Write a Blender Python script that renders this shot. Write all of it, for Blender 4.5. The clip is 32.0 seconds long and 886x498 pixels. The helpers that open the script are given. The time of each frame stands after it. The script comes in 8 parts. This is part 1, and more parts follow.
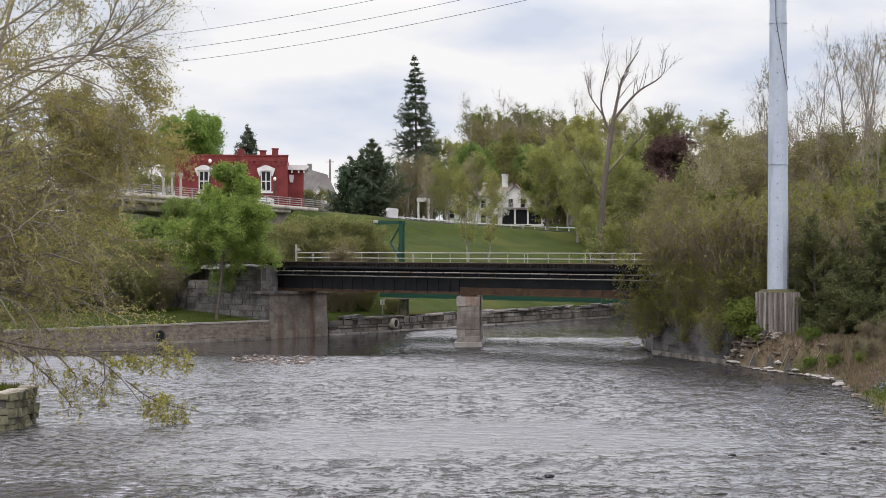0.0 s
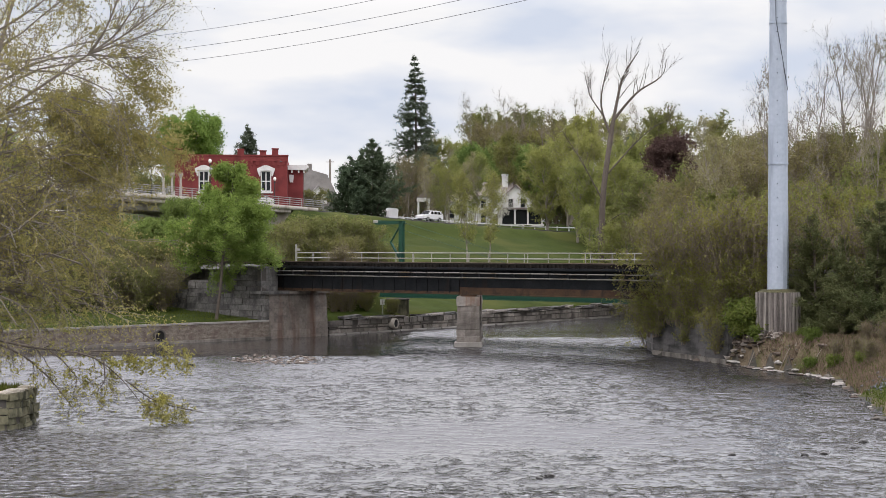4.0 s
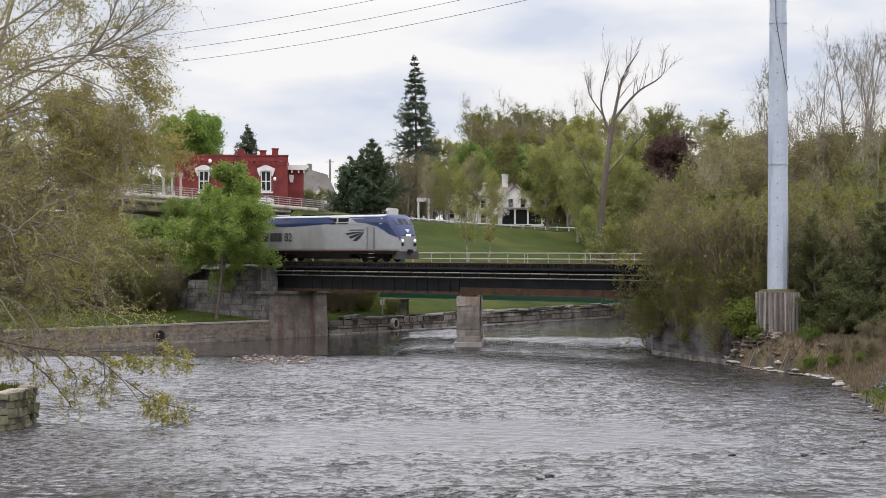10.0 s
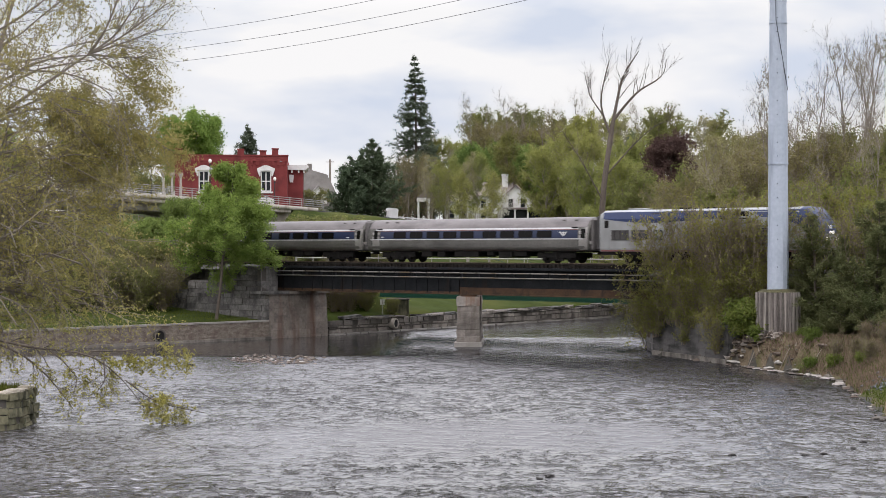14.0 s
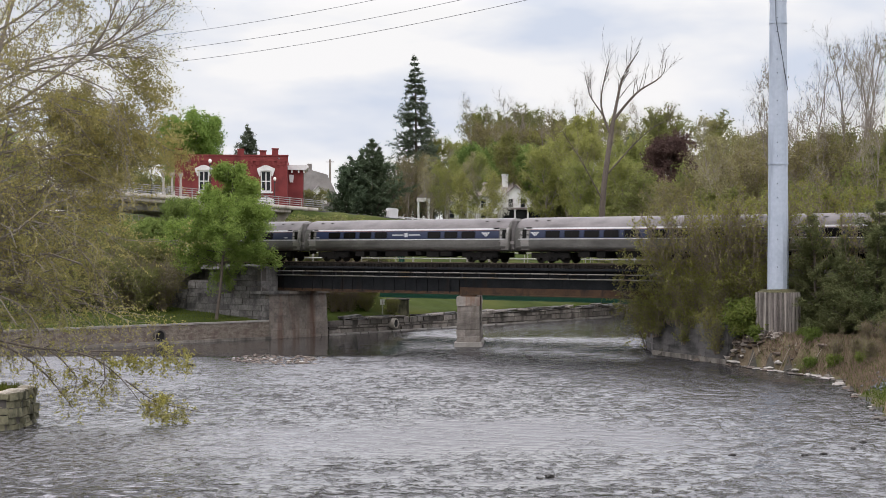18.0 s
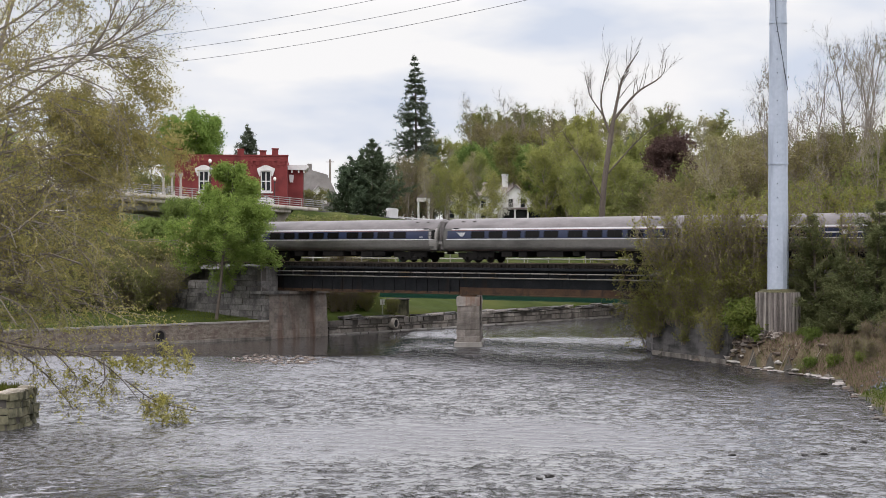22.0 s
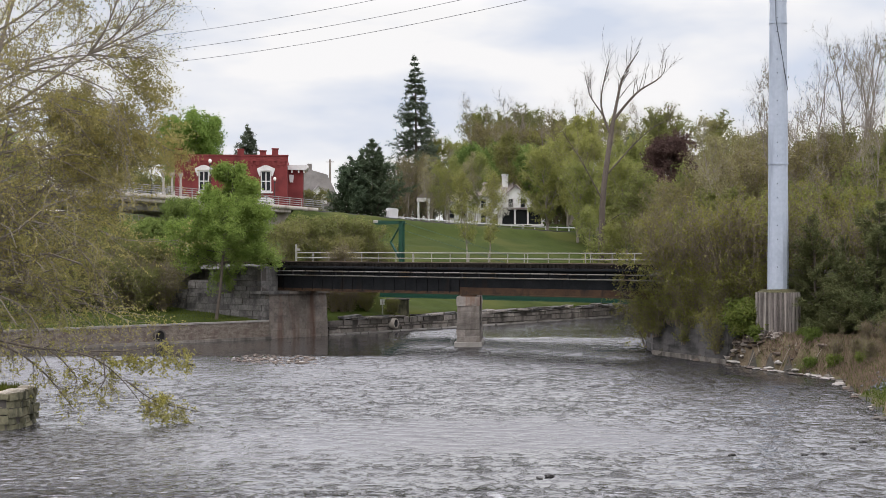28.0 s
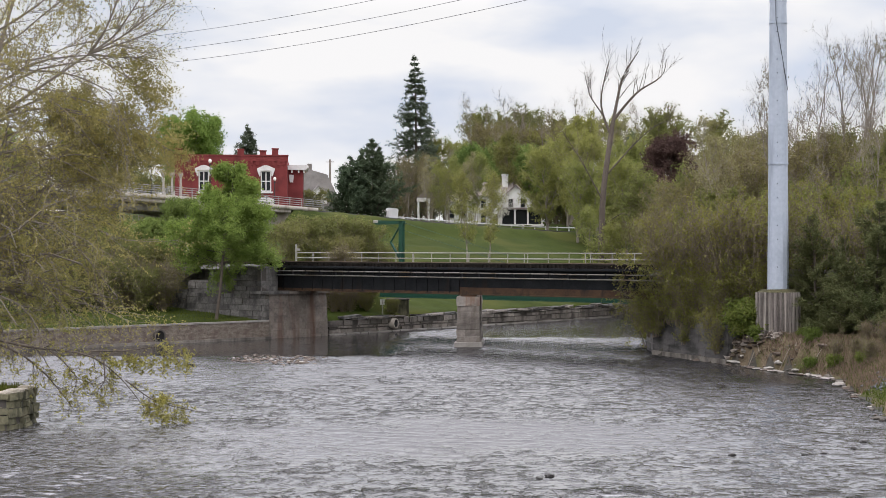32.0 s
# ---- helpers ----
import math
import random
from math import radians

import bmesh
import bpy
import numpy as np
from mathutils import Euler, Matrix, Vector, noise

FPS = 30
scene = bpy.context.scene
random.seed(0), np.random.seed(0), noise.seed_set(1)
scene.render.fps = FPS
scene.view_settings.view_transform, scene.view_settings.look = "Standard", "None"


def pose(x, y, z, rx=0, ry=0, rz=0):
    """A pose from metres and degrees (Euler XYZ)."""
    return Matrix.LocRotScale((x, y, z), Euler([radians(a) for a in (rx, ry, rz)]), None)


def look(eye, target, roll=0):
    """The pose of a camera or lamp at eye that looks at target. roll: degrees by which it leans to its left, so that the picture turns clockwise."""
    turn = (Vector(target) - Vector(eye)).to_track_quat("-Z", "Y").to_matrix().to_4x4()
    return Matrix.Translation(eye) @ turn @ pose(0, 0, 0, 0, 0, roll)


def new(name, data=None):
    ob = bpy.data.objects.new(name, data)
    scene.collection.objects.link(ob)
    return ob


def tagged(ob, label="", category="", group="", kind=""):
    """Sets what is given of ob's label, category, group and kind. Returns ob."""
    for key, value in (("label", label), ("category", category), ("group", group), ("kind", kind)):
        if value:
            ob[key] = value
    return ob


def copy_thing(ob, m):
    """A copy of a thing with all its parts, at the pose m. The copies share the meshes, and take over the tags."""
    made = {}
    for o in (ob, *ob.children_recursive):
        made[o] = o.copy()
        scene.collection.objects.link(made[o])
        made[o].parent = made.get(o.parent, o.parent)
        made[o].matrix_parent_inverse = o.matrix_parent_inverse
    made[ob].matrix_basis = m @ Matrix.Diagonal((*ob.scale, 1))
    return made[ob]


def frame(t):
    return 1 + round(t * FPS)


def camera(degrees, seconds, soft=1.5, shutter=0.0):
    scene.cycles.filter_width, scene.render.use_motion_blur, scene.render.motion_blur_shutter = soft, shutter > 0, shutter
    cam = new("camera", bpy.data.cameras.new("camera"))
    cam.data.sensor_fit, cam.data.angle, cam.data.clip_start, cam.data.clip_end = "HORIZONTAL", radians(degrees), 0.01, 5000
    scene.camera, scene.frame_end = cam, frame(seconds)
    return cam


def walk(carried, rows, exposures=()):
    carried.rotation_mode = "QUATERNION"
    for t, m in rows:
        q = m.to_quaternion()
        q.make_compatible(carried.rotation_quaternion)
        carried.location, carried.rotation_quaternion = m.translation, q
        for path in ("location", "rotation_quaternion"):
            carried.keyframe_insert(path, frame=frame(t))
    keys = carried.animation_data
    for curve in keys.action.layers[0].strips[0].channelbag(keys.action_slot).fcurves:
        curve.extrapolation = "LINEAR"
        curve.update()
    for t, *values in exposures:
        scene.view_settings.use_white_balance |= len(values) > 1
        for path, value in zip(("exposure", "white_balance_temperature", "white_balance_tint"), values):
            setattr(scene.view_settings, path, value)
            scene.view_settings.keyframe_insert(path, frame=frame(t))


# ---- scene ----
# Still camera over the river; x to the right, y into the view, water level at z = 0.
cam = camera(29.86, 32.0, soft=0.85, shutter=0.5)
EYE = (0.0, 0.0, 8.6)
walk(cam, [(0.0, look(EYE, (0.0, 100.0, 8.539))), (32.0, look(EYE, (0.0, 100.0, 8.539)))], exposures=[(0.0, -0.6), (32.0, -0.6)])

# The railway: a straight line through (0, 149.2), u metres along it, w metres beyond it.
TURN = -41.86
TC, TS = math.cos(radians(TURN)), -math.sin(radians(TURN))
RAIL = 7.32


def track(u, w=0.0, z=0.0):
    return Vector((u * TC + w * TS, 149.2 - u * TS + w * TC, z))


# ---- world, sun ----
SUN_EL, SUN_AZ = 42.0, 205.0
world = bpy.data.worlds.new("sky_world")
scene.world = world
world.use_nodes = True
wn, wl = world.node_tree.nodes, world.node_tree.links
wn.clear()
w_out, w_bg, w_sky = wn.new("ShaderNodeOutputWorld"), wn.new("ShaderNodeBackground"), wn.new("ShaderNodeTexSky")
w_sky.sky_type, w_sky.sun_disc = "NISHITA", False
w_sky.sun_elevation, w_sky.sun_rotation = radians(SUN_EL), radians(SUN_AZ)
w_sky.dust_density, w_sky.air_density = 4.0, 1.2
w_mix, w_noise, w_map, w_co = wn.new("ShaderNodeMix"), wn.new("ShaderNodeTexNoise"), wn.new("ShaderNodeMapping"), wn.new("ShaderNodeTexCoord")
w_mix.data_type = "RGBA"
w_ramp = wn.new("ShaderNodeValToRGB")
w_ramp.color_ramp.elements[0].position, w_ramp.color_ramp.elements[1].position = 0.3, 0.6
w_ramp.color_ramp.elements[0].color = (0.72, 0.72, 0.72, 1)
w_map.inputs["Scale"].default_value = (2.0, 2.0, 5.0)
w_noise.inputs["Detail"].default_value = 6
wl.new(w_co.outputs["Generated"], w_map.inputs[0])
wl.new(w_map.outputs[0], w_noise.inputs["Vector"])
wl.new(w_noise.outputs["Fac"], w_ramp.inputs[0])
wl.new(w_ramp.outputs[0], w_mix.inputs["Factor"])
wl.new(w_sky.outputs[0], w_mix.inputs["A"])
# an overcast sky: brighter towards the zenith
w_sep, w_clamp, w_grad, w_tint = wn.new("ShaderNodeSeparateXYZ"), wn.new("ShaderNodeClamp"), wn.new("ShaderNodeMath"), wn.new("ShaderNodeVectorMath")
wl.new(w_co.outputs["Generated"], w_sep.inputs[0])
wl.new(w_sep.outputs["Z"], w_clamp.inputs["Value"])
w_grad.operation, w_grad.inputs[1].default_value, w_grad.inputs[2].default_value = "MULTIPLY_ADD", 2.5, 1.0
wl.new(w_clamp.outputs[0], w_grad.inputs[0])
w_tint.operation = "SCALE"
w_tint.inputs[0].default_value = (12.9, 12.65, 13.8)
wl.new(w_grad.outputs[0], w_tint.inputs["Scale"])
wl.new(w_tint.outputs[0], w_mix.inputs["B"])
wl.new(w_mix.outputs["Result"], w_bg.inputs[0])
w_bg.inputs[1].default_value = 0.1
wl.new(w_bg.outputs[0], w_out.inputs[0])

sun_data = bpy.data.lights.new("sun", "SUN")
sun_data.energy, sun_data.angle, sun_data.color = 0.55, radians(14), (1.0, 0.95, 0.87)
sun = new("sun", sun_data)
saz, sel = radians(SUN_AZ), radians(SUN_EL)
sun.matrix_world = look((0, 0, 60), (-math.sin(saz) * math.cos(sel), -math.cos(saz) * math.cos(sel), 60 - math.sin(sel)))


# ---- materials ----
def nodes(name):
    m = bpy.data.materials.new(name)
    m.use_nodes = True
    t = m.node_tree
    return m, t.nodes, t.links, t.nodes["Principled BSDF"]


def rgba(c):
    return (c[0], c[1], c[2], 1.0)


def surface(name, c1, c2, rough=0.8, scale=1.0, fine=12.0, bump=0.3, metal=0.0, stain=None, stain_scale=(0.6, 0.6, 0.15), stain_cut=0.55, spec=0.4, obrand=0.0, dist=0.03, stretch=(1, 1, 1)):
    """Two tones by a broad noise, a finer grain that lightens and darkens, optional stains, bump."""
    m, n, l, b = nodes(name)
    co = n.new("ShaderNodeTexCoord")
    mp = n.new("ShaderNodeMapping")
    mp.inputs["Scale"].default_value = stretch
    l.new(co.outputs["Object"], mp.inputs[0])
    big, small = n.new("ShaderNodeTexNoise"), n.new("ShaderNodeTexNoise")
    big.inputs["Scale"].default_value, big.inputs["Detail"].default_value = scale, 5
    small.inputs["Scale"].default_value, small.inputs["Detail"].default_value = fine, 4
    l.new(mp.outputs[0], big.inputs["Vector"])
    l.new(mp.outputs[0], small.inputs["Vector"])
    add = n.new("ShaderNodeMath")
    add.operation = "MULTIPLY_ADD"
    l.new(small.outputs["Fac"], add.inputs[0])
    add.inputs[1].default_value = 0.7
    l.new(big.outputs["Fac"], add.inputs[2])
    rg = n.new("ShaderNodeMapRange")
    rg.inputs["From Min"].default_value, rg.inputs["From Max"].default_value = 0.55, 1.15
    l.new(add.outputs[0], rg.inputs["Value"])
    mix = n.new("ShaderNodeMix")
    mix.data_type = "RGBA"
    mix.inputs["A"].default_value, mix.inputs["B"].default_value = rgba(c1), rgba(c2)
    l.new(rg.outputs[0], mix.inputs["Factor"])
    col = mix.outputs["Result"]
    if stain:
        st, sm = n.new("ShaderNodeTexNoise"), n.new("ShaderNodeMapping")
        sm.inputs["Scale"].default_value = stain_scale
        l.new(co.outputs["Object"], sm.inputs[0])
        l.new(sm.outputs[0], st.inputs["Vector"])
        st.inputs["Scale"].default_value, st.inputs["Detail"].default_value = 1.0, 6
        sr = n.new("ShaderNodeMapRange")
        sr.inputs["From Min"].default_value, sr.inputs["From Max"].default_value = stain_cut - 0.04, stain_cut + 0.12
        l.new(st.outputs["Fac"], sr.inputs["Value"])
        mx = n.new("ShaderNodeMix")
        mx.data_type = "RGBA"
        l.new(sr.outputs[0], mx.inputs["Factor"])
        l.new(col, mx.inputs["A"])
        mx.inputs["B"].default_value = rgba(stain)
        col = mx.outputs["Result"]
    if obrand:
        oi, hs = n.new("ShaderNodeObjectInfo"), n.new("ShaderNodeHueSaturation")
        vr = n.new("ShaderNodeMapRange")
        vr.inputs["To Min"].default_value, vr.inputs["To Max"].default_value = 1 - obrand, 1 + obrand
        l.new(oi.outputs["Random"], vr.inputs["Value"])
        l.new(vr.outputs[0], hs.inputs["Value"])
        l.new(col, hs.inputs["Color"])
        col = hs.outputs[0]
    l.new(col, b.inputs["Base Color"])
    b.inputs["Roughness"].default_value, b.inputs["Metallic"].default_value = rough, metal
    b.inputs["Specular IOR Level"].default_value = spec
    if bump:
        bp = n.new("ShaderNodeBump")
        bp.inputs["Strength"].default_value, bp.inputs["Distance"].default_value = bump, dist
        l.new(add.outputs[0], bp.inputs["Height"])
        l.new(bp.outputs[0], b.inputs["Normal"])
    return m


def foliage(name, c1, c2, glow=0.35, hue=0.03):
    """Thin leaves: diffuse and translucent, each leaf its own tone, and patches over the crown."""
    m, n, l, b = nodes(name)
    out = n["Material Output"]
    n.remove(b)
    geo, co, nz = n.new("ShaderNodeNewGeometry"), n.new("ShaderNodeTexCoord"), n.new("ShaderNodeTexNoise")
    nz.inputs["Scale"].default_value, nz.inputs["Detail"].default_value = 0.45, 3
    l.new(co.outputs["Object"], nz.inputs["Vector"])
    mth = n.new("ShaderNodeMath")
    mth.operation = "MULTIPLY_ADD"
    l.new(geo.outputs["Random Per Island"], mth.inputs[0])
    mth.inputs[1].default_value = 0.6
    l.new(nz.outputs["Fac"], mth.inputs[2])
    rg = n.new("ShaderNodeMapRange")
    rg.inputs["From Min"].default_value, rg.inputs["From Max"].default_value = 0.35, 1.2
    l.new(mth.outputs[0], rg.inputs["Value"])
    mix = n.new("ShaderNodeMix")
    mix.data_type = "RGBA"
    mix.inputs["A"].default_value, mix.inputs["B"].default_value = rgba(c1), rgba(c2)
    l.new(rg.outputs[0], mix.inputs["Factor"])
    oi, hs, vr = n.new("ShaderNodeObjectInfo"), n.new("ShaderNodeHueSaturation"), n.new("ShaderNodeMapRange")
    vr.inputs["To Min"].default_value, vr.inputs["To Max"].default_value = 0.5 - hue * 0.5, 0.5 + hue * 0.5
    l.new(oi.outputs["Random"], vr.inputs["Value"])
    l.new(vr.outputs[0], hs.inputs["Hue"])
    l.new(mix.outputs["Result"], hs.inputs["Color"])
    d, tr, ms = n.new("ShaderNodeBsdfDiffuse"), n.new("ShaderNodeBsdfTranslucent"), n.new("ShaderNodeMixShader")
    l.new(hs.outputs[0], d.inputs[0])
    l.new(hs.outputs[0], tr.inputs[0])
    ms.inputs[0].default_value = glow
    l.new(d.outputs[0], ms.inputs[1])
    l.new(tr.outputs[0], ms.inputs[2])
    l.new(ms.outputs[0], out.inputs[0])
    return m


M_bark = surface("bark_grey", (0.19, 0.165, 0.14), (0.34, 0.3, 0.26), 0.9, 0.6, 9, 0.6, stretch=(1, 1, 0.25))
M_bark_dark = surface("bark_dark", (0.06, 0.05, 0.04), (0.14, 0.115, 0.09), 0.9, 0.6, 9, 0.6, stretch=(1, 1, 0.25))
M_bark_pale = surface("bark_pale", (0.2, 0.17, 0.135), (0.36, 0.31, 0.25), 0.9, 0.5, 8, 0.5, stretch=(1, 1, 0.25))
M_bark_mid = surface("bark_weathered", (0.075, 0.06, 0.048), (0.155, 0.128, 0.104), 0.9, 0.5, 8, 0.5, stretch=(1, 1, 0.25))
M_twig = surface("twig_brown", (0.138, 0.111, 0.08), (0.235, 0.192, 0.143), 0.9, 0.5, 6, 0.0)
M_willow_bark = surface("willow_bark", (0.17, 0.148, 0.12), (0.31, 0.27, 0.222), 0.9, 0.6, 9, 0.4, stretch=(1, 1, 0.25))
M_leaf_willow = foliage("leaf_willow", (0.275, 0.26, 0.092), (0.5, 0.475, 0.17), glow=0.5)
M_leaf_young = foliage("leaf_young", (0.23, 0.235, 0.055), (0.4, 0.39, 0.12))
M_leaf_maple = foliage("leaf_maple", (0.125, 0.198, 0.046), (0.29, 0.39, 0.1), glow=0.5)
M_leaf_green = foliage("leaf_green", (0.12, 0.165, 0.05), (0.25, 0.31, 0.09))
M_leaf_fresh = foliage("leaf_fresh", (0.09, 0.125, 0.03), (0.2, 0.24, 0.06))
M_pine = foliage("needle_pine", (0.068, 0.102, 0.062), (0.17, 0.222, 0.135), glow=0.3)
M_leaf_olive = foliage("leaf_olive", (0.125, 0.135, 0.045), (0.25, 0.262, 0.09), glow=0.45, hue=0.025)
M_leaf_lime = foliage("leaf_lime", (0.195, 0.21, 0.065), (0.375, 0.385, 0.13), glow=0.5, hue=0.03)
M_leaf_scrub = foliage("leaf_scrub", (0.135, 0.145, 0.05), (0.28, 0.285, 0.105), glow=0.45)
M_leaf_thicket = foliage("leaf_thicket", (0.152, 0.158, 0.042), (0.295, 0.295, 0.084), glow=0.5)
M_leaf_maroon = foliage("leaf_maroon", (0.066, 0.044, 0.038), (0.138, 0.092, 0.078), glow=0.2)
M_leaf_pale = foliage("leaf_pale", (0.22, 0.205, 0.095), (0.38, 0.355, 0.18), hue=0.015)
M_leaf_white = foliage("blossom_white", (0.5, 0.5, 0.42), (0.75, 0.74, 0.66), glow=0.3, hue=0.0)
M_leaf_bud = foliage("leaf_bud", (0.15, 0.135, 0.058), (0.265, 0.245, 0.1))
M_needle = foliage("needle_dark", (0.085, 0.108, 0.074), (0.19, 0.226, 0.155), glow=0.3)
M_needle_olive = foliage("needle_olive", (0.088, 0.108, 0.048), (0.21, 0.23, 0.105), glow=0.3)
M_reed = foliage("dry_grass", (0.135, 0.102, 0.073), (0.275, 0.212, 0.152), glow=0.25)
M_grassblade = foliage("grass_blade", (0.06, 0.082, 0.018), (0.13, 0.15, 0.036))


# ---- mesh helpers ----
def mesh_np(name, v, quads=None, tris=None):
    me = bpy.data.meshes.new(name)
    v = np.asarray(v, dtype=np.float32).reshape(-1, 3)
    me.vertices.add(len(v))
    me.vertices.foreach_set("co", v.ravel())
    q = np.zeros((0, 4), np.int32) if quads is None else np.asarray(quads, np.int32).reshape(-1, 4)
    t = np.zeros((0, 3), np.int32) if tris is None else np.asarray(tris, np.int32).reshape(-1, 3)
    me.loops.add(q.size + t.size)
    me.loops.foreach_set("vertex_index", np.concatenate([q.ravel(), t.ravel()]))
    me.polygons.add(len(q) + len(t))
    starts = np.concatenate([np.arange(len(q)) * 4, q.size + np.arange(len(t)) * 3]).astype(np.int32)
    me.polygons.foreach_set("loop_start", starts)
    me.update(calc_edges=True)
    return me


def part(name, geo, material, parent=None, label="", smooth=False):
    """Links a bmesh or a mesh as one object under a thing or a part."""
    if isinstance(geo, bmesh.types.BMesh):
        me = bpy.data.meshes.new(name)
        bmesh.ops.recalc_face_normals(geo, faces=geo.faces[:])
        geo.to_mesh(me)
        geo.free()
    else:
        me = geo
    if material is not None and not me.materials:
        me.materials.append(material)
    if smooth:
        me.polygons.foreach_set("use_smooth", [True] * len(me.polygons))
    ob = new(name, me)
    if parent is not None:
        ob.parent = parent
    if label:
        ob["label"] = label
    return ob


def thing(name, m, label, category, group="", kind=""):
    e = new(name)
    e.empty_display_size = 0.3
    e.matrix_basis = m
    return tagged(e, label, category, group, kind)


def boxes(*specs, bevel=0.0):
    """A bmesh of boxes (x0, y0, z0, x1, y1, z1)."""
    bm = bmesh.new()
    for x0, y0, z0, x1, y1, z1 in specs:
        vs = [bm.verts.new(p) for p in ((x0, y0, z0), (x1, y0, z0), (x1, y1, z0), (x0, y1, z0), (x0, y0, z1), (x1, y0, z1), (x1, y1, z1), (x0, y1, z1))]
        for f in ((3, 2, 1, 0), (4, 5, 6, 7), (0, 1, 5, 4), (1, 2, 6, 5), (2, 3, 7, 6), (3, 0, 4, 7)):
            bm.faces.new([vs[i] for i in f])
    if bevel:
        bmesh.ops.bevel(bm, geom=bm.edges[:], offset=bevel, segments=1, affect="EDGES")
    return bm


def rod(bm, a, b, r0, r1=None, n=8, caps=True):
    """A tapered round bar from a to b, added to bm."""
    a, b = Vector(a), Vector(b)
    r1 = r0 if r1 is None else r1
    d = (b - a).normalized()
    x = d.orthogonal().normalized()
    y = d.cross(x)
    ra = [bm.verts.new(a + (x * math.cos(2 * math.pi * i / n) + y * math.sin(2 * math.pi * i / n)) * r0) for i in range(n)]
    rb = [bm.verts.new(b + (x * math.cos(2 * math.pi * i / n) + y * math.sin(2 * math.pi * i / n)) * r1) for i in range(n)]
    for i in range(n):
        bm.faces.new((ra[i], ra[(i + 1) % n], rb[(i + 1) % n], rb[i]))
    if caps:
        bm.faces.new(ra[::-1])
        bm.faces.new(rb)
    return bm


def rods(*specs, n=8):
    bm = bmesh.new()
    for s in specs:
        rod(bm, *s, n=n)
    return bm


def extrude(poly, y0, y1):
    """A prism: the outline poly of (x, z), from y0 to y1."""
    bm = bmesh.new()
    a = [bm.verts.new((x, y0, z)) for x, z in poly]
    b = [bm.verts.new((x, y1, z)) for x, z in poly]
    n = len(poly)
    bm.faces.new(a)
    bm.faces.new(b[::-1])
    for i in range(n):
        bm.faces.new((a[(i + 1) % n], a[i], b[i], b[(i + 1) % n]))
    return bm


def prism_up(poly, z0, z1):
    """A prism: the plan poly of (x, y), from z0 to z1."""
    bm = bmesh.new()
    a = [bm.verts.new((x, y, z0)) for x, y in poly]
    b = [bm.verts.new((x, y, z1)) for x, y in poly]
    n = len(poly)
    bm.faces.new(a[::-1])
    bm.faces.new(b)
    for i in range(n):
        bm.faces.new((a[i], a[(i + 1) % n], b[(i + 1) % n], b[i]))
    return bm


# ---- the land ----
RIVER = [(-30, -90), (-25, 60), (-25, 79.0), (-22.0, 79.0), (-22.0, 85), (-27, 91), (-52, 112), (-38, 136.2), (-11.1, 163.1), (20.7, 206), (28, 236), (42, 275),
         (66, 290), (46, 240), (31.5, 200), (22.8, 165), (16.9, 134.6), (20.9, 122.8), (25.6, 108.6), (23.4, 92), (21.6, 80), (22.5, 57), (33, 0), (38, -90)]


def river_distance(x, y):
    """Metres from the river's edge, negative on the water."""
    p = np.array(RIVER, float)
    q = np.roll(p, -1, axis=0)
    best = np.full(x.shape, 1e9)
    inside = np.zeros(x.shape, bool)
    for (ax, ay), (bx, by) in zip(p, q):
        ex, ey = bx - ax, by - ay
        t = np.clip(((x - ax) * ex + (y - ay) * ey) / (ex * ex + ey * ey), 0, 1)
        best = np.minimum(best, np.hypot(x - ax - t * ex, y - ay - t * ey))
        cross = (ay > y) != (by > y)
        xi = ax + (y - ay) / (ey if ey else 1e-9) * ex
        inside ^= cross & (x < xi)
    return np.where(inside, -best, best)


ROAD = [(-170, -20, 4.0), (-140, 30, 8.5), (-84, 105, 13.2), (-66, 145, 14.4), (-48, 180, 15.0), (-36.5, 205, 14.7), (-22.8, 228, 13.9), (-17.5, 238, 13.55), (-7.3, 255, 12.8), (4.5, 268, 12.1), (15.8, 280, 11.45), (22.5, 287, 11.3), (38, 302, 11.2), (70, 335, 11.0), (220, 470, 11.0)]


def road_near(x, y):
    """Distance to the road's middle line, its height and how far along it, at the nearest point."""
    best, zz, ss, run = np.full(x.shape, 1e9), np.zeros(x.shape), np.zeros(x.shape), 0.0
    for (ax, ay, az), (bx, by, bz) in zip(ROAD[:-1], ROAD[1:]):
        ex, ey = bx - ax, by - ay
        ln = math.hypot(ex, ey)
        t = np.clip(((x - ax) * ex + (y - ay) * ey) / (ln * ln), 0, 1)
        d = np.hypot(x - ax - t * ex, y - ay - t * ey)
        near = d < best
        best, zz, ss = np.where(near, d, best), np.where(near, az + t * (bz - az), zz), np.where(near, run + t * ln, ss)
        run += ln
    return best, zz, ss


def smooth(a, b, v):
    t = np.clip((v - a) / (b - a), 0, 1)
    return t * t * (3 - 2 * t)


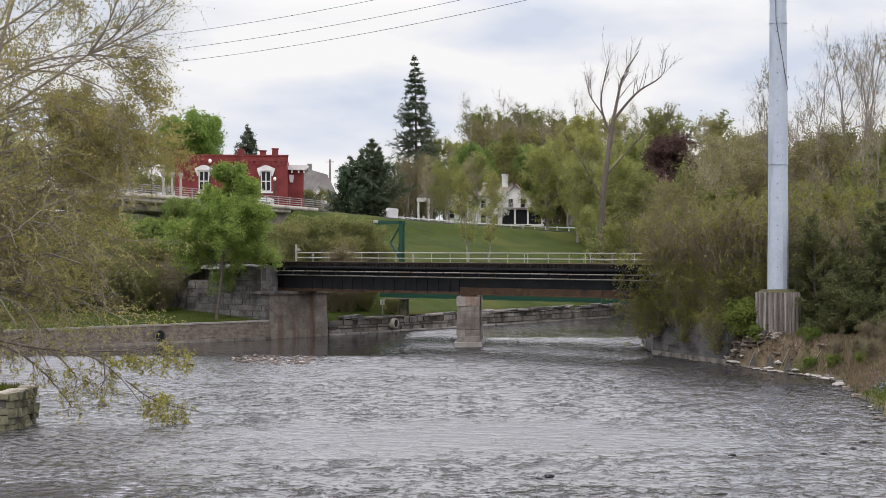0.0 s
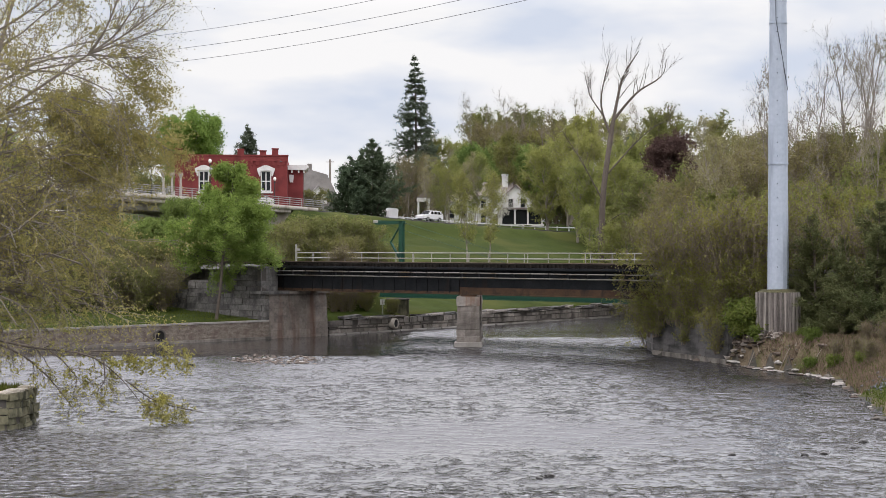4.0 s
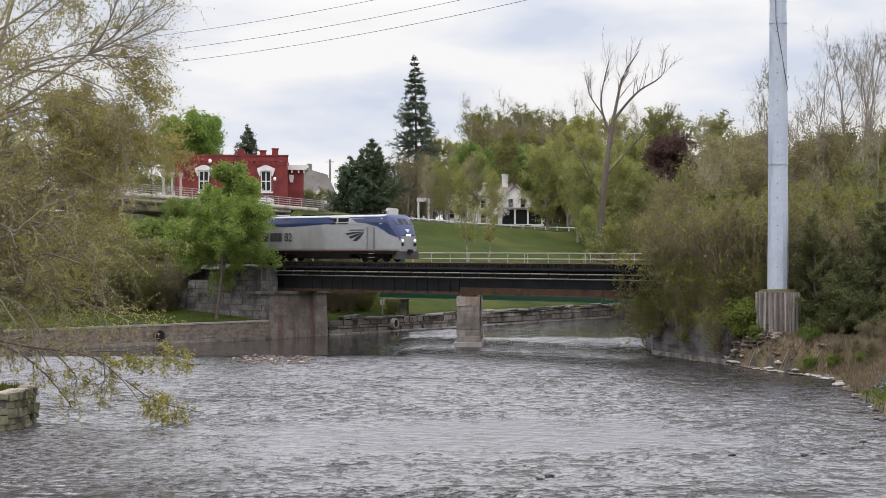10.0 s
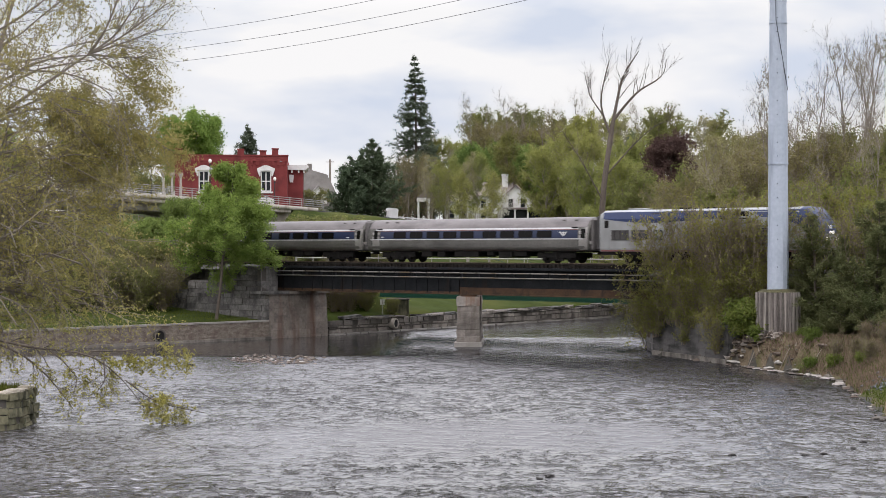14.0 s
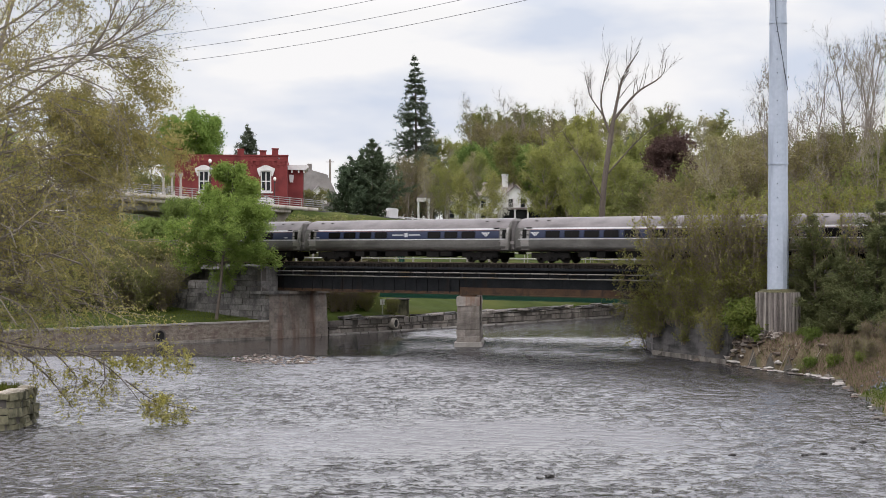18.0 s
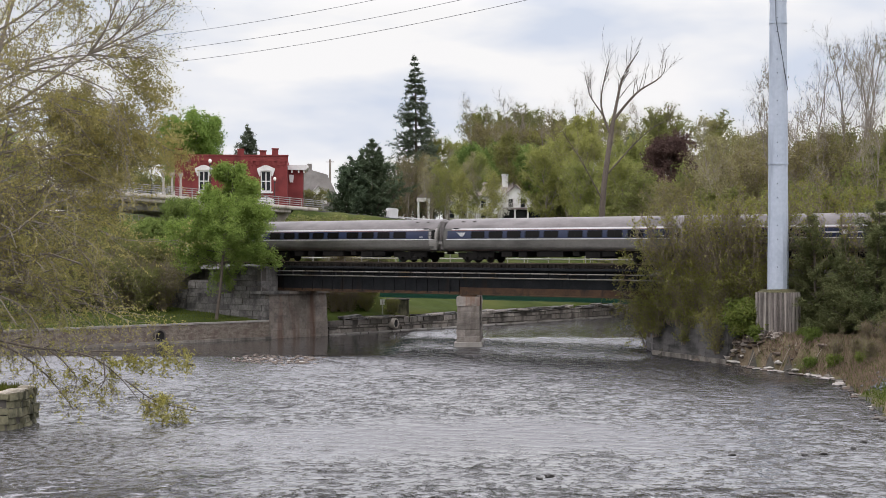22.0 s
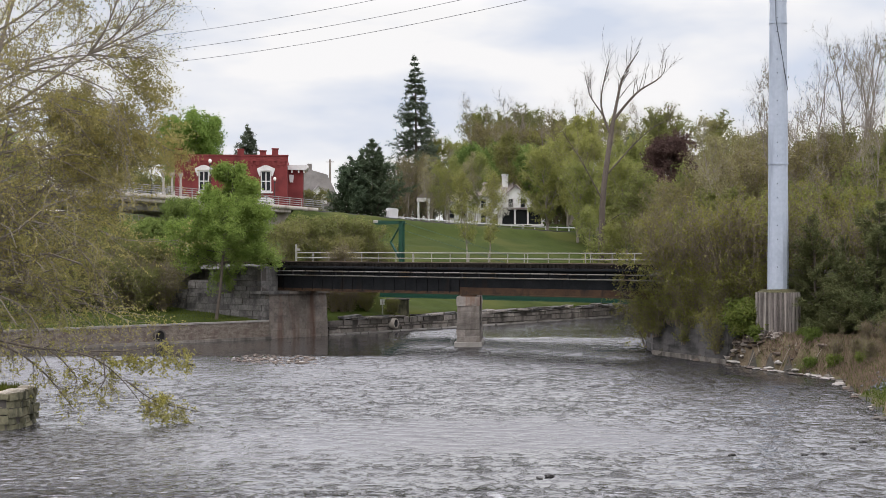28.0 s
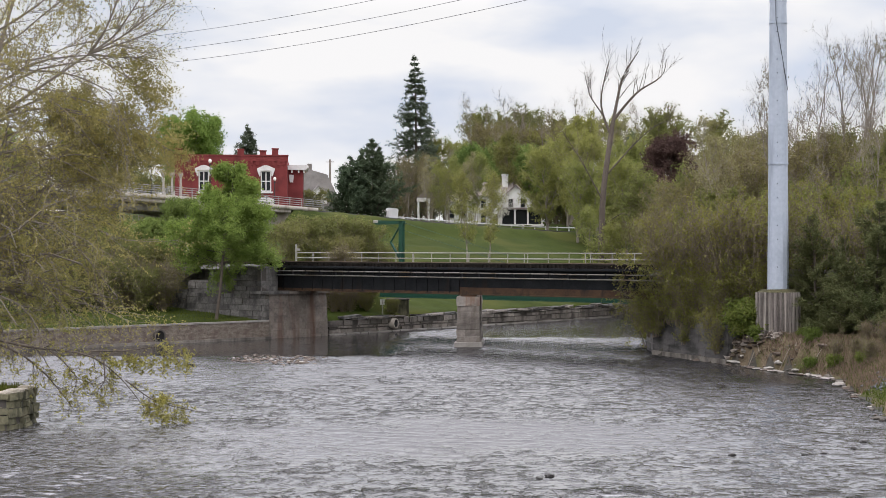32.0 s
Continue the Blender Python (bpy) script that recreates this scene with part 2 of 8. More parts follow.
def land(x, y):
    """Height of the ground."""
    x, y = np.asarray(x, float), np.asarray(y, float)
    d = river_distance(x, y)
    u = x * TC - (y - 149.2) * TS
    w = x * TS + (y - 149.2) * TC
    # lawn and hill beyond the railway
    hd = (x + 11.1) * -0.804 + (y - 163.1) * 0.595
    hill = 1.35 + 0.215 * np.clip(hd, 0, 50) + 0.035 * np.clip(hd - 50, 0, 150) + 0.5 * smooth(0, 40, hd) * np.sin(x * 0.07) * 0.6
    left = 1.7 + 0.06 * np.clip(d, 0, 30)
    steep = 0.42 + 0.36 * smooth(92, 106, y) + 1.7 * smooth(112, 116, y)
    right = np.minimum(steep * np.clip(d, 0, None), 2.3) + 0.035 * np.clip(d, 0, 60)
    east = smooth(-2, 2, x - 0.126 * y - 2 * smooth(130, 150, y) * 4)
    near = left * (1 - east) + right * east
    far = np.where(x > 0.15 * y + 8, 2.2 + 0.06 * np.clip(d, 0, 60), hill)
    k = smooth(3, 9, w)
    h = near * (1 - k) + far * k
    # the road's bank on the hill
    rd, rz, rs_ = road_near(x, y)
    kk = (smooth(-22.5, -19.8, x) + smooth(-118, -134, x)) * smooth(10, 4.6, rd)
    h = h * (1 - kk) + (rz - 0.12) * kk
    # railway bank
    bank = np.where(w < 0, RAIL - 0.62 - 7.0 * np.clip(-w - 1.5, 0, 50), RAIL - 0.62 - 0.8 * np.clip(w - 3.6, 0, 50))
    foot = 6.75 - 1.3 * np.clip(np.abs(w - 12.3) - 1.7, 0, 50) - 3.0 * np.clip(u + 23.5, 0, 50)
    h = np.where((u < -12) & (u > -60), np.maximum(h, foot * smooth(0.5, 4, d)), h)
    bank = -1.3 + (bank + 1.3) * smooth(0.5, 7, d)
    h = np.where(np.abs(w) < 9, np.maximum(h, bank), h)
    cut = smooth(4, 16, np.abs(w))
    h = np.where(u < -18, np.minimum(h, RAIL - 0.62 + cut * 20), h)
    h = h + (0.12 * np.sin(x * 0.9 + 1.3 * np.sin(y * 0.5)) * np.sin(y * 0.8)) * smooth(1, 6, d) * smooth(4, 6, np.abs(w))
    edge = np.where((x < 0) & (y > 60) | (w > 3), smooth(0.55, 1.15, d), smooth(-0.3, 0.05, d))
    return np.where(d > -0.3, -1.3 + (h + 1.3) * edge, -1.3)


def sheet_z(x, y):
    """Height of the ground sheet's own facets."""
    x, y = np.asarray(x, float), np.asarray(y, float)
    i = np.clip(np.searchsorted(gx, x) - 1, 0, nx - 2)
    j = np.clip(np.searchsorted(gy, y) - 1, 0, ny - 2)
    a, b = (x - gx[i]) / (gx[i + 1] - gx[i]), (y - gy[j]) / (gy[j + 1] - gy[j])
    return (GZ[j, i] * (1 - a) + GZ[j, i + 1] * a) * (1 - b) + (GZ[j + 1, i] * (1 - a) + GZ[j + 1, i + 1] * a) * b


def ground_z(x, y):
    return float(sheet_z(x, y))


# ---- ground sheet ----
M_lawn = surface("lawn", (0.024, 0.037, 0.0055), (0.048, 0.064, 0.0105), 0.95, 0.25, 3.0, 0.5, stain=(0.06, 0.068, 0.0145), stain_scale=(0.09, 0.09, 0.09), stain_cut=0.52, spec=0.1, dist=0.1)
M_bank = surface("bank_earth", (0.09, 0.07, 0.045), (0.19, 0.15, 0.1), 0.95, 0.5, 4.0, 0.8, stain=(0.07, 0.074, 0.026), stain_scale=(0.35, 0.35, 0.35), stain_cut=0.5, spec=0.1, dist=0.15)
M_ballast = surface("ballast", (0.09, 0.085, 0.08), (0.2, 0.19, 0.175), 0.95, 1.5, 9.0, 1.0, spec=0.2, dist=0.1)
M_bed = surface("river_bed", (0.035, 0.032, 0.026), (0.08, 0.072, 0.055), 0.9, 0.4, 3.0, 0.5)


def axis(stops):
    out = []
    for a, b, step in stops:
        out += list(np.arange(a, b, step))
    return np.array(out + [stops[-1][1]])


gx = axis([(-3000, -400, 200), (-400, -120, 14), (-120, -48, 3), (-48, 62, 0.8), (62, 130, 3), (130, 400, 15), (400, 3000, 200)])
gy = axis([(-1500, -100, 100), (-100, 56, 6), (56, 236, 0.8), (236, 340, 2.5), (340, 500, 12), (500, 3000, 200)])
GX, GY = np.meshgrid(gx, gy)
GZ = land(GX, GY)
nx, ny = len(gx), len(gy)
idx = np.arange(nx * ny).reshape(ny, nx)
gq = np.stack([idx[:-1, :-1], idx[:-1, 1:], idx[1:, 1:], idx[1:, :-1]], -1).reshape(-1, 4)
g_mesh = mesh_np("ground", np.stack([GX, GY, GZ], -1), gq)
for m in (M_lawn, M_bank, M_ballast, M_bed):
    g_mesh.materials.append(m)
cxm, cym = (GX[:-1, :-1] + GX[1:, 1:]) / 2, (GY[:-1, :-1] + GY[1:, 1:]) / 2
gd = river_distance(cxm, cym)
gw = cxm * TS + (cym - 149.2) * TC
slot = np.where(gd < 0.1, 3, np.where(np.abs(gw) < 3.4, 2, np.where((cxm > 0.12 * cym) & (cym < 260) & (gd < 11), 1, 0)))
slot = np.where((cxm > 18) & (gd > 0.9) & (cym < 96) & (gd < 7), 0, slot)
g_mesh.polygons.foreach_set("material_index", slot.ravel().astype(np.int32))
ground = new("ground", g_mesh)
g_mesh.polygons.foreach_set("use_smooth", [True] * len(g_mesh.polygons))
tagged(ground, "sloping green lawn and earth banks along the river", "ground", kind="structure")


# ---- water ----
def water_material():
    """Clear dark water: sparse steep crests on a smooth stream, rougher over the shallows, with froth and painted sky
    glints there.
    """
    m, n, l, b = nodes("river_water")
    co, geo = n.new("ShaderNodeTexCoord"), n.new("ShaderNodeNewGeometry")
    flow, place = co.outputs["Object"], geo.outputs["Position"]

    def put_in(socket, v):
        if isinstance(v, (int, float)):
            socket.default_value = v
        else:
            l.new(v, socket)

    def calc(op, p, q, r=0.0):
        k = n.new("ShaderNodeMath")
        k.operation = op
        for socket, v in zip(k.inputs, (p, q, r)):
            put_in(socket, v)
        return k.outputs[0]

    def ripple(scale, stretch, detail, rough=0.55, warp=0.0, src=flow):
        mp, nz = n.new("ShaderNodeMapping"), n.new("ShaderNodeTexNoise")
        mp.inputs["Scale"].default_value = stretch
        l.new(src, mp.inputs[0])
        l.new(mp.outputs[0], nz.inputs["Vector"])
        nz.inputs["Scale"].default_value, nz.inputs["Detail"].default_value = scale, detail
        nz.inputs["Roughness"].default_value, nz.inputs["Distortion"].default_value = rough, warp
        return nz.outputs["Fac"]

    def between(v, lo, hi, out0=0.0, out1=1.0):
        k = n.new("ShaderNodeMapRange")
        k.interpolation_type = "SMOOTHSTEP"
        for name, x in (("Value", v), ("From Min", lo), ("From Max", hi), ("To Min", out0), ("To Max", out1)):
            put_in(k.inputs[name], x)
        return k.outputs[0]

    # the edges of the reaches are ragged
    ragged = ripple(0.14, (1, 0.6, 1), 4, 0.6, 0.0, place)

    def reach(x, y, rx, ry, core=0.35, edge=1.0):
        """1 within an oval stretch of the river, 0 outside it."""
        mp, ln = n.new("ShaderNodeMapping"), n.new("ShaderNodeVectorMath")
        mp.inputs["Location"].default_value, mp.inputs["Scale"].default_value = (-x / rx, -y / ry, 0), (1 / rx, 1 / ry, 0)
        ln.operation = "LENGTH"
        l.new(place, mp.inputs[0])
        l.new(mp.outputs[0], ln.inputs[0])
        d = calc("MULTIPLY_ADD", ragged, 0.9, calc("SUBTRACT", ln.outputs["Value"], 0.45))
        return between(d, core, edge, 1.0, 0.0)

    k = between(ripple(0.045, (1.0, 1.6, 1), 3, 0.55, 0.0, place), 0.38, 0.64, 0.27, 0.56)
    riffle, rough_left = reach(-16, 60, 11, 8.5), reach(-15, 71, 13, 15)
    for v, gain in ((riffle, 1.15), (rough_left, 0.66), (reach(-10, 81, 5, 4.5), 0.75), (reach(2, 56, 24, 6), 0.9), (reach(11, 146, 11, 9), 0.9), (reach(11, 108, 9, 16), 0.55), (reach(-12, 126, 9, 6), 0.8)):
        k = calc("MAXIMUM", k, calc("MULTIPLY", v, gain))
    sx = n.new("ShaderNodeSeparateXYZ")
    l.new(place, sx.inputs[0])
    # still water in the lee of the abutment and under the banks, a smooth glide in midstream
    lee = calc("MULTIPLY", between(sx.outputs["X"], -1.0, -6.0), between(calc("MULTIPLY_ADD", ragged, 6.0, sx.outputs["Y"]), 133.0, 137.0))
    under_bank = reach(22.5, 116, 5.5, 14, 0.5)
    glide = reach(3, 76, 17, 11)
    for v, gain in ((lee, 0.9), (under_bank, 0.75), (glide, 0.62), (reach(-27, 118, 9, 20), 0.55)):
        k = calc("MULTIPLY", k, calc("MULTIPLY_ADD", v, -gain, 1.0))
    upper = calc("MULTIPLY", between(sx.outputs["X"], 1.0, 5.0), between(calc("MULTIPLY_ADD", ragged, 10.0, sx.outputs["Y"]), 161.0, 167.0))
    k = calc("MULTIPLY", k, calc("MULTIPLY_ADD", upper, -0.62, 1.0))
    running = calc("MULTIPLY", calc("SUBTRACT", 1.0, lee), calc("MULTIPLY_ADD", under_bank, -0.75, 1.0))
    running = calc("MULTIPLY", running, calc("MULTIPLY_ADD", upper, -0.9, 1.0))
    # more of the added lean on the glide, for its bright sheen
    running = calc("MULTIPLY", running, calc("MULTIPLY_ADD", glide, 0.35, 1.0))
    # groups of ripples and slicks between them drift with the stream
    k = calc("MULTIPLY", k, between(ripple(0.32, (1.2, 0.6, 1), 3), 0.36, 0.62, 0.5, 1.35))
    swell = ripple(1.0, (1.1, 0.8, 1), 4, 0.55, 0.35)
    chop = ripple(2.4, (1.1, 0.8, 1), 3, 0.55, 0.3)
    h = calc("MULTIPLY", calc("MULTIPLY", swell, k), 0.22)
    h = calc("MULTIPLY_ADD", calc("MULTIPLY", between(swell, 0.52, 0.7), k), 0.17, h)
    h = calc("MULTIPLY_ADD", calc("MULTIPLY", between(chop, 0.52, 0.7), k), 0.1, h)
    h = calc("MULTIPLY_ADD", calc("MULTIPLY", ripple(0.75, (0.9, 1.0, 1), 3, 0.5, 0.5), riffle), 0.6, h)
    bp = n.new("ShaderNodeBump")
    bp.inputs["Distance"].default_value, bp.inputs["Strength"].default_value = 1.0, 1.0
    l.new(h, bp.inputs["Height"])
    # normals lean towards the camera (-y), added so the ripples mirror higher, brighter sky
    lean, tilt, unit_n = n.new("ShaderNodeCombineXYZ"), n.new("ShaderNodeVectorMath"), n.new("ShaderNodeVectorMath")
    l.new(calc("ADD", calc("MULTIPLY", running, between(sx.outputs["Y"], 55.0, 140.0, -0.085, -0.185)), calc("MULTIPLY", rough_left, -0.015)), lean.inputs["Y"])
    tilt.operation, unit_n.operation = "ADD", "NORMALIZE"
    l.new(bp.outputs[0], tilt.inputs[0])
    l.new(lean.outputs[0], tilt.inputs[1])
    l.new(tilt.outputs[0], unit_n.inputs[0])
    l.new(unit_n.outputs[0], b.inputs["Normal"])
    # pale flecks: some froth, and sky glints painted into the colour
    froth_glint = calc("MULTIPLY", between(ripple(1.7, (0.8, 1.2, 1), 4, 0.6), 0.47, 0.66), between(k, 0.8, 1.4))
    # crests at the left painted paler, for sky light they fail to mirror
    froth_glint = calc("MAXIMUM", froth_glint, calc("MULTIPLY", calc("MULTIPLY", between(chop, 0.4, 0.6), rough_left), 0.42))
    tint = n.new("ShaderNodeMix")
    tint.data_type = "RGBA"
    tint.inputs["A"].default_value, tint.inputs["B"].default_value = (0.031, 0.03, 0.03, 1), (0.36, 0.36, 0.37, 1)
    l.new(froth_glint, tint.inputs["Factor"])
    l.new(tint.outputs["Result"], b.inputs["Base Color"])
    l.new(calc("MULTIPLY_ADD", rough_left, 0.1, between(k, 0.05, 0.4, 0.08, 0.11)), b.inputs["Roughness"])
    b.inputs["IOR"].default_value = 1.42
    return m


M_water = water_material()


def waves(x, y):
    """Choppy river surface: many short crests, mostly across the stream, in shifting groups."""
    rng = np.random.default_rng(77)
    z = np.zeros_like(x)
    group = 0.55 + 0.45 * np.sin(x * 0.21 + 1.7 * np.sin(y * 0.13)) * np.sin(y * 0.17 + 1.3 * np.sin(x * 0.09 + 2))
    for i in range(46):
        lam = 0.45 * (2.6 / 0.45) ** (i / 45.0) * rng.uniform(0.85, 1.15)
        a = rng.normal(math.pi / 2, 0.95)
        k = 2 * math.pi / lam
        ph = k * (x * math.cos(a) + y * math.sin(a)) + rng.uniform(0, 6.28) + 0.9 * np.sin(x * rng.uniform(0.1, 0.5) + y * rng.uniform(0.1, 0.4) + rng.uniform(0, 6))
        slope = 0.011 * (1.0 if lam < 1.4 else 0.35)
        env = 0.4 + 1.5 * group ** 2 if i % 3 else 1.1 - 0.5 * group
        z = z + slope / k * np.sin(ph) * env
    return z


def water_grid(x0, x1, y0, y1, step):
    wx, wy = axis([(x0, -28, 0.5), (-28, 26, step), (26, x1, 0.5)]), axis([(y0, 130, step), (130, y1, 0.4)])
    wi = np.arange(len(wx) * len(wy)).reshape(len(wy), len(wx))
    WX, WY = np.meshgrid(wx, wy)
    rim = np.minimum(np.minimum(WX - x0, x1 - WX), np.minimum(WY - y0, y1 - WY))
    me = mesh_np("water", np.stack([WX, WY, waves(WX, WY) * np.clip(rim / 3.0, 0, 1)], -1), np.stack([wi[:-1, :-1], wi[:-1, 1:], wi[1:, 1:], wi[1:, :-1]], -1).reshape(-1, 4))
    me.materials.append(M_water)
    me.polygons.foreach_set("use_smooth", [True] * len(me.polygons))
    return me


water = tagged(new("water", water_grid(-46, 46, 36, 236, 0.2)), "grey rippled river water flowing over a shallow bed", "river", kind="structure")
still = mesh_np("still_water", [(-140, -100, -0.12), (160, -100, -0.12), (160, 340, -0.12), (-140, 340, -0.12)], [[0, 1, 2, 3]])
still.materials.append(M_water)
tagged(new("water_deep", still), "dark river water under the ripples", "river", kind="structure")


# ---- sky backdrop with drifting clouds ----
def cloud_material():
    m, n, l, b = nodes("cloud_sky")
    out = n["Material Output"]
    n.remove(b)
    em, co = n.new("ShaderNodeEmission"), n.new("ShaderNodeTexCoord")
    mp, nz, rp = n.new("ShaderNodeMapping"), n.new("ShaderNodeTexNoise"), n.new("ShaderNodeValToRGB")
    mp.inputs["Scale"].default_value = (0.0022, 0.0022, 0.0075)
    mp.inputs["Location"].default_value = (0.35, 0.0, 0.1)
    l.new(co.outputs["Object"], mp.inputs[0])
    l.new(mp.outputs[0], nz.inputs["Vector"])
    nz.inputs["Scale"].default_value, nz.inputs["Detail"].default_value, nz.inputs["Roughness"].default_value = 1.0, 5, 0.5
    el = rp.color_ramp.elements
    el[0].position, el[0].color = 0.35, (0.68, 0.74, 0.87, 1)
    el[1].position, el[1].color = 0.57, (0.98, 0.97, 0.98, 1)
    l.new(nz.outputs["Fac"], rp.inputs[0])
    l.new(rp.outputs[0], em.inputs[0])
    # the overcast brightens with height
    sp, up = n.new("ShaderNodeSeparateXYZ"), n.new("ShaderNodeMapRange")
    l.new(co.outputs["Object"], sp.inputs[0])
    l.new(sp.outputs["Z"], up.inputs["Value"])
    up.inputs["From Min"].default_value, up.inputs["From Max"].default_value = 420.0, 1000.0
    up.inputs["To Min"].default_value, up.inputs["To Max"].default_value = 1.46, 3.2
    l.new(up.outputs[0], em.inputs[1])
    l.new(em.outputs[0], out.inputs[0])
    return m


sa = np.radians(np.linspace(-50, 50, 41))
sz = np.array([-200.0, 300.0, 600.0, 1000.0])
SA, SZ = np.meshgrid(sa, sz)
si = np.arange(len(sa) * len(sz)).reshape(len(sz), len(sa))
s_mesh = mesh_np("sky", np.stack([2900 * np.sin(SA), 2900 * np.cos(SA), SZ], -1), np.stack([si[:-1, :-1], si[:-1, 1:], si[1:, 1:], si[1:, :-1]], -1).reshape(-1, 4))
s_mesh.materials.append(cloud_material())
sky = tagged(new("backdrop", s_mesh), "bright overcast sky with soft bluish grey clouds", "sky", kind="structure")


# ---- trees ----
def unit(v):
    return v / np.maximum(np.linalg.norm(v, axis=-1, keepdims=True), 1e-9)


def grow(rng, start, dirs, length, r0, m=5, wobble=0.15, up=0.0, r_end=0.35):
    """Polylines that wander from start along dirs; up bends them to the sky (or down)."""
    n = len(start)
    pts, d = np.zeros((n, m, 3)), unit(dirs)
    pts[:, 0] = start
    step = (length / (m - 1))[:, None]
    for i in range(1, m):
        d = unit(d + rng.normal(0, wobble, (n, 3)) + np.array([0, 0, up]))
        pts[:, i] = pts[:, i - 1] + d * step
    rad = r0[:, None] * np.linspace(1, r_end, m)[None, :]
    return pts, rad


def spawn(rng, pts, rad, per, t0, t1, angle, r_frac=0.55, r_min=0.012, even=False):
    """Side shoots from each polyline: where, which way, how thick, and how far up the parent."""
    n, m, _ = pts.shape
    t = (np.linspace(t0, t1, per)[None, :].repeat(n, 0) + rng.normal(0, (t1 - t0) / per * 0.3, (n, per))) if even else rng.uniform(t0, t1, (n, per))
    t = np.clip(t, 0, 0.999)
    f = t * (m - 1)
    i = f.astype(int)
    fr = (f - i)[..., None]
    row = np.arange(n)[:, None]
    a, b = pts[row, i], pts[row, i + 1]
    start = a + (b - a) * fr
    tan = unit(b - a)
    r = rad[row, i] * (1 - fr[..., 0]) + rad[row, i + 1] * fr[..., 0]
    side = unit(np.cross(tan, unit(rng.normal(0, 1, tan.shape))))
    ang = np.radians(rng.uniform(angle[0], angle[1], t.shape))[..., None]
    d = tan * np.cos(ang) + side * np.sin(ang)
    return start.reshape(-1, 3), d.reshape(-1, 3), np.maximum(r * r_frac, r_min).ravel(), t.ravel()


def tubes(groups):
    """Vertices and quads of tapered tubes: groups of (points, radii, sides)."""
    vs, qs, base = [], [], 0
    for pts, rad, k in groups:
        n, m, _ = pts.shape
        tan = unit(np.gradient(pts, axis=1))
        ref = np.where(np.abs(tan[..., 2:3]) > 0.9, np.array([1.0, 0, 0]), np.array([0, 0, 1.0]))
        x = unit(np.cross(tan, ref))
        if k == 1:
            # twigs too thin to be round: ribbons
            v = np.stack([pts - x * rad[..., None], pts + x * rad[..., None]], 2)
            ix = np.arange(n * m * 2).reshape(n, m, 2) + base
            qs.append(np.stack([ix[:, :-1, 0], ix[:, :-1, 1], ix[:, 1:, 1], ix[:, 1:, 0]], -1).reshape(-1, 4))
            vs.append(v.reshape(-1, 3))
            base += n * m * 2
            continue
        y = np.cross(tan, x)
        a = np.arange(k) * 2 * np.pi / k
        ring = x[:, :, None] * np.cos(a)[None, None, :, None] + y[:, :, None] * np.sin(a)[None, None, :, None]
        v = pts[:, :, None] + ring * rad[:, :, None, None]
        ix = np.arange(n * m * k).reshape(n, m, k) + base
        nxt = np.roll(ix, -1, axis=2)
        qs.append(np.stack([ix[:, :-1], nxt[:, :-1], nxt[:, 1:], ix[:, 1:]], -1).reshape(-1, 4))
        vs.append(v.reshape(-1, 3))
        base += n * m * k
    return np.concatenate(vs), np.concatenate(qs)


def leaf_cloud(rng, pts, count, size, spread, flat=0.0, long=1.6, t0=0.15, blade=3, by_length=False):
    """Leaf blades scattered along polylines."""
    n, m, _ = pts.shape
    i = rng.integers(0, n, count)
    if by_length:
        run = np.linalg.norm(pts[:, -1] - pts[:, 0], axis=1)
        i = rng.choice(n, count, p=run / run.sum())
    f = rng.uniform(t0, 0.999, count) * (m - 1)
    j = f.astype(int)
    p = pts[i, j] + (pts[i, j + 1] - pts[i, j]) * (f - j)[:, None] + rng.normal(0, spread, (count, 3))
    a = rng.normal(0, 1, (count, 3))
    a[:, 2] *= 1 - flat * 0.8
    a = unit(a)
    b = unit(np.cross(a, rng.normal(0, 1, (count, 3)) + np.array([0, 0, flat * 3])))
    s = (size * rng.uniform(0.6, 1.35, count))[:, None]
    if blade == 3:
        v = np.stack([p - a * s * long * 0.5 - b * s * 0.42, p - a * s * long * 0.5 + b * s * 0.42, p + a * s * long * 0.5], 1)
        return v.reshape(-1, 3), None, np.arange(count * 3).reshape(-1, 3)
    v = np.stack([p - a * s * long * 0.5, p + b * s * 0.42, p + a * s * long * 0.5, p - b * s * 0.42], 1)
    return v.reshape(-1, 3), np.arange(count * 4).reshape(-1, 4)


def plant(name, label, category, wood, leaves, m_wood, m_leaf, at, group="", trunk_name="trunk", crown_name="crown"):
    e = thing(name, Matrix.Translation(at), label, category, group)
    part(trunk_name, mesh_np(trunk_name, *wood), m_wood, e, smooth=True)
    if leaves is not None:
        part(crown_name, mesh_np(crown_name, *leaves), m_leaf, e)
    return e


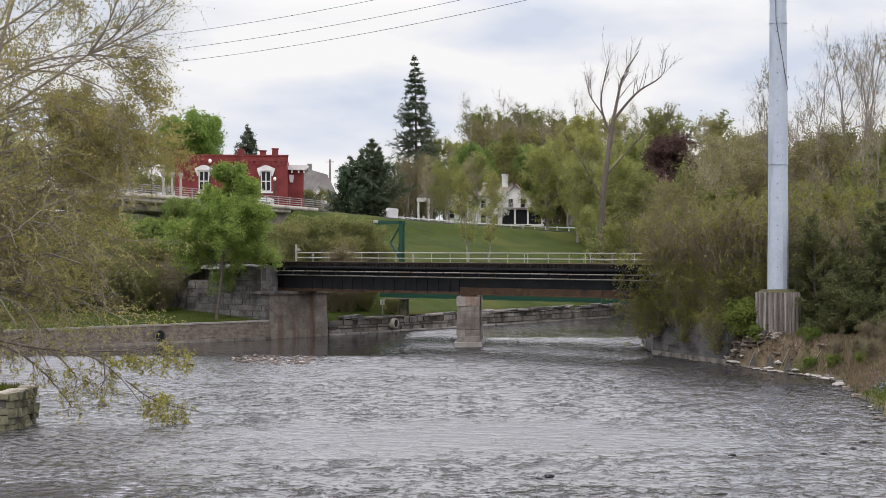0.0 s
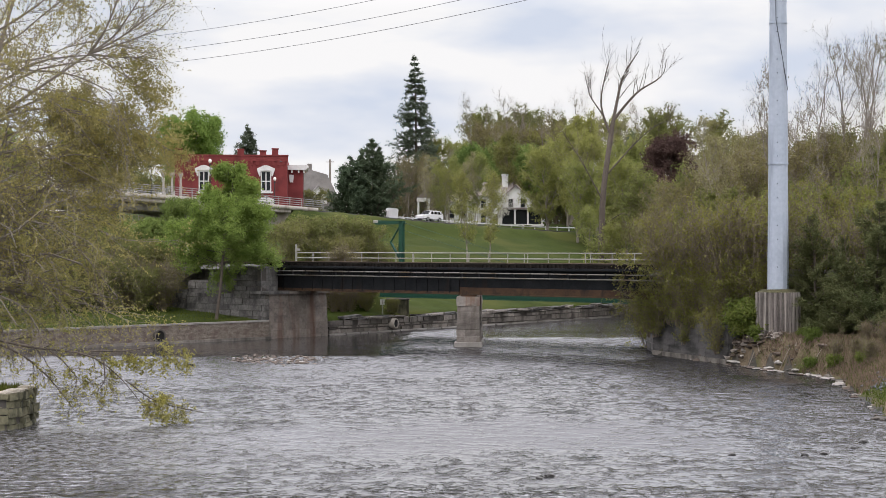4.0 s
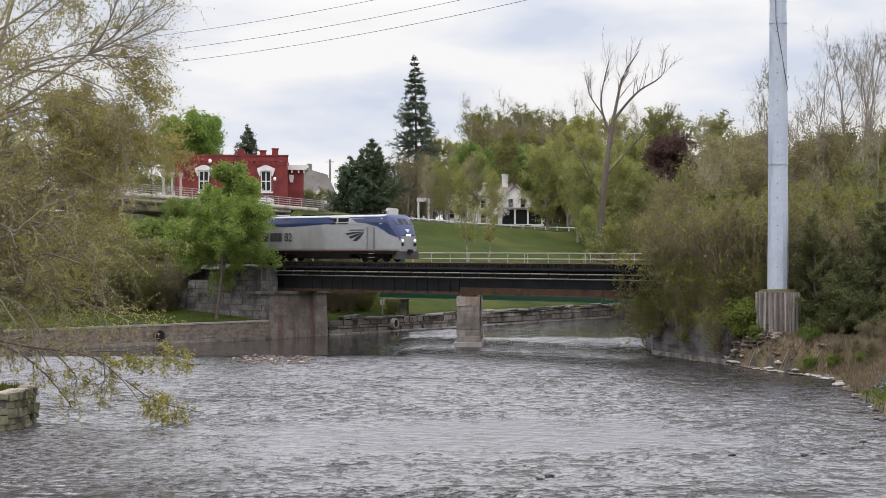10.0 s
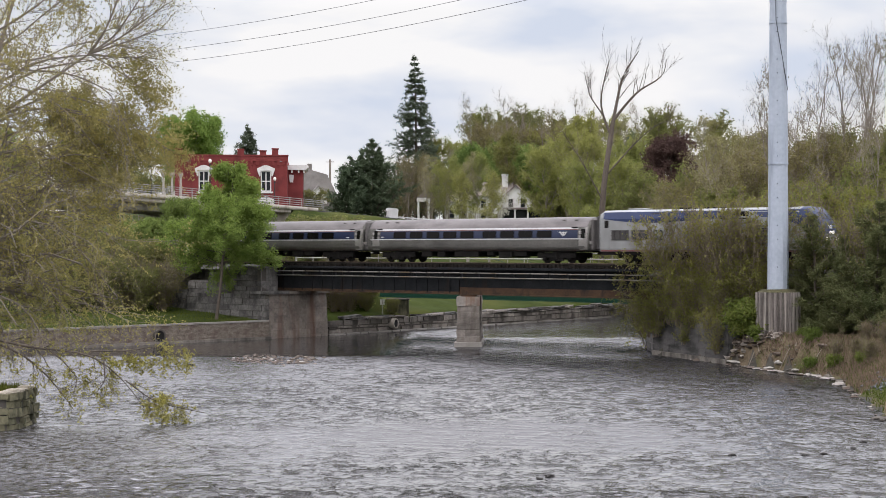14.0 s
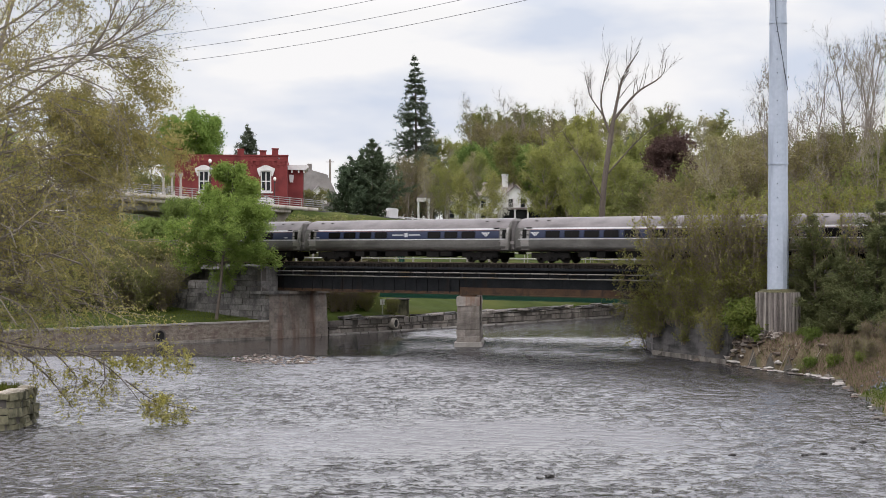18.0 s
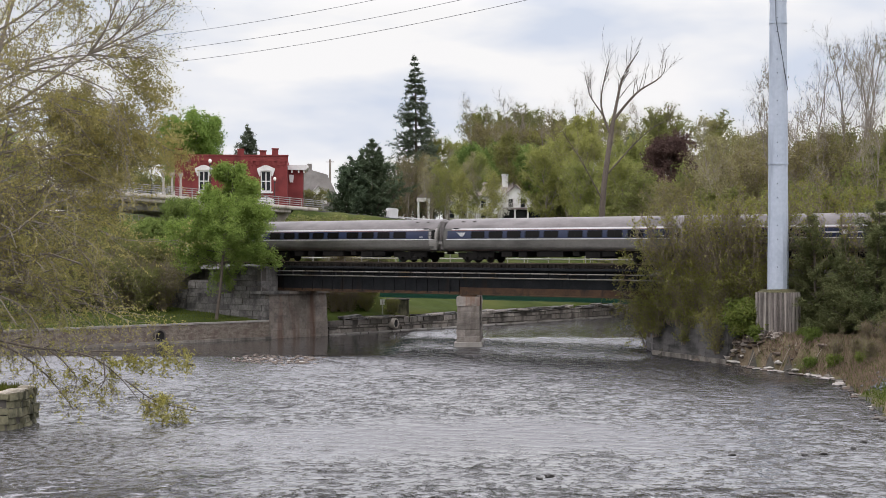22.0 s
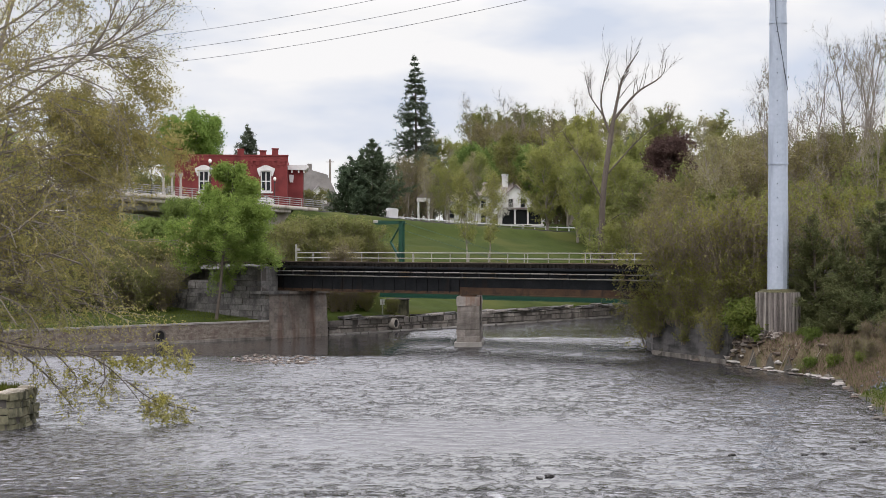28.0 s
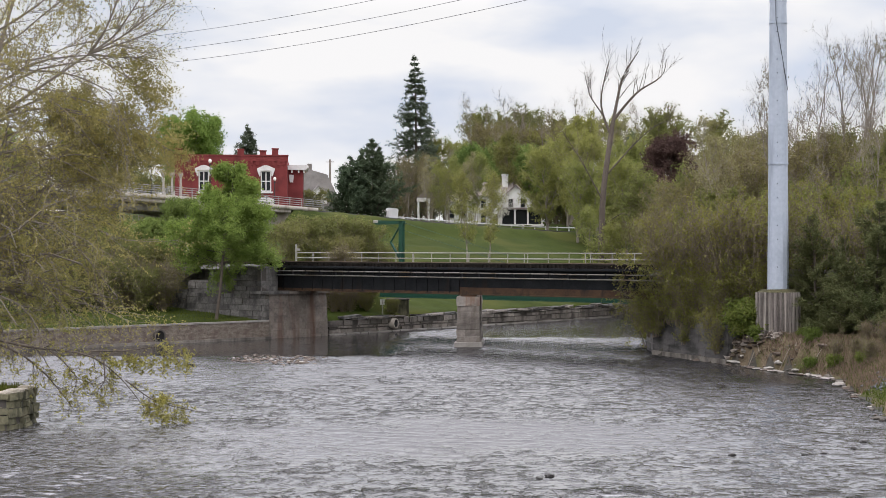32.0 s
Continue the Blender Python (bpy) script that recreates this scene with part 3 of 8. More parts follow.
def broadleaf(seed, height, crown_r, trunk_r, clear=0.25, limbs=14, twigs=8, fine=5, leaf_n=9000, leaf=0.16, spread=0.25, limb_angle=(35, 65), up=0.06, wob=0.13, shape="round", stems=1, lean=(0, 0), thin=0.012, reach=None, by_length=False):
    """Wood and leaf geometry of a leafy tree, standing at the origin."""
    rng = np.random.default_rng(seed)
    n0 = stems
    st = np.zeros((n0, 3)) + np.c_[rng.normal(0, 0.25 * (n0 > 1), (n0, 2)), np.full(n0, -0.3)]
    dr = np.c_[rng.normal(0, 0.05 + 0.22 * (n0 > 1), (n0, 2)) + np.array(lean), np.ones(n0)]
    p0, r0 = grow(rng, st, dr, np.full(n0, height * 0.92) * rng.uniform(0.8 if n0 > 1 else 1, 1, n0), np.full(n0, trunk_r), 9, 0.05, 0.03, 0.12)
    s, d, r, t = spawn(rng, p0, r0, limbs, clear, 0.97, limb_angle, 0.5, thin * 2, even=True)
    rel = (t - clear) / (1 - clear)
    env = {"round": np.sqrt(np.clip(1 - (2 * rel - 0.85) ** 2 * 0.8, 0.06, 1)), "cone": 1.05 - rel, "vase": 0.55 + 0.5 * rel - 0.75 * rel ** 3, "tall": np.clip(1.0 - 0.7 * rel ** 2, 0.1, 1), "flame": np.clip(1.15 * np.clip(1 - rel, 0, 1) ** 0.65, 0.2, 1)}[shape]
    L = crown_r * 1.1 * env * rng.uniform(0.75, 1.2, len(t))
    if reach:
        L = np.where(s[:, 0] + d[:, 0] * L > reach, np.maximum((reach - s[:, 0]) / np.maximum(d[:, 0], 0.05), 0.3 * L), L)
    p1, r1 = grow(rng, s, d, L, r, 6, wob, up, 0.25)
    s, d, r, t = spawn(rng, p1, r1, twigs, 0.2, 1.0, (25, 65), 0.6, thin * 1.3)
    p2, r2 = grow(rng, s, d, np.repeat(L, twigs) * rng.uniform(0.25, 0.55, len(t)) * (1.15 - 0.5 * t), r, 4, wob, up * 0.7, 0.4)
    groups = [(p0, r0, 8), (p1, r1, 5), (p2, r2, 3)]
    last = p2
    if fine:
        s, d, r, t = spawn(rng, p2, r2, fine, 0.2, 1.0, (20, 60), 0.7, thin)
        p3, r3 = grow(rng, s, d, np.repeat(np.repeat(L, twigs), fine) * rng.uniform(0.1, 0.24, len(t)), r, 3, wob, up * 0.5, 0.5)
        groups.append((p3, r3, 1))
        last = p3
    leaves = leaf_cloud(rng, last, leaf_n, leaf, spread, by_length=by_length) if leaf_n else None
    return tubes(groups), leaves


def conifer(seed, height, base_r, trunk_r, clear=0.08, whorls=34, per=6, droop=-0.02, leaf_n=16000, leaf=0.3, spread=0.12, gap=0.3, power=0.9, rise=(70, 95), tiers=0):
    """A spruce, pine or cedar: whorls of boughs, shorter to the top, clad in sprays."""
    rng = np.random.default_rng(seed)
    p0, r0 = grow(rng, np.array([[0, 0, -0.3]]), np.array([[0, 0, 1.0]]), np.array([height]), np.array([trunk_r]), 10, 0.012, 0.05, 0.06)
    s, d, r, t = spawn(rng, p0, r0, whorls * per, clear, 0.99, rise, 0.3, 0.015, even=False)
    if tiers:
        t = np.clip((np.round(t * tiers) + rng.normal(0, 0.09, len(t))) / tiers, clear, 0.985)
        f = t * 9
        i = np.minimum(f.astype(int), 8)
        s = p0[0][i] + (p0[0][i + 1] - p0[0][i]) * (f - i)[:, None]
    rel = (t - clear) / (1 - clear)
    L = base_r * np.clip(1 - rel, 0.02, 1) ** power * rng.uniform(1 - gap, 1.12, len(t)) + 0.15
    p1, r1 = grow(rng, s, d, L, r, 5, 0.06, droop, 0.2)
    s, d, r, t2 = spawn(rng, p1, r1, 7, 0.2, 1.0, (30, 60), 0.5, 0.01)
    p2, r2 = grow(rng, s, d, np.repeat(L, 7) * rng.uniform(0.18, 0.42, len(t2)), r, 3, 0.08, droop, 0.4)
    leaves = leaf_cloud(rng, p2, leaf_n, leaf, spread, flat=0.75, long=2.2, t0=0.0, by_length=True)
    return tubes([(p0, r0, 8), (p1, r1, 4), (p2, r2, 1)]), leaves


def stand(proto, spots, rng):
    """Copies of a tree at spots (x, y, scale); each with its own turn, on the ground."""
    for x, y, k in spots:
        z = ground_z(x, y)
        copy_thing(proto, Matrix.Translation((x, y, z)) @ Matrix.Rotation(rng.uniform(0, 6.28), 4, "Z") @ Matrix.Scale(k, 4))


# ---- railway bridge ----
M_girder = surface("black_steel", (0.011, 0.0125, 0.0145), (0.026, 0.0275, 0.029), 0.8, 0.8, 7, 0.2, stain=(0.03, 0.02, 0.014), stain_scale=(0.5, 0.5, 0.12), stain_cut=0.62, spec=0.12)
M_rust = surface("rusty_steel", (0.045, 0.026, 0.015), (0.1, 0.056, 0.028), 0.85, 0.9, 8, 0.25, stain=(0.02, 0.017, 0.015), stain_scale=(0.9, 0.9, 0.5), stain_cut=0.55)
M_tie = surface("creosoted_timber", (0.01, 0.009, 0.008), (0.028, 0.024, 0.02), 0.95, 1.2, 9, 0.4, obrand=0.4, spec=0.08)
M_rail = surface("rail_steel", (0.1, 0.075, 0.055), (0.19, 0.14, 0.1), 0.55, 1, 10, 0.1, metal=0.5)
M_pipe = surface("galvanised_pipe", (0.11, 0.105, 0.09), (0.19, 0.18, 0.15), 0.6, 0.8, 6, 0.1, stain=(0.12, 0.09, 0.05), stain_cut=0.58)
M_stone = surface("grey_limestone", (0.13, 0.115, 0.098), (0.28, 0.255, 0.22), 0.92, 0.9, 7, 0.7, stain=(0.07, 0.063, 0.053), stain_scale=(0.7, 0.7, 0.35), stain_cut=0.52, obrand=0.38, dist=0.08)
M_stone_rusty = surface("stained_concrete", (0.105, 0.091, 0.078), (0.26, 0.225, 0.19), 0.92, 0.9, 4, 0.5, stain=(0.115, 0.073, 0.052), stain_scale=(0.75, 0.75, 0.07), stain_cut=0.53, obrand=0.13, dist=0.06)
M_cap_rusty = surface("rust_streaked_cap", (0.21, 0.19, 0.165), (0.36, 0.33, 0.29), 0.92, 0.9, 5, 0.4, stain=(0.17, 0.075, 0.035), stain_scale=(1.0, 1.0, 0.12), stain_cut=0.48, dist=0.05)
M_concrete = surface("grey_concrete", (0.22, 0.205, 0.185), (0.35, 0.33, 0.295), 0.9, 0.6, 6, 0.3, stain=(0.17, 0.155, 0.135), stain_scale=(0.5, 0.5, 0.12), stain_cut=0.55)
M_abstone = surface("grey_abutment_stone", (0.075, 0.071, 0.067), (0.22, 0.21, 0.195), 0.92, 1.1, 5, 0.8, stain=(0.055, 0.053, 0.05), stain_scale=(0.8, 0.8, 0.5), stain_cut=0.52, obrand=0.3, dist=0.08)
M_mortar = surface("dark_joint", (0.06, 0.055, 0.048), (0.11, 0.1, 0.085), 0.95, 1.5, 9, 0.3)
TRK = Matrix.Translation(track(0)) @ Matrix.Rotation(radians(TURN), 4, "Z")

bridge = thing("railway_bridge", TRK, "black steel plate girder railway bridge with rusty lower flanges", "railway bridge")
U0, U1, UP = -21.5, 24.5, 3.1
for y in (-1.25, 1.25):
    for a, b in ((U0, UP - 0.06), (UP + 0.06, U1)):
        web = part("girder", boxes((a, y - 0.02, 4.75, b, y + 0.02, 6.72), (a, y - 0.25, 6.64, b, y + 0.25, 6.72)), M_girder, bridge, "black plate girder")
        part("lower_flange", boxes((a, y - 0.27, 4.5, b, y + 0.27, 4.58), (a, y - 0.05, 4.5, b, y + 0.05, 4.75 if a < 0 else 5.15)), M_rust, bridge, "rusty flange angle")
        x = a + 0.5
        while x < b - 0.2:
            wide = 0.1 if a < 0 else 0.03
            part("stiffener", boxes((x, y - wide, 4.6, x + 0.05, y + wide, 6.64)), M_girder, web)
            x += 1.35
for z0 in (4.9, 6.4):
    part("cross_brace", boxes(*[(U0 + 0.4 + i * 4.0, -1.2, z0, U0 + 0.52 + i * 4.0, 1.2, z0 + 0.14) for i in range(11)]), M_girder, bridge)
tie_mesh = bpy.data.meshes.new("tie")
bm = boxes((-0.125, -1.75, -0.26, 0.125, 1.75, 0.0), bevel=0.012)
bm.to_mesh(tie_mesh)
bm.free()
tie_mesh.materials.append(M_tie)
rt = random.Random(5)
x = U0 + 0.2
while x < U1 - 0.1:
    o = new("tie", tie_mesh)
    o.parent = bridge
    o.location = (x, rt.uniform(-0.06, 0.06), 7.15 + rt.uniform(-0.01, 0.01))
    x += 0.42
# added dark strip stands for the shade in the gaps between ties
part("deck_plank", boxes((U0, -1.66, 6.9, U1, -1.6, 7.14)), M_tie, bridge, "dark strip added for the shade between the tie ends")
part("guard_timber", boxes((U0, -1.72, 7.15, U1, -1.5, 7.27), (U0, 1.5, 7.15, U1, 1.72, 7.27)), M_tie, bridge)
part("walkway", boxes((U0, -2.3, 6.84, U1, -1.8, 6.9), (U0, -2.32, 6.72, U1, -2.27, 6.88)), M_girder, bridge, "dark walkway plate beside the ties")
for z in (6.42, 6.02):
    part("cable_pipe", rods(((U0 - 0.6, -2.62, z), (U1 + 3, -2.62, z), 0.055), n=10), M_pipe, bridge, "weathered galvanised pipe", True)
x = U0 + 0.5
while x < U1:
    part("pipe_bracket", boxes((x, -2.7, 6.36, x + 0.07, -2.2, 6.5), (x, -2.58, 5.96, x + 0.07, -2.3, 6.44), (x, -2.66, 5.94, x + 0.07, -1.5, 6.0)), M_girder, bridge)
    x += 1.95
for y in (-0.72, 0.72):
    part("rail", extrude([(-150, 0), (150, 0), (150, 0.17), (-150, 0.17)], y - 0.036, y + 0.036), M_rail, bridge).location = (0, 0, 7.15)
    part("rail", extrude([(-290, 0), (-150, 0), (-150, 0.17), (-290, 0.17)], y - 0.036, y + 0.036), M_rail, bridge).location = (0, 0, 7.15)
    part("rail", extrude([(150, 0), (245, 0), (245, 0.17), (150, 0.17)], y - 0.036, y + 0.036), M_rail, bridge).location = (0, 0, 7.15)
bed = tagged(new("track_bed", mesh_np("track_bed", *(lambda b: (b[0], b[1]))((np.array([[u, y, z] for u in (-290, U0) for y, z in ((-2.9, 6.5), (-1.7, 7.0), (1.7, 7.0), (2.9, 6.5))] + [[u, y, z] for u in (U1, 245) for y, z in ((-2.9, 6.5), (-1.7, 7.0), (1.7, 7.0), (2.9, 6.5))]), [[0, 1, 5, 4], [1, 2, 6, 5], [2, 3, 7, 6], [8, 9, 13, 12], [9, 10, 14, 13], [10, 11, 15, 14]])))), "grey crushed stone ballast under the rails", "track bed", kind="structure")
bed.data.materials.append(M_ballast)
bed.matrix_basis = TRK
tie_rows = np.concatenate([np.arange(-70, U0, 0.55), np.arange(U1 + 0.3, 80, 0.55)])
bm = boxes(*[(a, -1.3, 6.95, a + 0.22, 1.3, 7.13) for a in tie_rows])
ties = part("sleepers", bm, M_tie)
ties.matrix_basis = TRK
tagged(ties, "dark timber sleepers lying in the ballast", "sleepers", kind="stuff")


def coursed(parent, poly, z0, z1, course, lengths, rng, material, mortar, depth=0.25, uneven=0.05, g=0.03, batter=0.0, vary=0.2):
    """Stone courses along a plan line poly (outside to its left hand), each stone its own part before a dark core."""
    for (ax, ay), (bx, by) in zip(poly[:-1], poly[1:]):
        a, b = Vector((ax, ay, 0)), Vector((bx, by, 0))
        run = (b - a).length
        e = (b - a) / run
        nrm = Vector((e.y, -e.x, 0))
        m = Matrix(((e.x, nrm.x, 0, ax), (e.y, nrm.y, 0, ay), (0, 0, 1, 0), (0, 0, 0, 1)))
        z = z0
        while z < z1 - 0.08:
            h = min(course * rng.uniform(1 - vary, 1 + vary), z1 - z)
            if z1 - z - h < 0.12:
                h = z1 - z
            x = 0.0
            while x < run - 0.02:
                w = min(rng.uniform(*lengths), run - x)
                if run - x - w < lengths[0] * 0.4:
                    w = run - x
                o, j = rng.uniform(-uneven, uneven), min(0.06, g)
                s = boxes((x + g, -depth, z + g, x + w - g, o, z + h - g))
                for v in s.verts:
                    if v.co.y > -depth + 0.01:
                        v.co += Vector((rng.uniform(-j, j), rng.uniform(-uneven, uneven) * 0.6, rng.uniform(-j, j) * 0.85))
                for v in s.verts:
                    v.co.y += (z1 - v.co.z) * batter
                s.transform(m)
                part("stone", s, material, parent)
                x += w
            z += h
        core = boxes((0.0, -depth * 1.05 - 0.1, z0 - 0.3, run, -0.09, z1 - 0.06))
        core.transform(m)
        part("core", core, mortar, parent)


rs = random.Random(11)
# left abutment: battered stone end towards the river, its flank along the track, and a wing stepped down the bank
ab = tagged(new("bridge_abutment"), "stained stone block abutment of the railway bridge", "abutment")


def along(u, w):
    return track(u, w).to_tuple()[:2]


part("body", prism_up([along(-27, -4.2), along(-18.3, -4.2), along(-18.3, 2.4), along(-27, 2.4)], -0.6, 4.2), M_mortar, ab, "dark core")
coursed(ab, [along(-30, -4.75), along(-17.85, -4.75)], -0.4, 4.2, 0.62, (0.9, 1.9), rs, M_abstone, M_mortar, 0.5, 0.06, 0.022, 0.05)
coursed(ab, [along(-17.85, -4.75), along(-17.85, 2.75)], -0.4, 4.2, 0.62, (0.9, 1.9), rs, M_stone_rusty, M_mortar, 0.5, 0.02, 0.006, 0.06)
coursed(ab, [along(-17.85, 2.75), along(-21.0, 2.75)], -0.4, 4.2, 0.62, (0.9, 1.9), rs, M_stone_rusty, M_mortar, 0.5, 0.02, 0.01, 0.05)
for ua, ub, wa, wb in ((-22.6, -20.4, -5.0, -1.2), (-20.38, -18.8, -5.0, -2.4), (-18.78, -17.6, -5.0, -2.4), (-20.38, -17.6, -2.38, 0.3), (-20.38, -17.6, 0.32, 3.0)):
    part("bridge_seat", prism_up([along(ua, wa), along(ub, wa), along(ub, wb), along(ua, wb)], 4.2, 4.47), M_stone_rusty if wb > 0 else M_abstone, ab, "projecting cap stone")
for u0, u1, top in ((-24.2, -19.35, 6.85), (-27.0, -24.2, 6.25), (-30.2, -27.0, 5.4), (-33.4, -30.2, 4.5), (-37.5, -33.4, 3.5)):
    coursed(ab, [along(u0, -4.45), along(u1, -4.45)], 4.47 if u0 > -30 else 1.4, top, 0.55, (0.8, 1.9), rs, M_abstone, M_mortar, 0.5, 0.06, 0.022)
    part("wing_core", prism_up([along(u0, -4.0), along(u1 - 0.12, -4.0), along(u1 - 0.12, -2.4), along(u0, -2.4)], 1.2, top - 0.1), M_mortar, ab)
coursed(ab, [along(-19.35, -4.45), along(-19.35, -2.3)], 4.47, 6.85, 0.55, (0.8, 1.4), rs, M_abstone, M_mortar, 0.4, 0.03, 0.014)
bm = boxes((-23.5, -2.2, 0.5, -20.9, 2.6, 6.6))
bm.transform(TRK)
part("backwall", bm, M_mortar, ab)
# river pier
M_pierstone = surface("pier_stone", (0.12, 0.106, 0.092), (0.25, 0.224, 0.195), 0.92, 0.7, 6, 0.5, stain=(0.1, 0.082, 0.066), stain_scale=(1.1, 1.1, 0.4), stain_cut=0.53, obrand=0.24)
pier = thing("bridge_pier", Matrix.Translation((2.2, 144.2, 0)) @ Matrix.Rotation(radians(-3), 4, "Z"), "weathered stone bridge pier standing in the river", "bridge pier")
z = -1.0
rp = random.Random(8)
for i, (h, g) in enumerate(((1.42, 0.2), (0.52, 0.05), (0.56, 0.03), (0.5, 0.02), (0.56, 0.0), (0.48, 0.0), (0.5, -0.02), (0.84, 0.02))):
    xs = [-1.0 - g] + ([rp.uniform(-0.4, 0.4)] if i in (2, 5) else []) + [1.0 + g]
    ys = [-g, 1.7 + rp.uniform(-0.3, 0.3), 3.4 + rp.uniform(-0.3, 0.3), 5.1, 6.6 + g]
    for xa, xb in zip(xs[:-1], xs[1:]):
        for ya, yb in zip(ys[:-1], ys[1:]):
            b = boxes((xa + 0.007, ya + 0.007, z + 0.007, xb - 0.007, yb - 0.007, z + h - 0.007), bevel=0.02)
            bmesh.ops.subdivide_edges(b, edges=[e for e in b.edges if e.calc_length() > 0.3], cuts=2, use_grid_fill=True)
            for v in b.verts:
                v.co += Vector((1, 1, 0.4)) * 0.07 * noise.noise(v.co * 1.9 + Vector((i * 3.1, 0, 0)))
            part("stone", b, M_cap_rusty if i == 7 else M_concrete if i == 0 else M_pierstone, pier)
    z += h
part("core", boxes((-0.93, 0.07, -1, 0.93, 6.53, 4.3)), M_pierstone, pier)
for ya in (0.8, 4.2):
    part("bearing", boxes((-0.7, ya, 4.38, 0.7, ya + 0.8, 4.5)), M_rust, pier)
M_dark_concrete = surface("weathered_concrete", (0.062, 0.059, 0.057), (0.13, 0.124, 0.118), 0.92, 0.6, 6, 0.5, stain=(0.037, 0.036, 0.034), stain_scale=(0.4, 0.4, 1.4), stain_cut=0.52)
# right abutment and its wing along the bank
ab2 = tagged(new("bridge_abutment"), "dark concrete abutment and wing wall under the thicket", "abutment")
part("body", prism_up([(17.2, 134.3), (21.2, 123.0), (23.0, 123.6), (27.0, 131), (21, 141), (18.2, 141)], -0.8, 2.3), M_dark_concrete, ab2)
part("upper_wall", prism_up([(18.3, 134.0), (22.2, 124.6), (23.0, 124.8), (27.0, 131), (21, 141), (18.8, 140)], 2.2, 4.4), M_dark_concrete, ab2)
part("footing", prism_up([(16.9, 134.2), (20.9, 122.6), (21.4, 122.8), (17.4, 134.4)], -0.8, 0.35), M_stone, ab2)
part("backwall", prism_up([(18.6, 133.6), (27.5, 125.6), (30.5, 128.6), (21.6, 137)], 4.3, 6.7), M_dark_concrete, ab2)

coursed(ab2, [(17.1, 134.5), (21.15, 122.95), (23.2, 123.4)], 0.3, 3.3, 0.55, (1.3, 2.8), rs, M_dark_concrete, M_dark_concrete, 0.4, 0.035, 0.01, 0.04)
coursed(ab2, [(17.2, 141), (17.1, 134.5)], 0.3, 2.9, 0.6, (1.0, 2.3), rs, M_abstone, M_dark_concrete, 0.4, 0.05, 0.02)

# ---- river walls ----
wall = tagged(new("river_wall"), "old rubble stone retaining wall along the river lawn", "retaining wall", kind="structure")
M_rubble = surface("rubble_wall", (0.11, 0.092, 0.074), (0.27, 0.235, 0.19), 0.95, 2.2, 9, 1.0, stain=(0.13, 0.1, 0.08), stain_scale=(1.5, 1.5, 2.5), stain_cut=0.5, dist=0.12, stretch=(0.7, 0.7, 1.8))
part("face", prism_up([(-52.5, 111.5), (-38.0, 136.0), (-16.5, 157.5), (-17.0, 158.1), (-38.6, 136.8), (-53.3, 111.9)], -0.6, 1.62), M_rubble, wall)
part("footing_ledge", prism_up([(-37.9, 135.7), (-16.2, 157.2), (-16.7, 157.7), (-38.3, 136.2)], -0.6, 0.22), M_stone, wall, "stone ledge at the waterline")
for i in range(20):
    a, b = i / 24.7, (i + 0.97) / 24.7
    p0, p1 = Vector((-38.0, 136.0, 0)).lerp(Vector((-11.4, 162.6, 0)), a), Vector((-38.0, 136.0, 0)).lerp(Vector((-11.4, 162.6, 0)), b)
    nn = Vector((-0.707, 0.707, 0)) * 0.62
    oo = Vector((0.707, -0.707, 0)) * 0.06
    part("coping", prism_up([(p0 + oo).to_tuple()[:2], (p1 + oo).to_tuple()[:2], (p1 + nn).to_tuple()[:2], (p0 + nn).to_tuple()[:2]], 1.62, 1.78 + rs.uniform(-0.03, 0.03)), M_concrete, wall)
far_wall = tagged(new("river_wall"), "dry stone retaining wall of large grey blocks under the park lawn", "retaining wall", kind="structure")
coursed(far_wall, [(-11.3, 163.6), (5, 184.8), (20.7, 206.2), (27, 231)], -0.35, 1.42, 0.42, (0.6, 2.8), rs, M_stone, M_mortar, 0.7, 0.08, 0.05, 0.0, 0.45)


slab_r = random.Random(15)
for i in range(52):
    p0 = Vector((-10.5, 164.6, 0)).lerp(Vector((20.5, 206.0, 0)), (i + slab_r.uniform(-0.3, 0.3)) / 52.0)
    if slab_r.random() < 0.15:
        continue
    b = boxes((0, -1.0, 0, slab_r.uniform(0.8, 2.4), slab_r.uniform(-0.1, 0.32), slab_r.uniform(0.12, 0.3)), bevel=0.03)
    for v in b.verts:
        v.co += Vector((slab_r.uniform(-0.1, 0.1), slab_r.uniform(-0.1, 0.1), slab_r.uniform(-0.04, 0.04)))
    o = part("top_slab", b, M_abstone if slab_r.random() < 0.55 else M_stone, far_wall)
    o.matrix_basis = Matrix.Translation((p0.x, p0.y, 1.38 + slab_r.uniform(-0.05, 0.1))) @ Matrix.Rotation(math.atan2(0.804, 0.595) + slab_r.uniform(-0.16, 0.16), 4, "Z") @ Matrix.Rotation(slab_r.uniform(-0.07, 0.07), 4, "Y") @ Matrix.Scale(-1, 4, (0, 1, 0))
coursed(far_wall, [(-11.1, 163.3), (5.2, 184.5), (20.9, 206.0)], -0.35, 0.16, 0.5, (0.9, 2.6), rs, M_concrete, M_mortar, 0.5, 0.08, 0.03)


# ---- trees ----
rg = random.Random(3)


def put(name, label, cat, geo, mw, ml, x, y, group="", dz=0.0, turn=0.0):
    e = plant(name, label, cat, geo[0], geo[1], mw, ml, (x, y, ground_z(x, y) + dz), group)
    e.rotation_euler = (0, 0, turn)
    return e


def limb(points, n=14):
    """A smooth polyline through a few points."""
    p = np.array(points, float)
    c = np.concatenate([[0], np.cumsum(np.linalg.norm(np.diff(p, axis=0), axis=1))])
    t = np.linspace(0, c[-1], n)
    q = np.stack([np.interp(t, c, p[:, i]) for i in range(3)], -1)
    for _ in range(2):
        q[1:-1] = (q[:-2] + 2 * q[1:-1] + q[2:]) / 4
    return q[None]


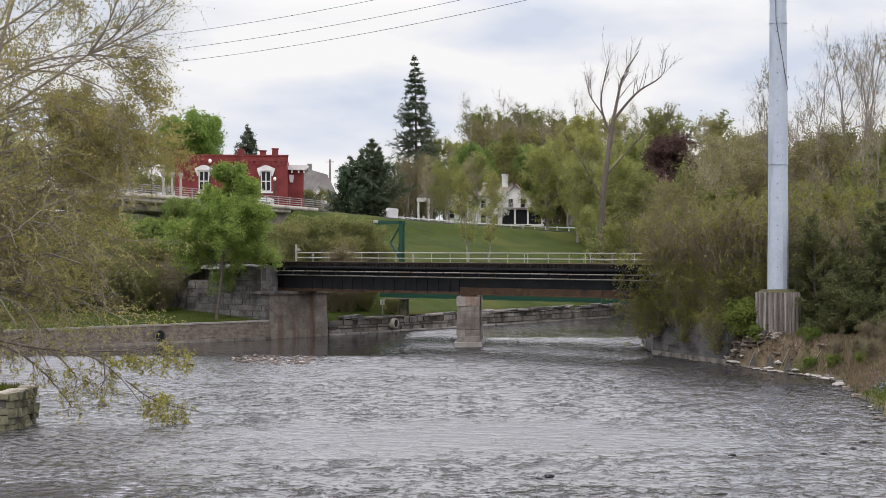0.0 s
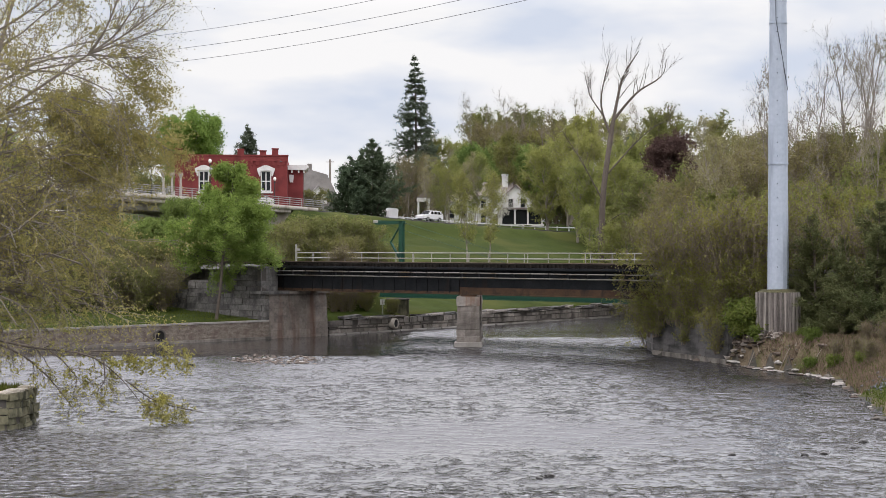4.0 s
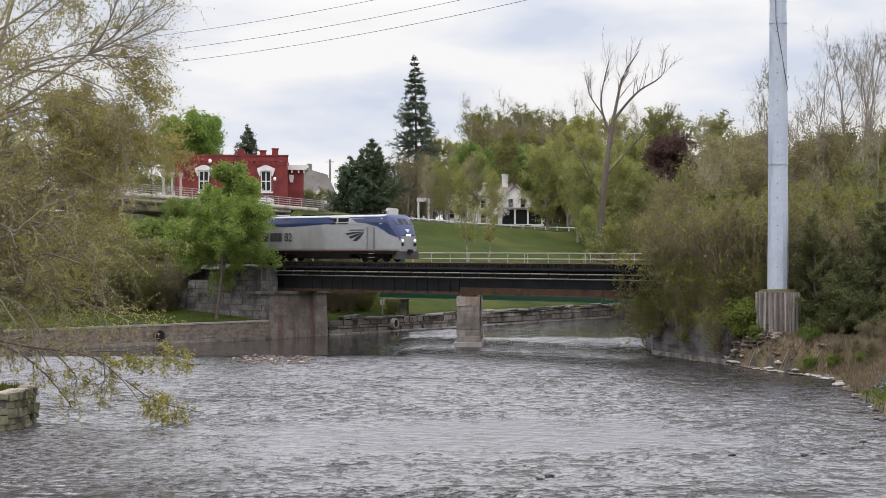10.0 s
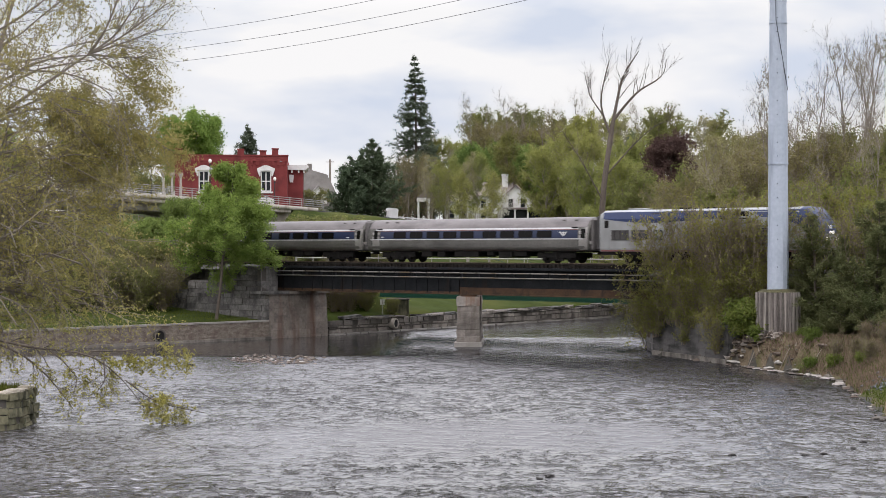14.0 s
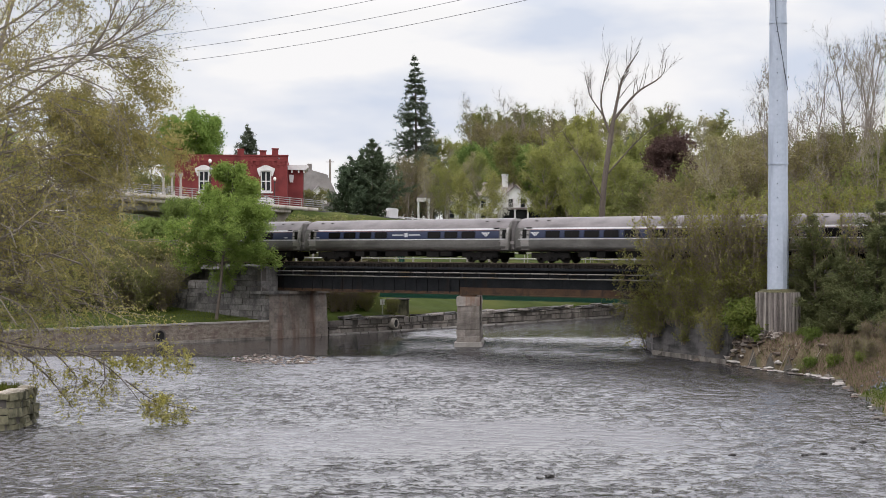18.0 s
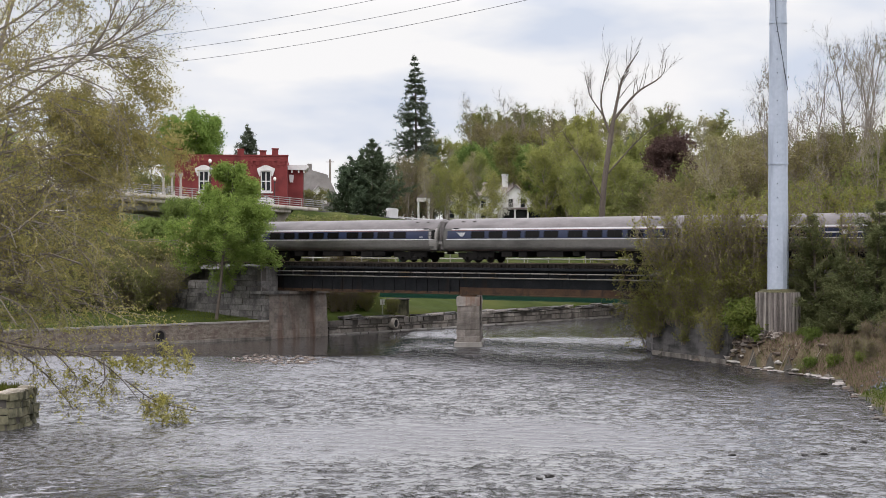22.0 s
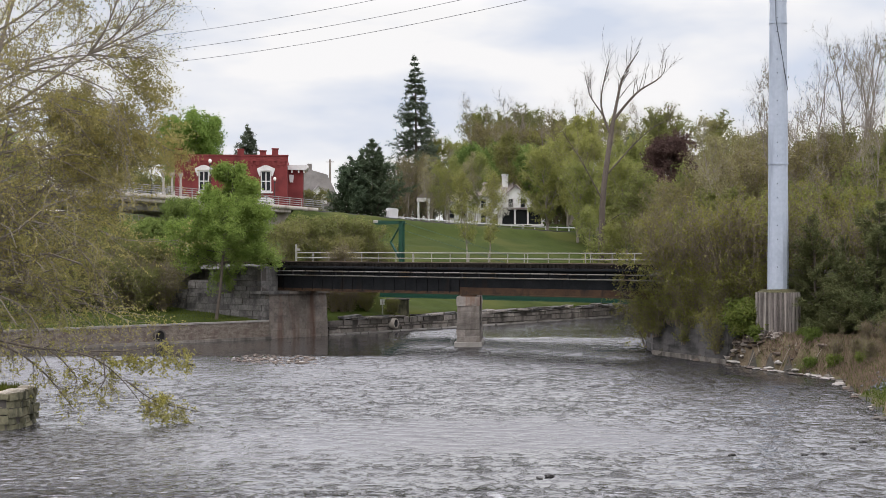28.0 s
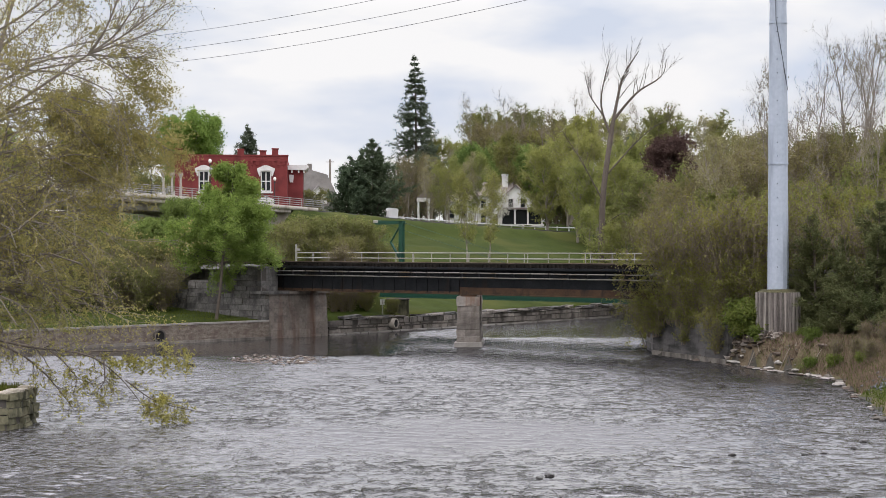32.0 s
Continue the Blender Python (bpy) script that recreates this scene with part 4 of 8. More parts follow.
# hill beyond the lawn
put("spruce_tree", "tall dark green spruce with drooping tiers of boughs", "tree", conifer(1, 32.2, 7.0, 0.42, 0.08, 40, 9, 0.0, 60000, 0.19, 0.11, 0.45, 0.9, (84, 106), tiers=31), M_bark_dark, M_needle, -4.85, 310)
put("pine_tree", "dense dark green pine with a lumpy crown", "tree", conifer(2, 13.4, 6.6, 0.35, 0.03, 26, 6, 0.09, 64000, 0.15, 0.12, 0.45, 0.85, (52, 82), tiers=12), M_bark_dark, M_pine, -10.9, 262)
put("pine_tree", "lower dark green pine with a lumpy crown", "tree", conifer(42, 10.8, 5.2, 0.3, 0.03, 22, 6, 0.09, 42000, 0.15, 0.12, 0.45, 0.8, (52, 82), tiers=10), M_bark_dark, M_pine, -14.6, 260)
spruce = put("spruce_tree", "small dark spruce behind the brick building", "tree", conifer(3, 18.8, 5.6, 0.25, 0.1, 24, 6, -0.03, 26000, 0.24, 0.14, 0.5, 0.68, (78, 102)), M_bark_dark, M_needle, -39.2, 330)
put("maple_tree", "round bright green leafy tree behind the brick building", "tree", broadleaf(4, 16.6, 6.0, 0.35, 0.3, 46, 12, 6, 90000, 0.25, 0.34), M_bark, M_leaf_maple, -44.4, 290)
put("beech_tree", "dark maroon leafed beech tree", "tree", broadleaf(5, 23.0, 4.8, 0.4, 0.54, 34, 10, 5, 52000, 0.2, 0.26), M_bark_dark, M_leaf_maroon, 36.9, 263)
olive = put("willow_tree", "olive green spring tree with upright limbs", "tree", broadleaf(6, 14, 4.2, 0.2, 0.08, 24, 8, 5, 10000, 0.16, 0.17, (20, 50), 0.1, thin=0.02), M_twig, M_leaf_olive, 31.7, 255, "spring woods")
olive2 = put("willow_tree", "olive brown spring tree with many thin upright stems", "tree", broadleaf(26, 13, 3.6, 0.12, 0.06, 12, 7, 5, 8000, 0.15, 0.16, (15, 42), 0.1, stems=4, thin=0.02), M_twig, M_leaf_olive, 36, 166, "spring woods")
lime = put("willow_tree", "yellow-green spring willow with upright limbs", "tree", broadleaf(7, 14, 5.0, 0.25, 0.1, 24, 8, 5, 13000, 0.19, 0.2, (20, 55), 0.1, thin=0.02), M_bark, M_leaf_lime, 18, 285, "spring woods")
green = put("maple_tree", "fresh green leafy tree on the hill", "tree", broadleaf(8, 14, 4.6, 0.25, 0.15, 26, 9, 5, 20000, 0.28, 0.4), M_bark, M_leaf_green, 9, 335, "spring woods")
bare = put("bare_tree", "tall grey tree still bare of leaves", "tree", broadleaf(9, 22, 5.2, 0.2, 0.15, 20, 8, 6, 2200, 0.06, 0.1, (14, 38), 0.14, thin=0.012), M_bark, M_leaf_bud, 37.8, 172, "bare trees")
bud = put("poplar_tree", "slender tree with pale opening leaves", "tree", broadleaf(10, 20, 4.6, 0.18, 0.15, 22, 8, 6, 4200, 0.13, 0.18, (15, 38), 0.12, thin=0.014), M_bark, M_leaf_pale, 31.2, 181, "spring woods")
stand(green, [(14, 325, 1.1), (5, 342, 1.1), (23, 318, 1.1), (10, 338, 1.15), (-62, 285, 1.2)], rg)
stand(green, [(-29.6, 171, 0.62), (-32.8, 173, 0.58), (-27.4, 174, 0.5)], rg)
stand(lime, [(22.5, 300, 1.2), (21.7, 268, 0.9), (26, 280, 1.15), (24, 310, 1.4), (-54, 250, 1.3), (-62, 240, 0.7), (28, 262, 0.95), (-55, 215, 0.65), (-62, 205, 1.2), (-70, 222, 1.4)], rg)
stand(olive, [(38.3, 258, 1.25), (34, 240, 1.0), (41, 215, 1.2), (44, 182, 1.3), (49, 172, 1.3), (41, 158, 1.1), (47, 160, 1.25), (30, 230, 0.85), (12, 305, 1.2), (-2, 330, 1.2), (40, 300, 1.6), (50, 300, 1.7), (29, 245, 1.0), (24.5, 238, 0.7), (-48, 222, 1.0)], rg)
stand(olive2, [(30, 160, 1.1), (34, 152, 1.0), (27.5, 152, 0.95), (39, 163, 1.15), (44, 152, 1.15), (36, 145, 0.95), (41, 147, 1.1), (48, 165, 1.2), (29.5, 170, 1.15), (33, 178, 1.2), (26, 160, 0.85)], rg)
stand(bare, [(41.7, 176, 1.3), (43.1, 170, 1.2), (39.7, 211, 1.05), (43.8, 164, 1.2), (34, 178, 1.1), (48, 186, 1.4), (20, 338, 0.95), (15, 345, 1.0), (26, 340, 1.05), (11, 340, 0.9), (30, 335, 1.05), (-3, 300, 0.6), (1, 296, 0.65), (46, 176, 1.3), (38, 166, 1.15), (-6.5, 296, 0.55), (35, 330, 1.0), (40, 200, 1.3), (30, 300, 0.9)], rg)
stand(bud, [(0.2, 286, 0.5), (3.2, 284.5, 0.55), (-2.6, 284, 0.5), (6.0, 287, 0.5), (32, 191, 1.15), (-2, 290, 0.62), (37, 192, 0.95), (4, 287, 0.65)], rg)
haze = put("budding_tree", "brownish tree with swelling buds and many fine twigs", "tree", broadleaf(44, 13, 4.4, 0.16, 0.08, 26, 9, 7, 9000, 0.1, 0.16, (18, 52), 0.1, stems=2, thin=0.012), M_twig, M_leaf_bud, -6.6, 297, "spring woods")
sapling = put("young_tree", "slender young tree in thin yellow-green leaf on the lawn", "tree", broadleaf(46, 12.8, 2.5, 0.1, 0.2, 22, 8, 5, 6000, 0.12, 0.2, (15, 42), 0.12, thin=0.011), M_bark, M_leaf_lime, 3.4, 225, "spring woods")
stand(sapling, [(19.4, 211, 0.95), (21.6, 212.5, 1.05), (6.4, 228, 1.0), (-0.6, 284, 0.9), (3.0, 284, 0.95), (5.4, 286, 1.0), (1.2, 282.5, 0.8), (8.2, 285.5, 0.75)], rg)
stand(haze, [(-2.4, 299, 0.78), (-8.4, 300, 0.72), (9, 350, 1.7), (12, 356, 1.75), (15.5, 350, 1.65), (18.5, 356, 1.75), (22, 350, 1.7), (25, 354, 1.7), (31, 195, 1.2), (34, 190, 1.3), (37.5, 194, 1.35), (41, 188, 1.3), (44, 192, 1.4), (47, 186, 1.35), (50, 190, 1.4), (53, 184, 1.4), (31, 232, 1.2), (33.8, 236, 1.3), (36.5, 244, 1.35), (40, 236, 1.4), (44, 226, 1.4), (30, 176, 1.05), (35, 170, 1.1), (40, 172, 1.2), (45, 166, 1.25), (50, 176, 1.35), (47, 196, 1.5), (38, 206, 1.3)], rg)
stand(olive, [(35, 212, 1.45), (38.5, 214, 1.5), (31.5, 214, 1.4), (42, 216, 1.5)], rg)
stand(bud, [(33.0, 194, 1.05), (36.8, 199, 1.1)], rg)
stand(olive, [(9, 368, 1.75), (13, 374, 1.7), (17, 370, 1.8), (21, 374, 1.75), (25, 369, 1.7)], rg)
stand(haze, [(30.5, 204, 1.5), (33.5, 208, 1.55), (36.5, 204, 1.6), (39.5, 208, 1.55), (34.5, 222, 1.6), (43, 203, 1.5), (29.6, 239, 1.15), (33, 236, 1.2), (36.4, 239, 1.2), (30, 170, 1.3), (33.5, 166, 1.3), (37, 169, 1.35), (40.5, 165, 1.3), (43.5, 170, 1.4), (47, 166, 1.4)], rg)
stand(spruce, [(26.8, 342, 1.15), (37.8, 332, 1.05)], rg)
stand(olive, [(36.4, 250, 1.35), (33, 247, 1.3), (39.8, 251, 1.35), (41.5, 246, 1.3), (36, 284, 1.6)], rg)
stand(lime, [(32, 268, 1.3), (28.5, 257, 1.1), (32.3, 241, 1.2), (10, 350, 1.25), (18, 352, 1.3), (2, 345, 1.15), (38, 350, 1.6)], rg)
stand(bare, [(rg.uniform(36, 62), rg.uniform(190, 250), rg.uniform(0.9, 1.2)) for _ in range(6)], rg)
stand(bare, [(x, 352 + rg.uniform(-6, 8), rg.uniform(1.1, 1.3)) for x in (6, 9, 13, 17, 22, 28, 33, 42)] + [(x, 300 + rg.uniform(-4, 3), rg.uniform(0.42, 0.56)) for x in (-9, -7, -2, 0.5, -5)] + [(x, 150 + rg.uniform(-3, 14), rg.uniform(0.6, 0.8)) for x in (34, 37, 40, 42, 44.5, 47, 32, 36)], rg)
for i in range(34):
    if 6 < i < 20:
        continue
    stand(rg.choice((olive, lime, olive2, haze)), [(-105 + i * 6.2 + rg.uniform(-3, 3), 385 + rg.uniform(-20, 50), rg.uniform(1.05, 1.5))], rg)
stand(olive, [(-16 + i * 2.6 + rg.uniform(-0.8, 0.8), 318 + rg.uniform(-5, 8), rg.uniform(0.45, 0.7)) for i in range(9)], rg)
stand(haze, [(-13 + i * 3.0 + rg.uniform(-0.8, 0.8), 308 + rg.uniform(-3, 3), rg.uniform(0.4, 0.6)) for i in range(6)], rg)
blossom = put("cherry_tree", "small tree in white blossom before the farmhouse", "tree", broadleaf(31, 6.0, 2.6, 0.12, 0.2, 16, 8, 5, 1500, 0.16, 0.3), M_bark, M_leaf_white, 9.4, 291.5)
stand(blossom, [(4.5, 288.5, 0.6)], rg)
# thicket at the right abutment
shrub = put("willow_shrub", "olive leafed willow thicket over the abutment", "shrub", broadleaf(12, 9.5, 3.0, 0.07, 0.03, 10, 8, 5, 5200, 0.14, 0.12, (15, 50), 0.05, stems=7, thin=0.01), M_twig, M_leaf_thicket, 21.0, 141.0, "bank thicket", -0.3)
stand(shrub, [(18.6, 144, 0.95), (23.2, 138.5, 1.0), (25.5, 138, 1.1), (26.5, 134, 0.95), (29.3, 133.5, 1.1), (30.5, 129.5, 0.95), (33.5, 130, 1.1), (35, 126, 1.0), (38, 126, 1.1), (40.5, 121.5, 1.1)], rg)
for x, y, z, k in ((16.7, 133.6, 1.6, 0.62), (17.5, 132.4, 2.6, 0.78), (18.3, 131.6, 3.0, 0.7), (18.5, 130.2, 2.6, 0.6), (19.3, 128.2, 2.6, 0.58), (20.2, 126.0, 2.5, 0.52), (21.4, 124.2, 2.4, 0.52), (17.0, 132.9, 1.6, 0.45), (18.6, 128.8, 1.2, 0.35), (20.4, 123.9, 0.8, 0.4), (20.5, 128.0, 4.0, 0.5), (22.3, 125.5, 4.0, 0.5), (23.6, 123.6, 2.6, 0.6), (24.5, 123.9, 3.5, 0.52), (29.5, 120.5, 3.5, 0.5), (32.5, 117.5, 3.5, 0.55), (26.0, 124.8, 4.5, 0.4)):
    copy_thing(shrub, Matrix.Translation((x, y, z)) @ Matrix.Rotation(rg.uniform(0, 6), 4, "Z") @ Matrix.Scale(k, 4))
fresh = put("willow_shrub", "small fresh green shrub on the bank", "shrub", broadleaf(33, 1.5, 1.0, 0.03, 0.03, 9, 7, 5, 5000, 0.11, 0.14, (20, 60), 0.05, stems=6, thin=0.006), M_twig, M_leaf_fresh, 22.3, 121.6, "bank thicket", 0.3)
stand(fresh, [(23.1, 121.8, 1.4), (22.5, 122.6, 1.5), (24.9, 112.5, 0.4), (22.9, 120.0, 0.6), (25.4, 114.4, 0.5), (26.0, 110.4, 0.45), (26.9, 106.5, 0.4), (25.2, 116.5, 0.35)], rg)
# cedars by the pole
cedar = put("cedar_tree", "dark green bushy cedar on the bank", "tree", conifer(14, 8.8, 3.3, 0.14, 0.02, 20, 6, 0.06, 50000, 0.07, 0.09, 0.85, 0.66, (48, 88), tiers=15), M_bark_dark, M_needle_olive, 26.9, 119.8, "bank cedars")
stand(cedar, [(28.4, 119, 0.82), (29.9, 114.5, 1.1), (32.2, 116.5, 1.05), (28.2, 116.8, 0.58), (31.0, 111.8, 0.82), (26.3, 121.2, 0.6), (31.3, 113.6, 1.0)], rg)
# maple before the left abutment
put("maple_tree", "bright green leafy maple before the stone abutment", "tree", broadleaf(15, 16.4, 4.1, 0.17, 0.35, 58, 10, 6, 92000, 0.125, 0.2, (62, 104), 0.05, shape="flame", lean=(0.1, 0), by_length=True), M_bark_dark, M_leaf_maple, -21.4, 156.5)
scrub = put("willow_shrub", "yellow-green willow scrub beside the railway", "shrub", broadleaf(16, 7.2, 2.8, 0.05, 0.03, 11, 7, 5, 12000, 0.12, 0.16, (8, 34), 0.1, stems=9, thin=0.009), M_twig, M_leaf_scrub, -31.8, 166, "railway scrub")
brown = put("bare_shrub", "grey-brown scrub still bare of leaves", "shrub", broadleaf(36, 5.0, 2.6, 0.05, 0.03, 11, 8, 7, 2500, 0.1, 0.2, (15, 55), 0.05, stems=9, thin=0.009), M_twig, M_leaf_bud, -30.2, 163.0, "railway scrub")
stems = put("bare_shrub", "slender dark stems with a few opening leaves", "shrub", broadleaf(37, 10.4, 2.2, 0.06, 0.1, 10, 7, 4, 1500, 0.12, 0.12, (10, 32), 0.1, stems=7, thin=0.013), M_twig, M_leaf_thicket, 22.6, 143.5, "bank thicket")
for x, y, z, k in ((18.9, 130.0, 2.8, 0.95), (20.2, 127.8, 2.8, 1.0), (21.4, 126.0, 2.8, 1.0), (22.7, 124.6, 2.7, 0.95), (23.6, 126.4, 4.6, 0.8), (26.4, 123.4, 3.6, 0.9), (18.0, 131.4, 2.8, 0.85), (19.6, 129.2, 3.2, 0.95), (20.9, 127.0, 3.0, 1.0), (22.0, 125.6, 3.0, 0.9), (24.2, 124.8, 3.4, 0.85), (28.2, 120.6, 3.4, 0.95), (30.0, 118.6, 3.2, 0.95), (32.2, 116.8, 3.2, 1.0), (34.6, 114.6, 3.2, 1.0), (18.4, 130.8, 3.0, 1.05), (21.8, 126.4, 3.0, 1.1), (25.4, 124.2, 3.6, 1.0)):
    copy_thing(stems, Matrix.Translation((x, y, z)) @ Matrix.Rotation(rg.uniform(0, 6), 4, "Z") @ Matrix.Scale(k, 4))
stand(stems, [(24.5, 139, 1.1), (27, 135, 1.1), (30, 131, 1.1), (33, 128.5, 1.15), (26, 141, 1.2), (36, 125, 1.1), (29, 137, 1.2)], rg)
stand(brown, [(27.2, 108.6, 0.28), (28.3, 106.2, 0.3), (26.9, 104.4, 0.26), (28.8, 103, 0.3), (29.6, 108.4, 0.34), (27.8, 100.8, 0.26), (26.4, 111.6, 0.22), (28.2, 110.6, 0.26)], rg)
stand(brown, [(-33.5, 164, 1.1), (-27.8, 163.5, 0.9), (-36.5, 163, 1.2), (-10.4, 170, 0.7), (-11.2, 169.5, 0.75), (-9.6, 171, 0.6), (-10.6, 172, 0.8), (-8.9, 173.5, 0.5), (-40, 160, 1.2)], rg)
stand(scrub, [(-67, 250, 1.2), (-62, 255, 1.2), (-57, 258, 1.15), (-52, 262, 1.1), (-47, 266, 1.0), (-42.5, 268, 0.9)], rg)
stand(scrub, [(8 + i * 3.0, 314 + rg.uniform(-3, 3), rg.uniform(0.7, 1.0)) for i in range(8)] + [(-28, 168, 1.0), (-35, 170, 1.1), (-32.2, 161, 0.75), (-29.2, 161.5, 0.62), (-34.8, 159.5, 0.8), (-17.6, 190, 0.85), (-19.2, 246, 0.6), (-13.5, 195, 0.95), (-9.4, 198, 0.85), (-15.6, 196, 0.9), (-7.2, 199, 0.6), (-38.5, 172, 1.2), (-11.5, 190.5, 0.75), (-8.5, 172.5, 0.38), (-11.4, 197, 0.95), (-7.4, 175.5, 0.3), (-5.3, 173.4, 0.27), (-7.9, 172.6, 0.33), (-4.6, 178.5, 0.4)], rg)

# dead cottonwood: trunk and limbs by hand, twigs grown
rq = np.random.default_rng(17)
main = [(limb([(0, 0, -0.4), (0.1, 0, 7), (0.3, 0, 14.5), (1.7, 0, 24.0)]), 0.52, 0.34), (limb([(1.7, 0, 23.8), (2.4, 0.2, 27.4), (3.2, 0.4, 31.0), (4.4, 0.6, 32.6), (5.6, 0.6, 34.4)]), 0.28, 0.06),
        (limb([(1.9, 0, 24.6), (3.8, -0.4, 27), (5.5, -0.8, 28.8), (8, -1, 30), (9.2, -1, 31), (9.3, -1, 33)]), 0.23, 0.04), (limb([(1.3, 0, 22.8), (0.3, 0.5, 25.4), (0.0, 0.6, 27.4), (0.5, 0.6, 30), (1.3, 0.5, 33)]), 0.2, 0.04),
        (limb([(0.3, 0.5, 25.4), (-1.5, 0.8, 28), (-2.3, 1, 31.5)]), 0.12, 0.03), (limb([(0.7, 0, 12.5), (-3, -1.5, 19), (-5.5, -2, 22.5)]), 0.12, 0.03), (limb([(1.0, 0, 17), (5, -1, 21.5), (8, -1.5, 24), (11, -1.5, 24.6)]), 0.13, 0.03), (limb([(0.6, 0.3, 10), (3, -1.5, 11.5), (4.6, -2, 10.8)]), 0.09, 0.03)]
tw = []
for q, ra, rb in main:
    rr = np.linspace(ra, rb, q.shape[1])[None]
    tw.append((q, rr, 8))
    if 0.1 < ra < 0.4:
        s_, d_, r_, t_ = spawn(rq, q, rr, 11, 0.3, 1.0, (25, 55), 0.42, 0.025)
        a_, b_ = grow(rq, s_, d_ + np.array([0, 0, 0.4]), rq.uniform(2.0, 4.5, len(t_)), r_, 6, 0.12, 0.1, 0.3)
        tw.append((a_, b_, 4))
        s_, d_, r_, t_ = spawn(rq, a_, b_, 5, 0.25, 1.0, (25, 50), 0.6, 0.02)
        a_, b_ = grow(rq, s_, d_, rq.uniform(0.8, 2.0, len(t_)), r_, 4, 0.12, 0.1, 0.4)
        tw.append((a_, b_, 3))
_dt = plant("dead_tree", "huge bare dead cottonwood with forked limbs", "tree", tubes(tw), None, M_bark_mid, None, (20.4, 215, ground_z(20.4, 215)))
_dt.scale = (0.9, 0.9, 0.92)

# old willows leaning over the near left bank
w1 = broadleaf(18, 27, 15.0, 0.3, 0.12, 42, 14, 8, 70000, 0.08, 0.05, (40, 80), -0.04, 0.17, "vase", lean=(0.04, 0), thin=0.014, reach=9.6)
# its forked limbs: bare arching shoots high over the water, and a few low grey ones
rq = np.random.default_rng(29)
foot = np.array([-26.5, 84.0, ground_z(-26.5, 84.0)])
fork = np.array([-17.9, 84.0, 18.4]) - foot
arms, shoots, leafy_shoots = [], [], []
# long pale boughs that arch out and hang before the leaves
long_boughs = (([(2.5, -1.6, 15.4), (6.2, -2.4, 14.4), (7.8, -2.6, 13.7), (9.5, -2.6, 11.6)], 0.06, 0), ([(2.0, -1.5, 12.4), (5.8, -2.4, 11.8), (7.4, -2.6, 11.2), (10.8, -2.6, 9.3)], 0.055, 0), ([(1.5, -1.4, 10.6), (4.4, -2.2, 9.9), (5.8, -2.4, 8.7), (7.2, -2.6, 7.4)], 0.06, 0),
               ([(4.6, -1.2, 15.6), (8.2, -2.0, 15.3), (10.3, -2.2, 14.3), (11.1, -2.2, 11.8)], 0.06, 0), ([(4.0, -1.2, 13.8), (8.9, -2.0, 13.3), (10.6, -2.0, 12.5), (11.0, -2.0, 10.8)], 0.05, 0), ([(0.5, -0.8, 12.6), (3.4, -1.6, 14.2), (6.6, -2.0, 16.0), (9.4, -2.0, 16.2)], 0.1, 0))
for way, ra, leafy in (([(0.2, 0, 9.0), (4.0, -0.6, 13.2), tuple(fork)], 0.15, 0), ([tuple(fork), (9.5, -0.3, 17.6), (10.6, 0, 20.6)], 0.075, 0), ([tuple(fork), (9.8, 0.5, 17.4), (11.6, 0.8, 20.2)], 0.065, 0), ([tuple(fork), (10.0, 0.2, 17.2), (12.4, 0.4, 19.0)], 0.065, 0),
                       ([tuple(fork), (10.2, -0.4, 16.9), (12.5, -0.6, 17.7)], 0.055, 0), ([tuple(fork), (10.2, 0.2, 16.3), (12.0, 0.4, 16.3)], 0.055, 0), ([tuple(fork), (9.8, 0.6, 15.8), (11.4, 0.8, 14.6)], 0.045, 1), ([(0.1, 0, 7.0), (3.4, -1.2, 12.6), (6.4, -1.6, 13.8), (8.6, -1.8, 13.4)], 0.13, 1),
                       ([(0, 0, 12.0), (3.0, -1.0, 16.8), (6.0, -1.4, 18.4), (8.4, -1.4, 20.4)], 0.11, 0), ([(0, 0, 4.5), (4.0, -1.0, 6.4), (6.4, -1.2, 5.2), (8.2, -1.2, 3.0)], 0.07, 0), ([(2.0, -1.0, 10.4), (5.2, -1.6, 9.4), (8.4, -1.8, 6.8), (10.4, -1.8, 4.2)], 0.06, 0), ([(0, 0, 3.2), (4.2, -2, 4.5), (6.0, -2.2, 3.8), (6.8, -2.2, 2.2)], 0.11, 0),
                       ([(6.6, -0.8, 13.0), (9.4, -0.6, 13.4), (11.4, -0.4, 12.7), (12.6, -0.4, 11.6)], 0.05, 1), ([(6.0, 0.6, 11.6), (8.8, 0.4, 12.3), (10.8, 0.2, 12.0), (11.9, 0.2, 11.1)], 0.05, 1),
                       ([(4.0, -0.6, 13.2), (7.0, 0.4, 14.6), (9.4, 0.8, 13.8), (11.0, 1.0, 12.4)], 0.07, 1), ([(3.6, 0, 12.0), (6.6, -0.8, 13.0), (8.8, -1.0, 12.2), (10.2, -1.0, 11.0)], 0.07, 1), ([(3.0, 0, 11.0), (6.0, 0.6, 11.6), (8.0, 0.8, 10.6), (9.2, 0.8, 9.4)], 0.06, 1), *long_boughs):
    q = limb(way, 14)
    rr = np.linspace(ra, ra * 0.3, 14)[None]
    s_, d_, r_, t_ = spawn(rq, q, rr, 18, 0.25, 1.0, (14, 45), 0.5, 0.015)
    a_, b_ = grow(rq, s_, d_, rq.uniform(0.8, 2.1, len(t_)), r_, 7, 0.1, -0.03, 0.35)
    s_, d_, r_, t_ = spawn(rq, a_, b_, 8, 0.2, 1.0, (18, 50), 0.6, 0.011)
    c_, e_ = grow(rq, s_, d_, rq.uniform(0.5, 1.5, len(t_)), r_, 4, 0.12, -0.06, 0.5)
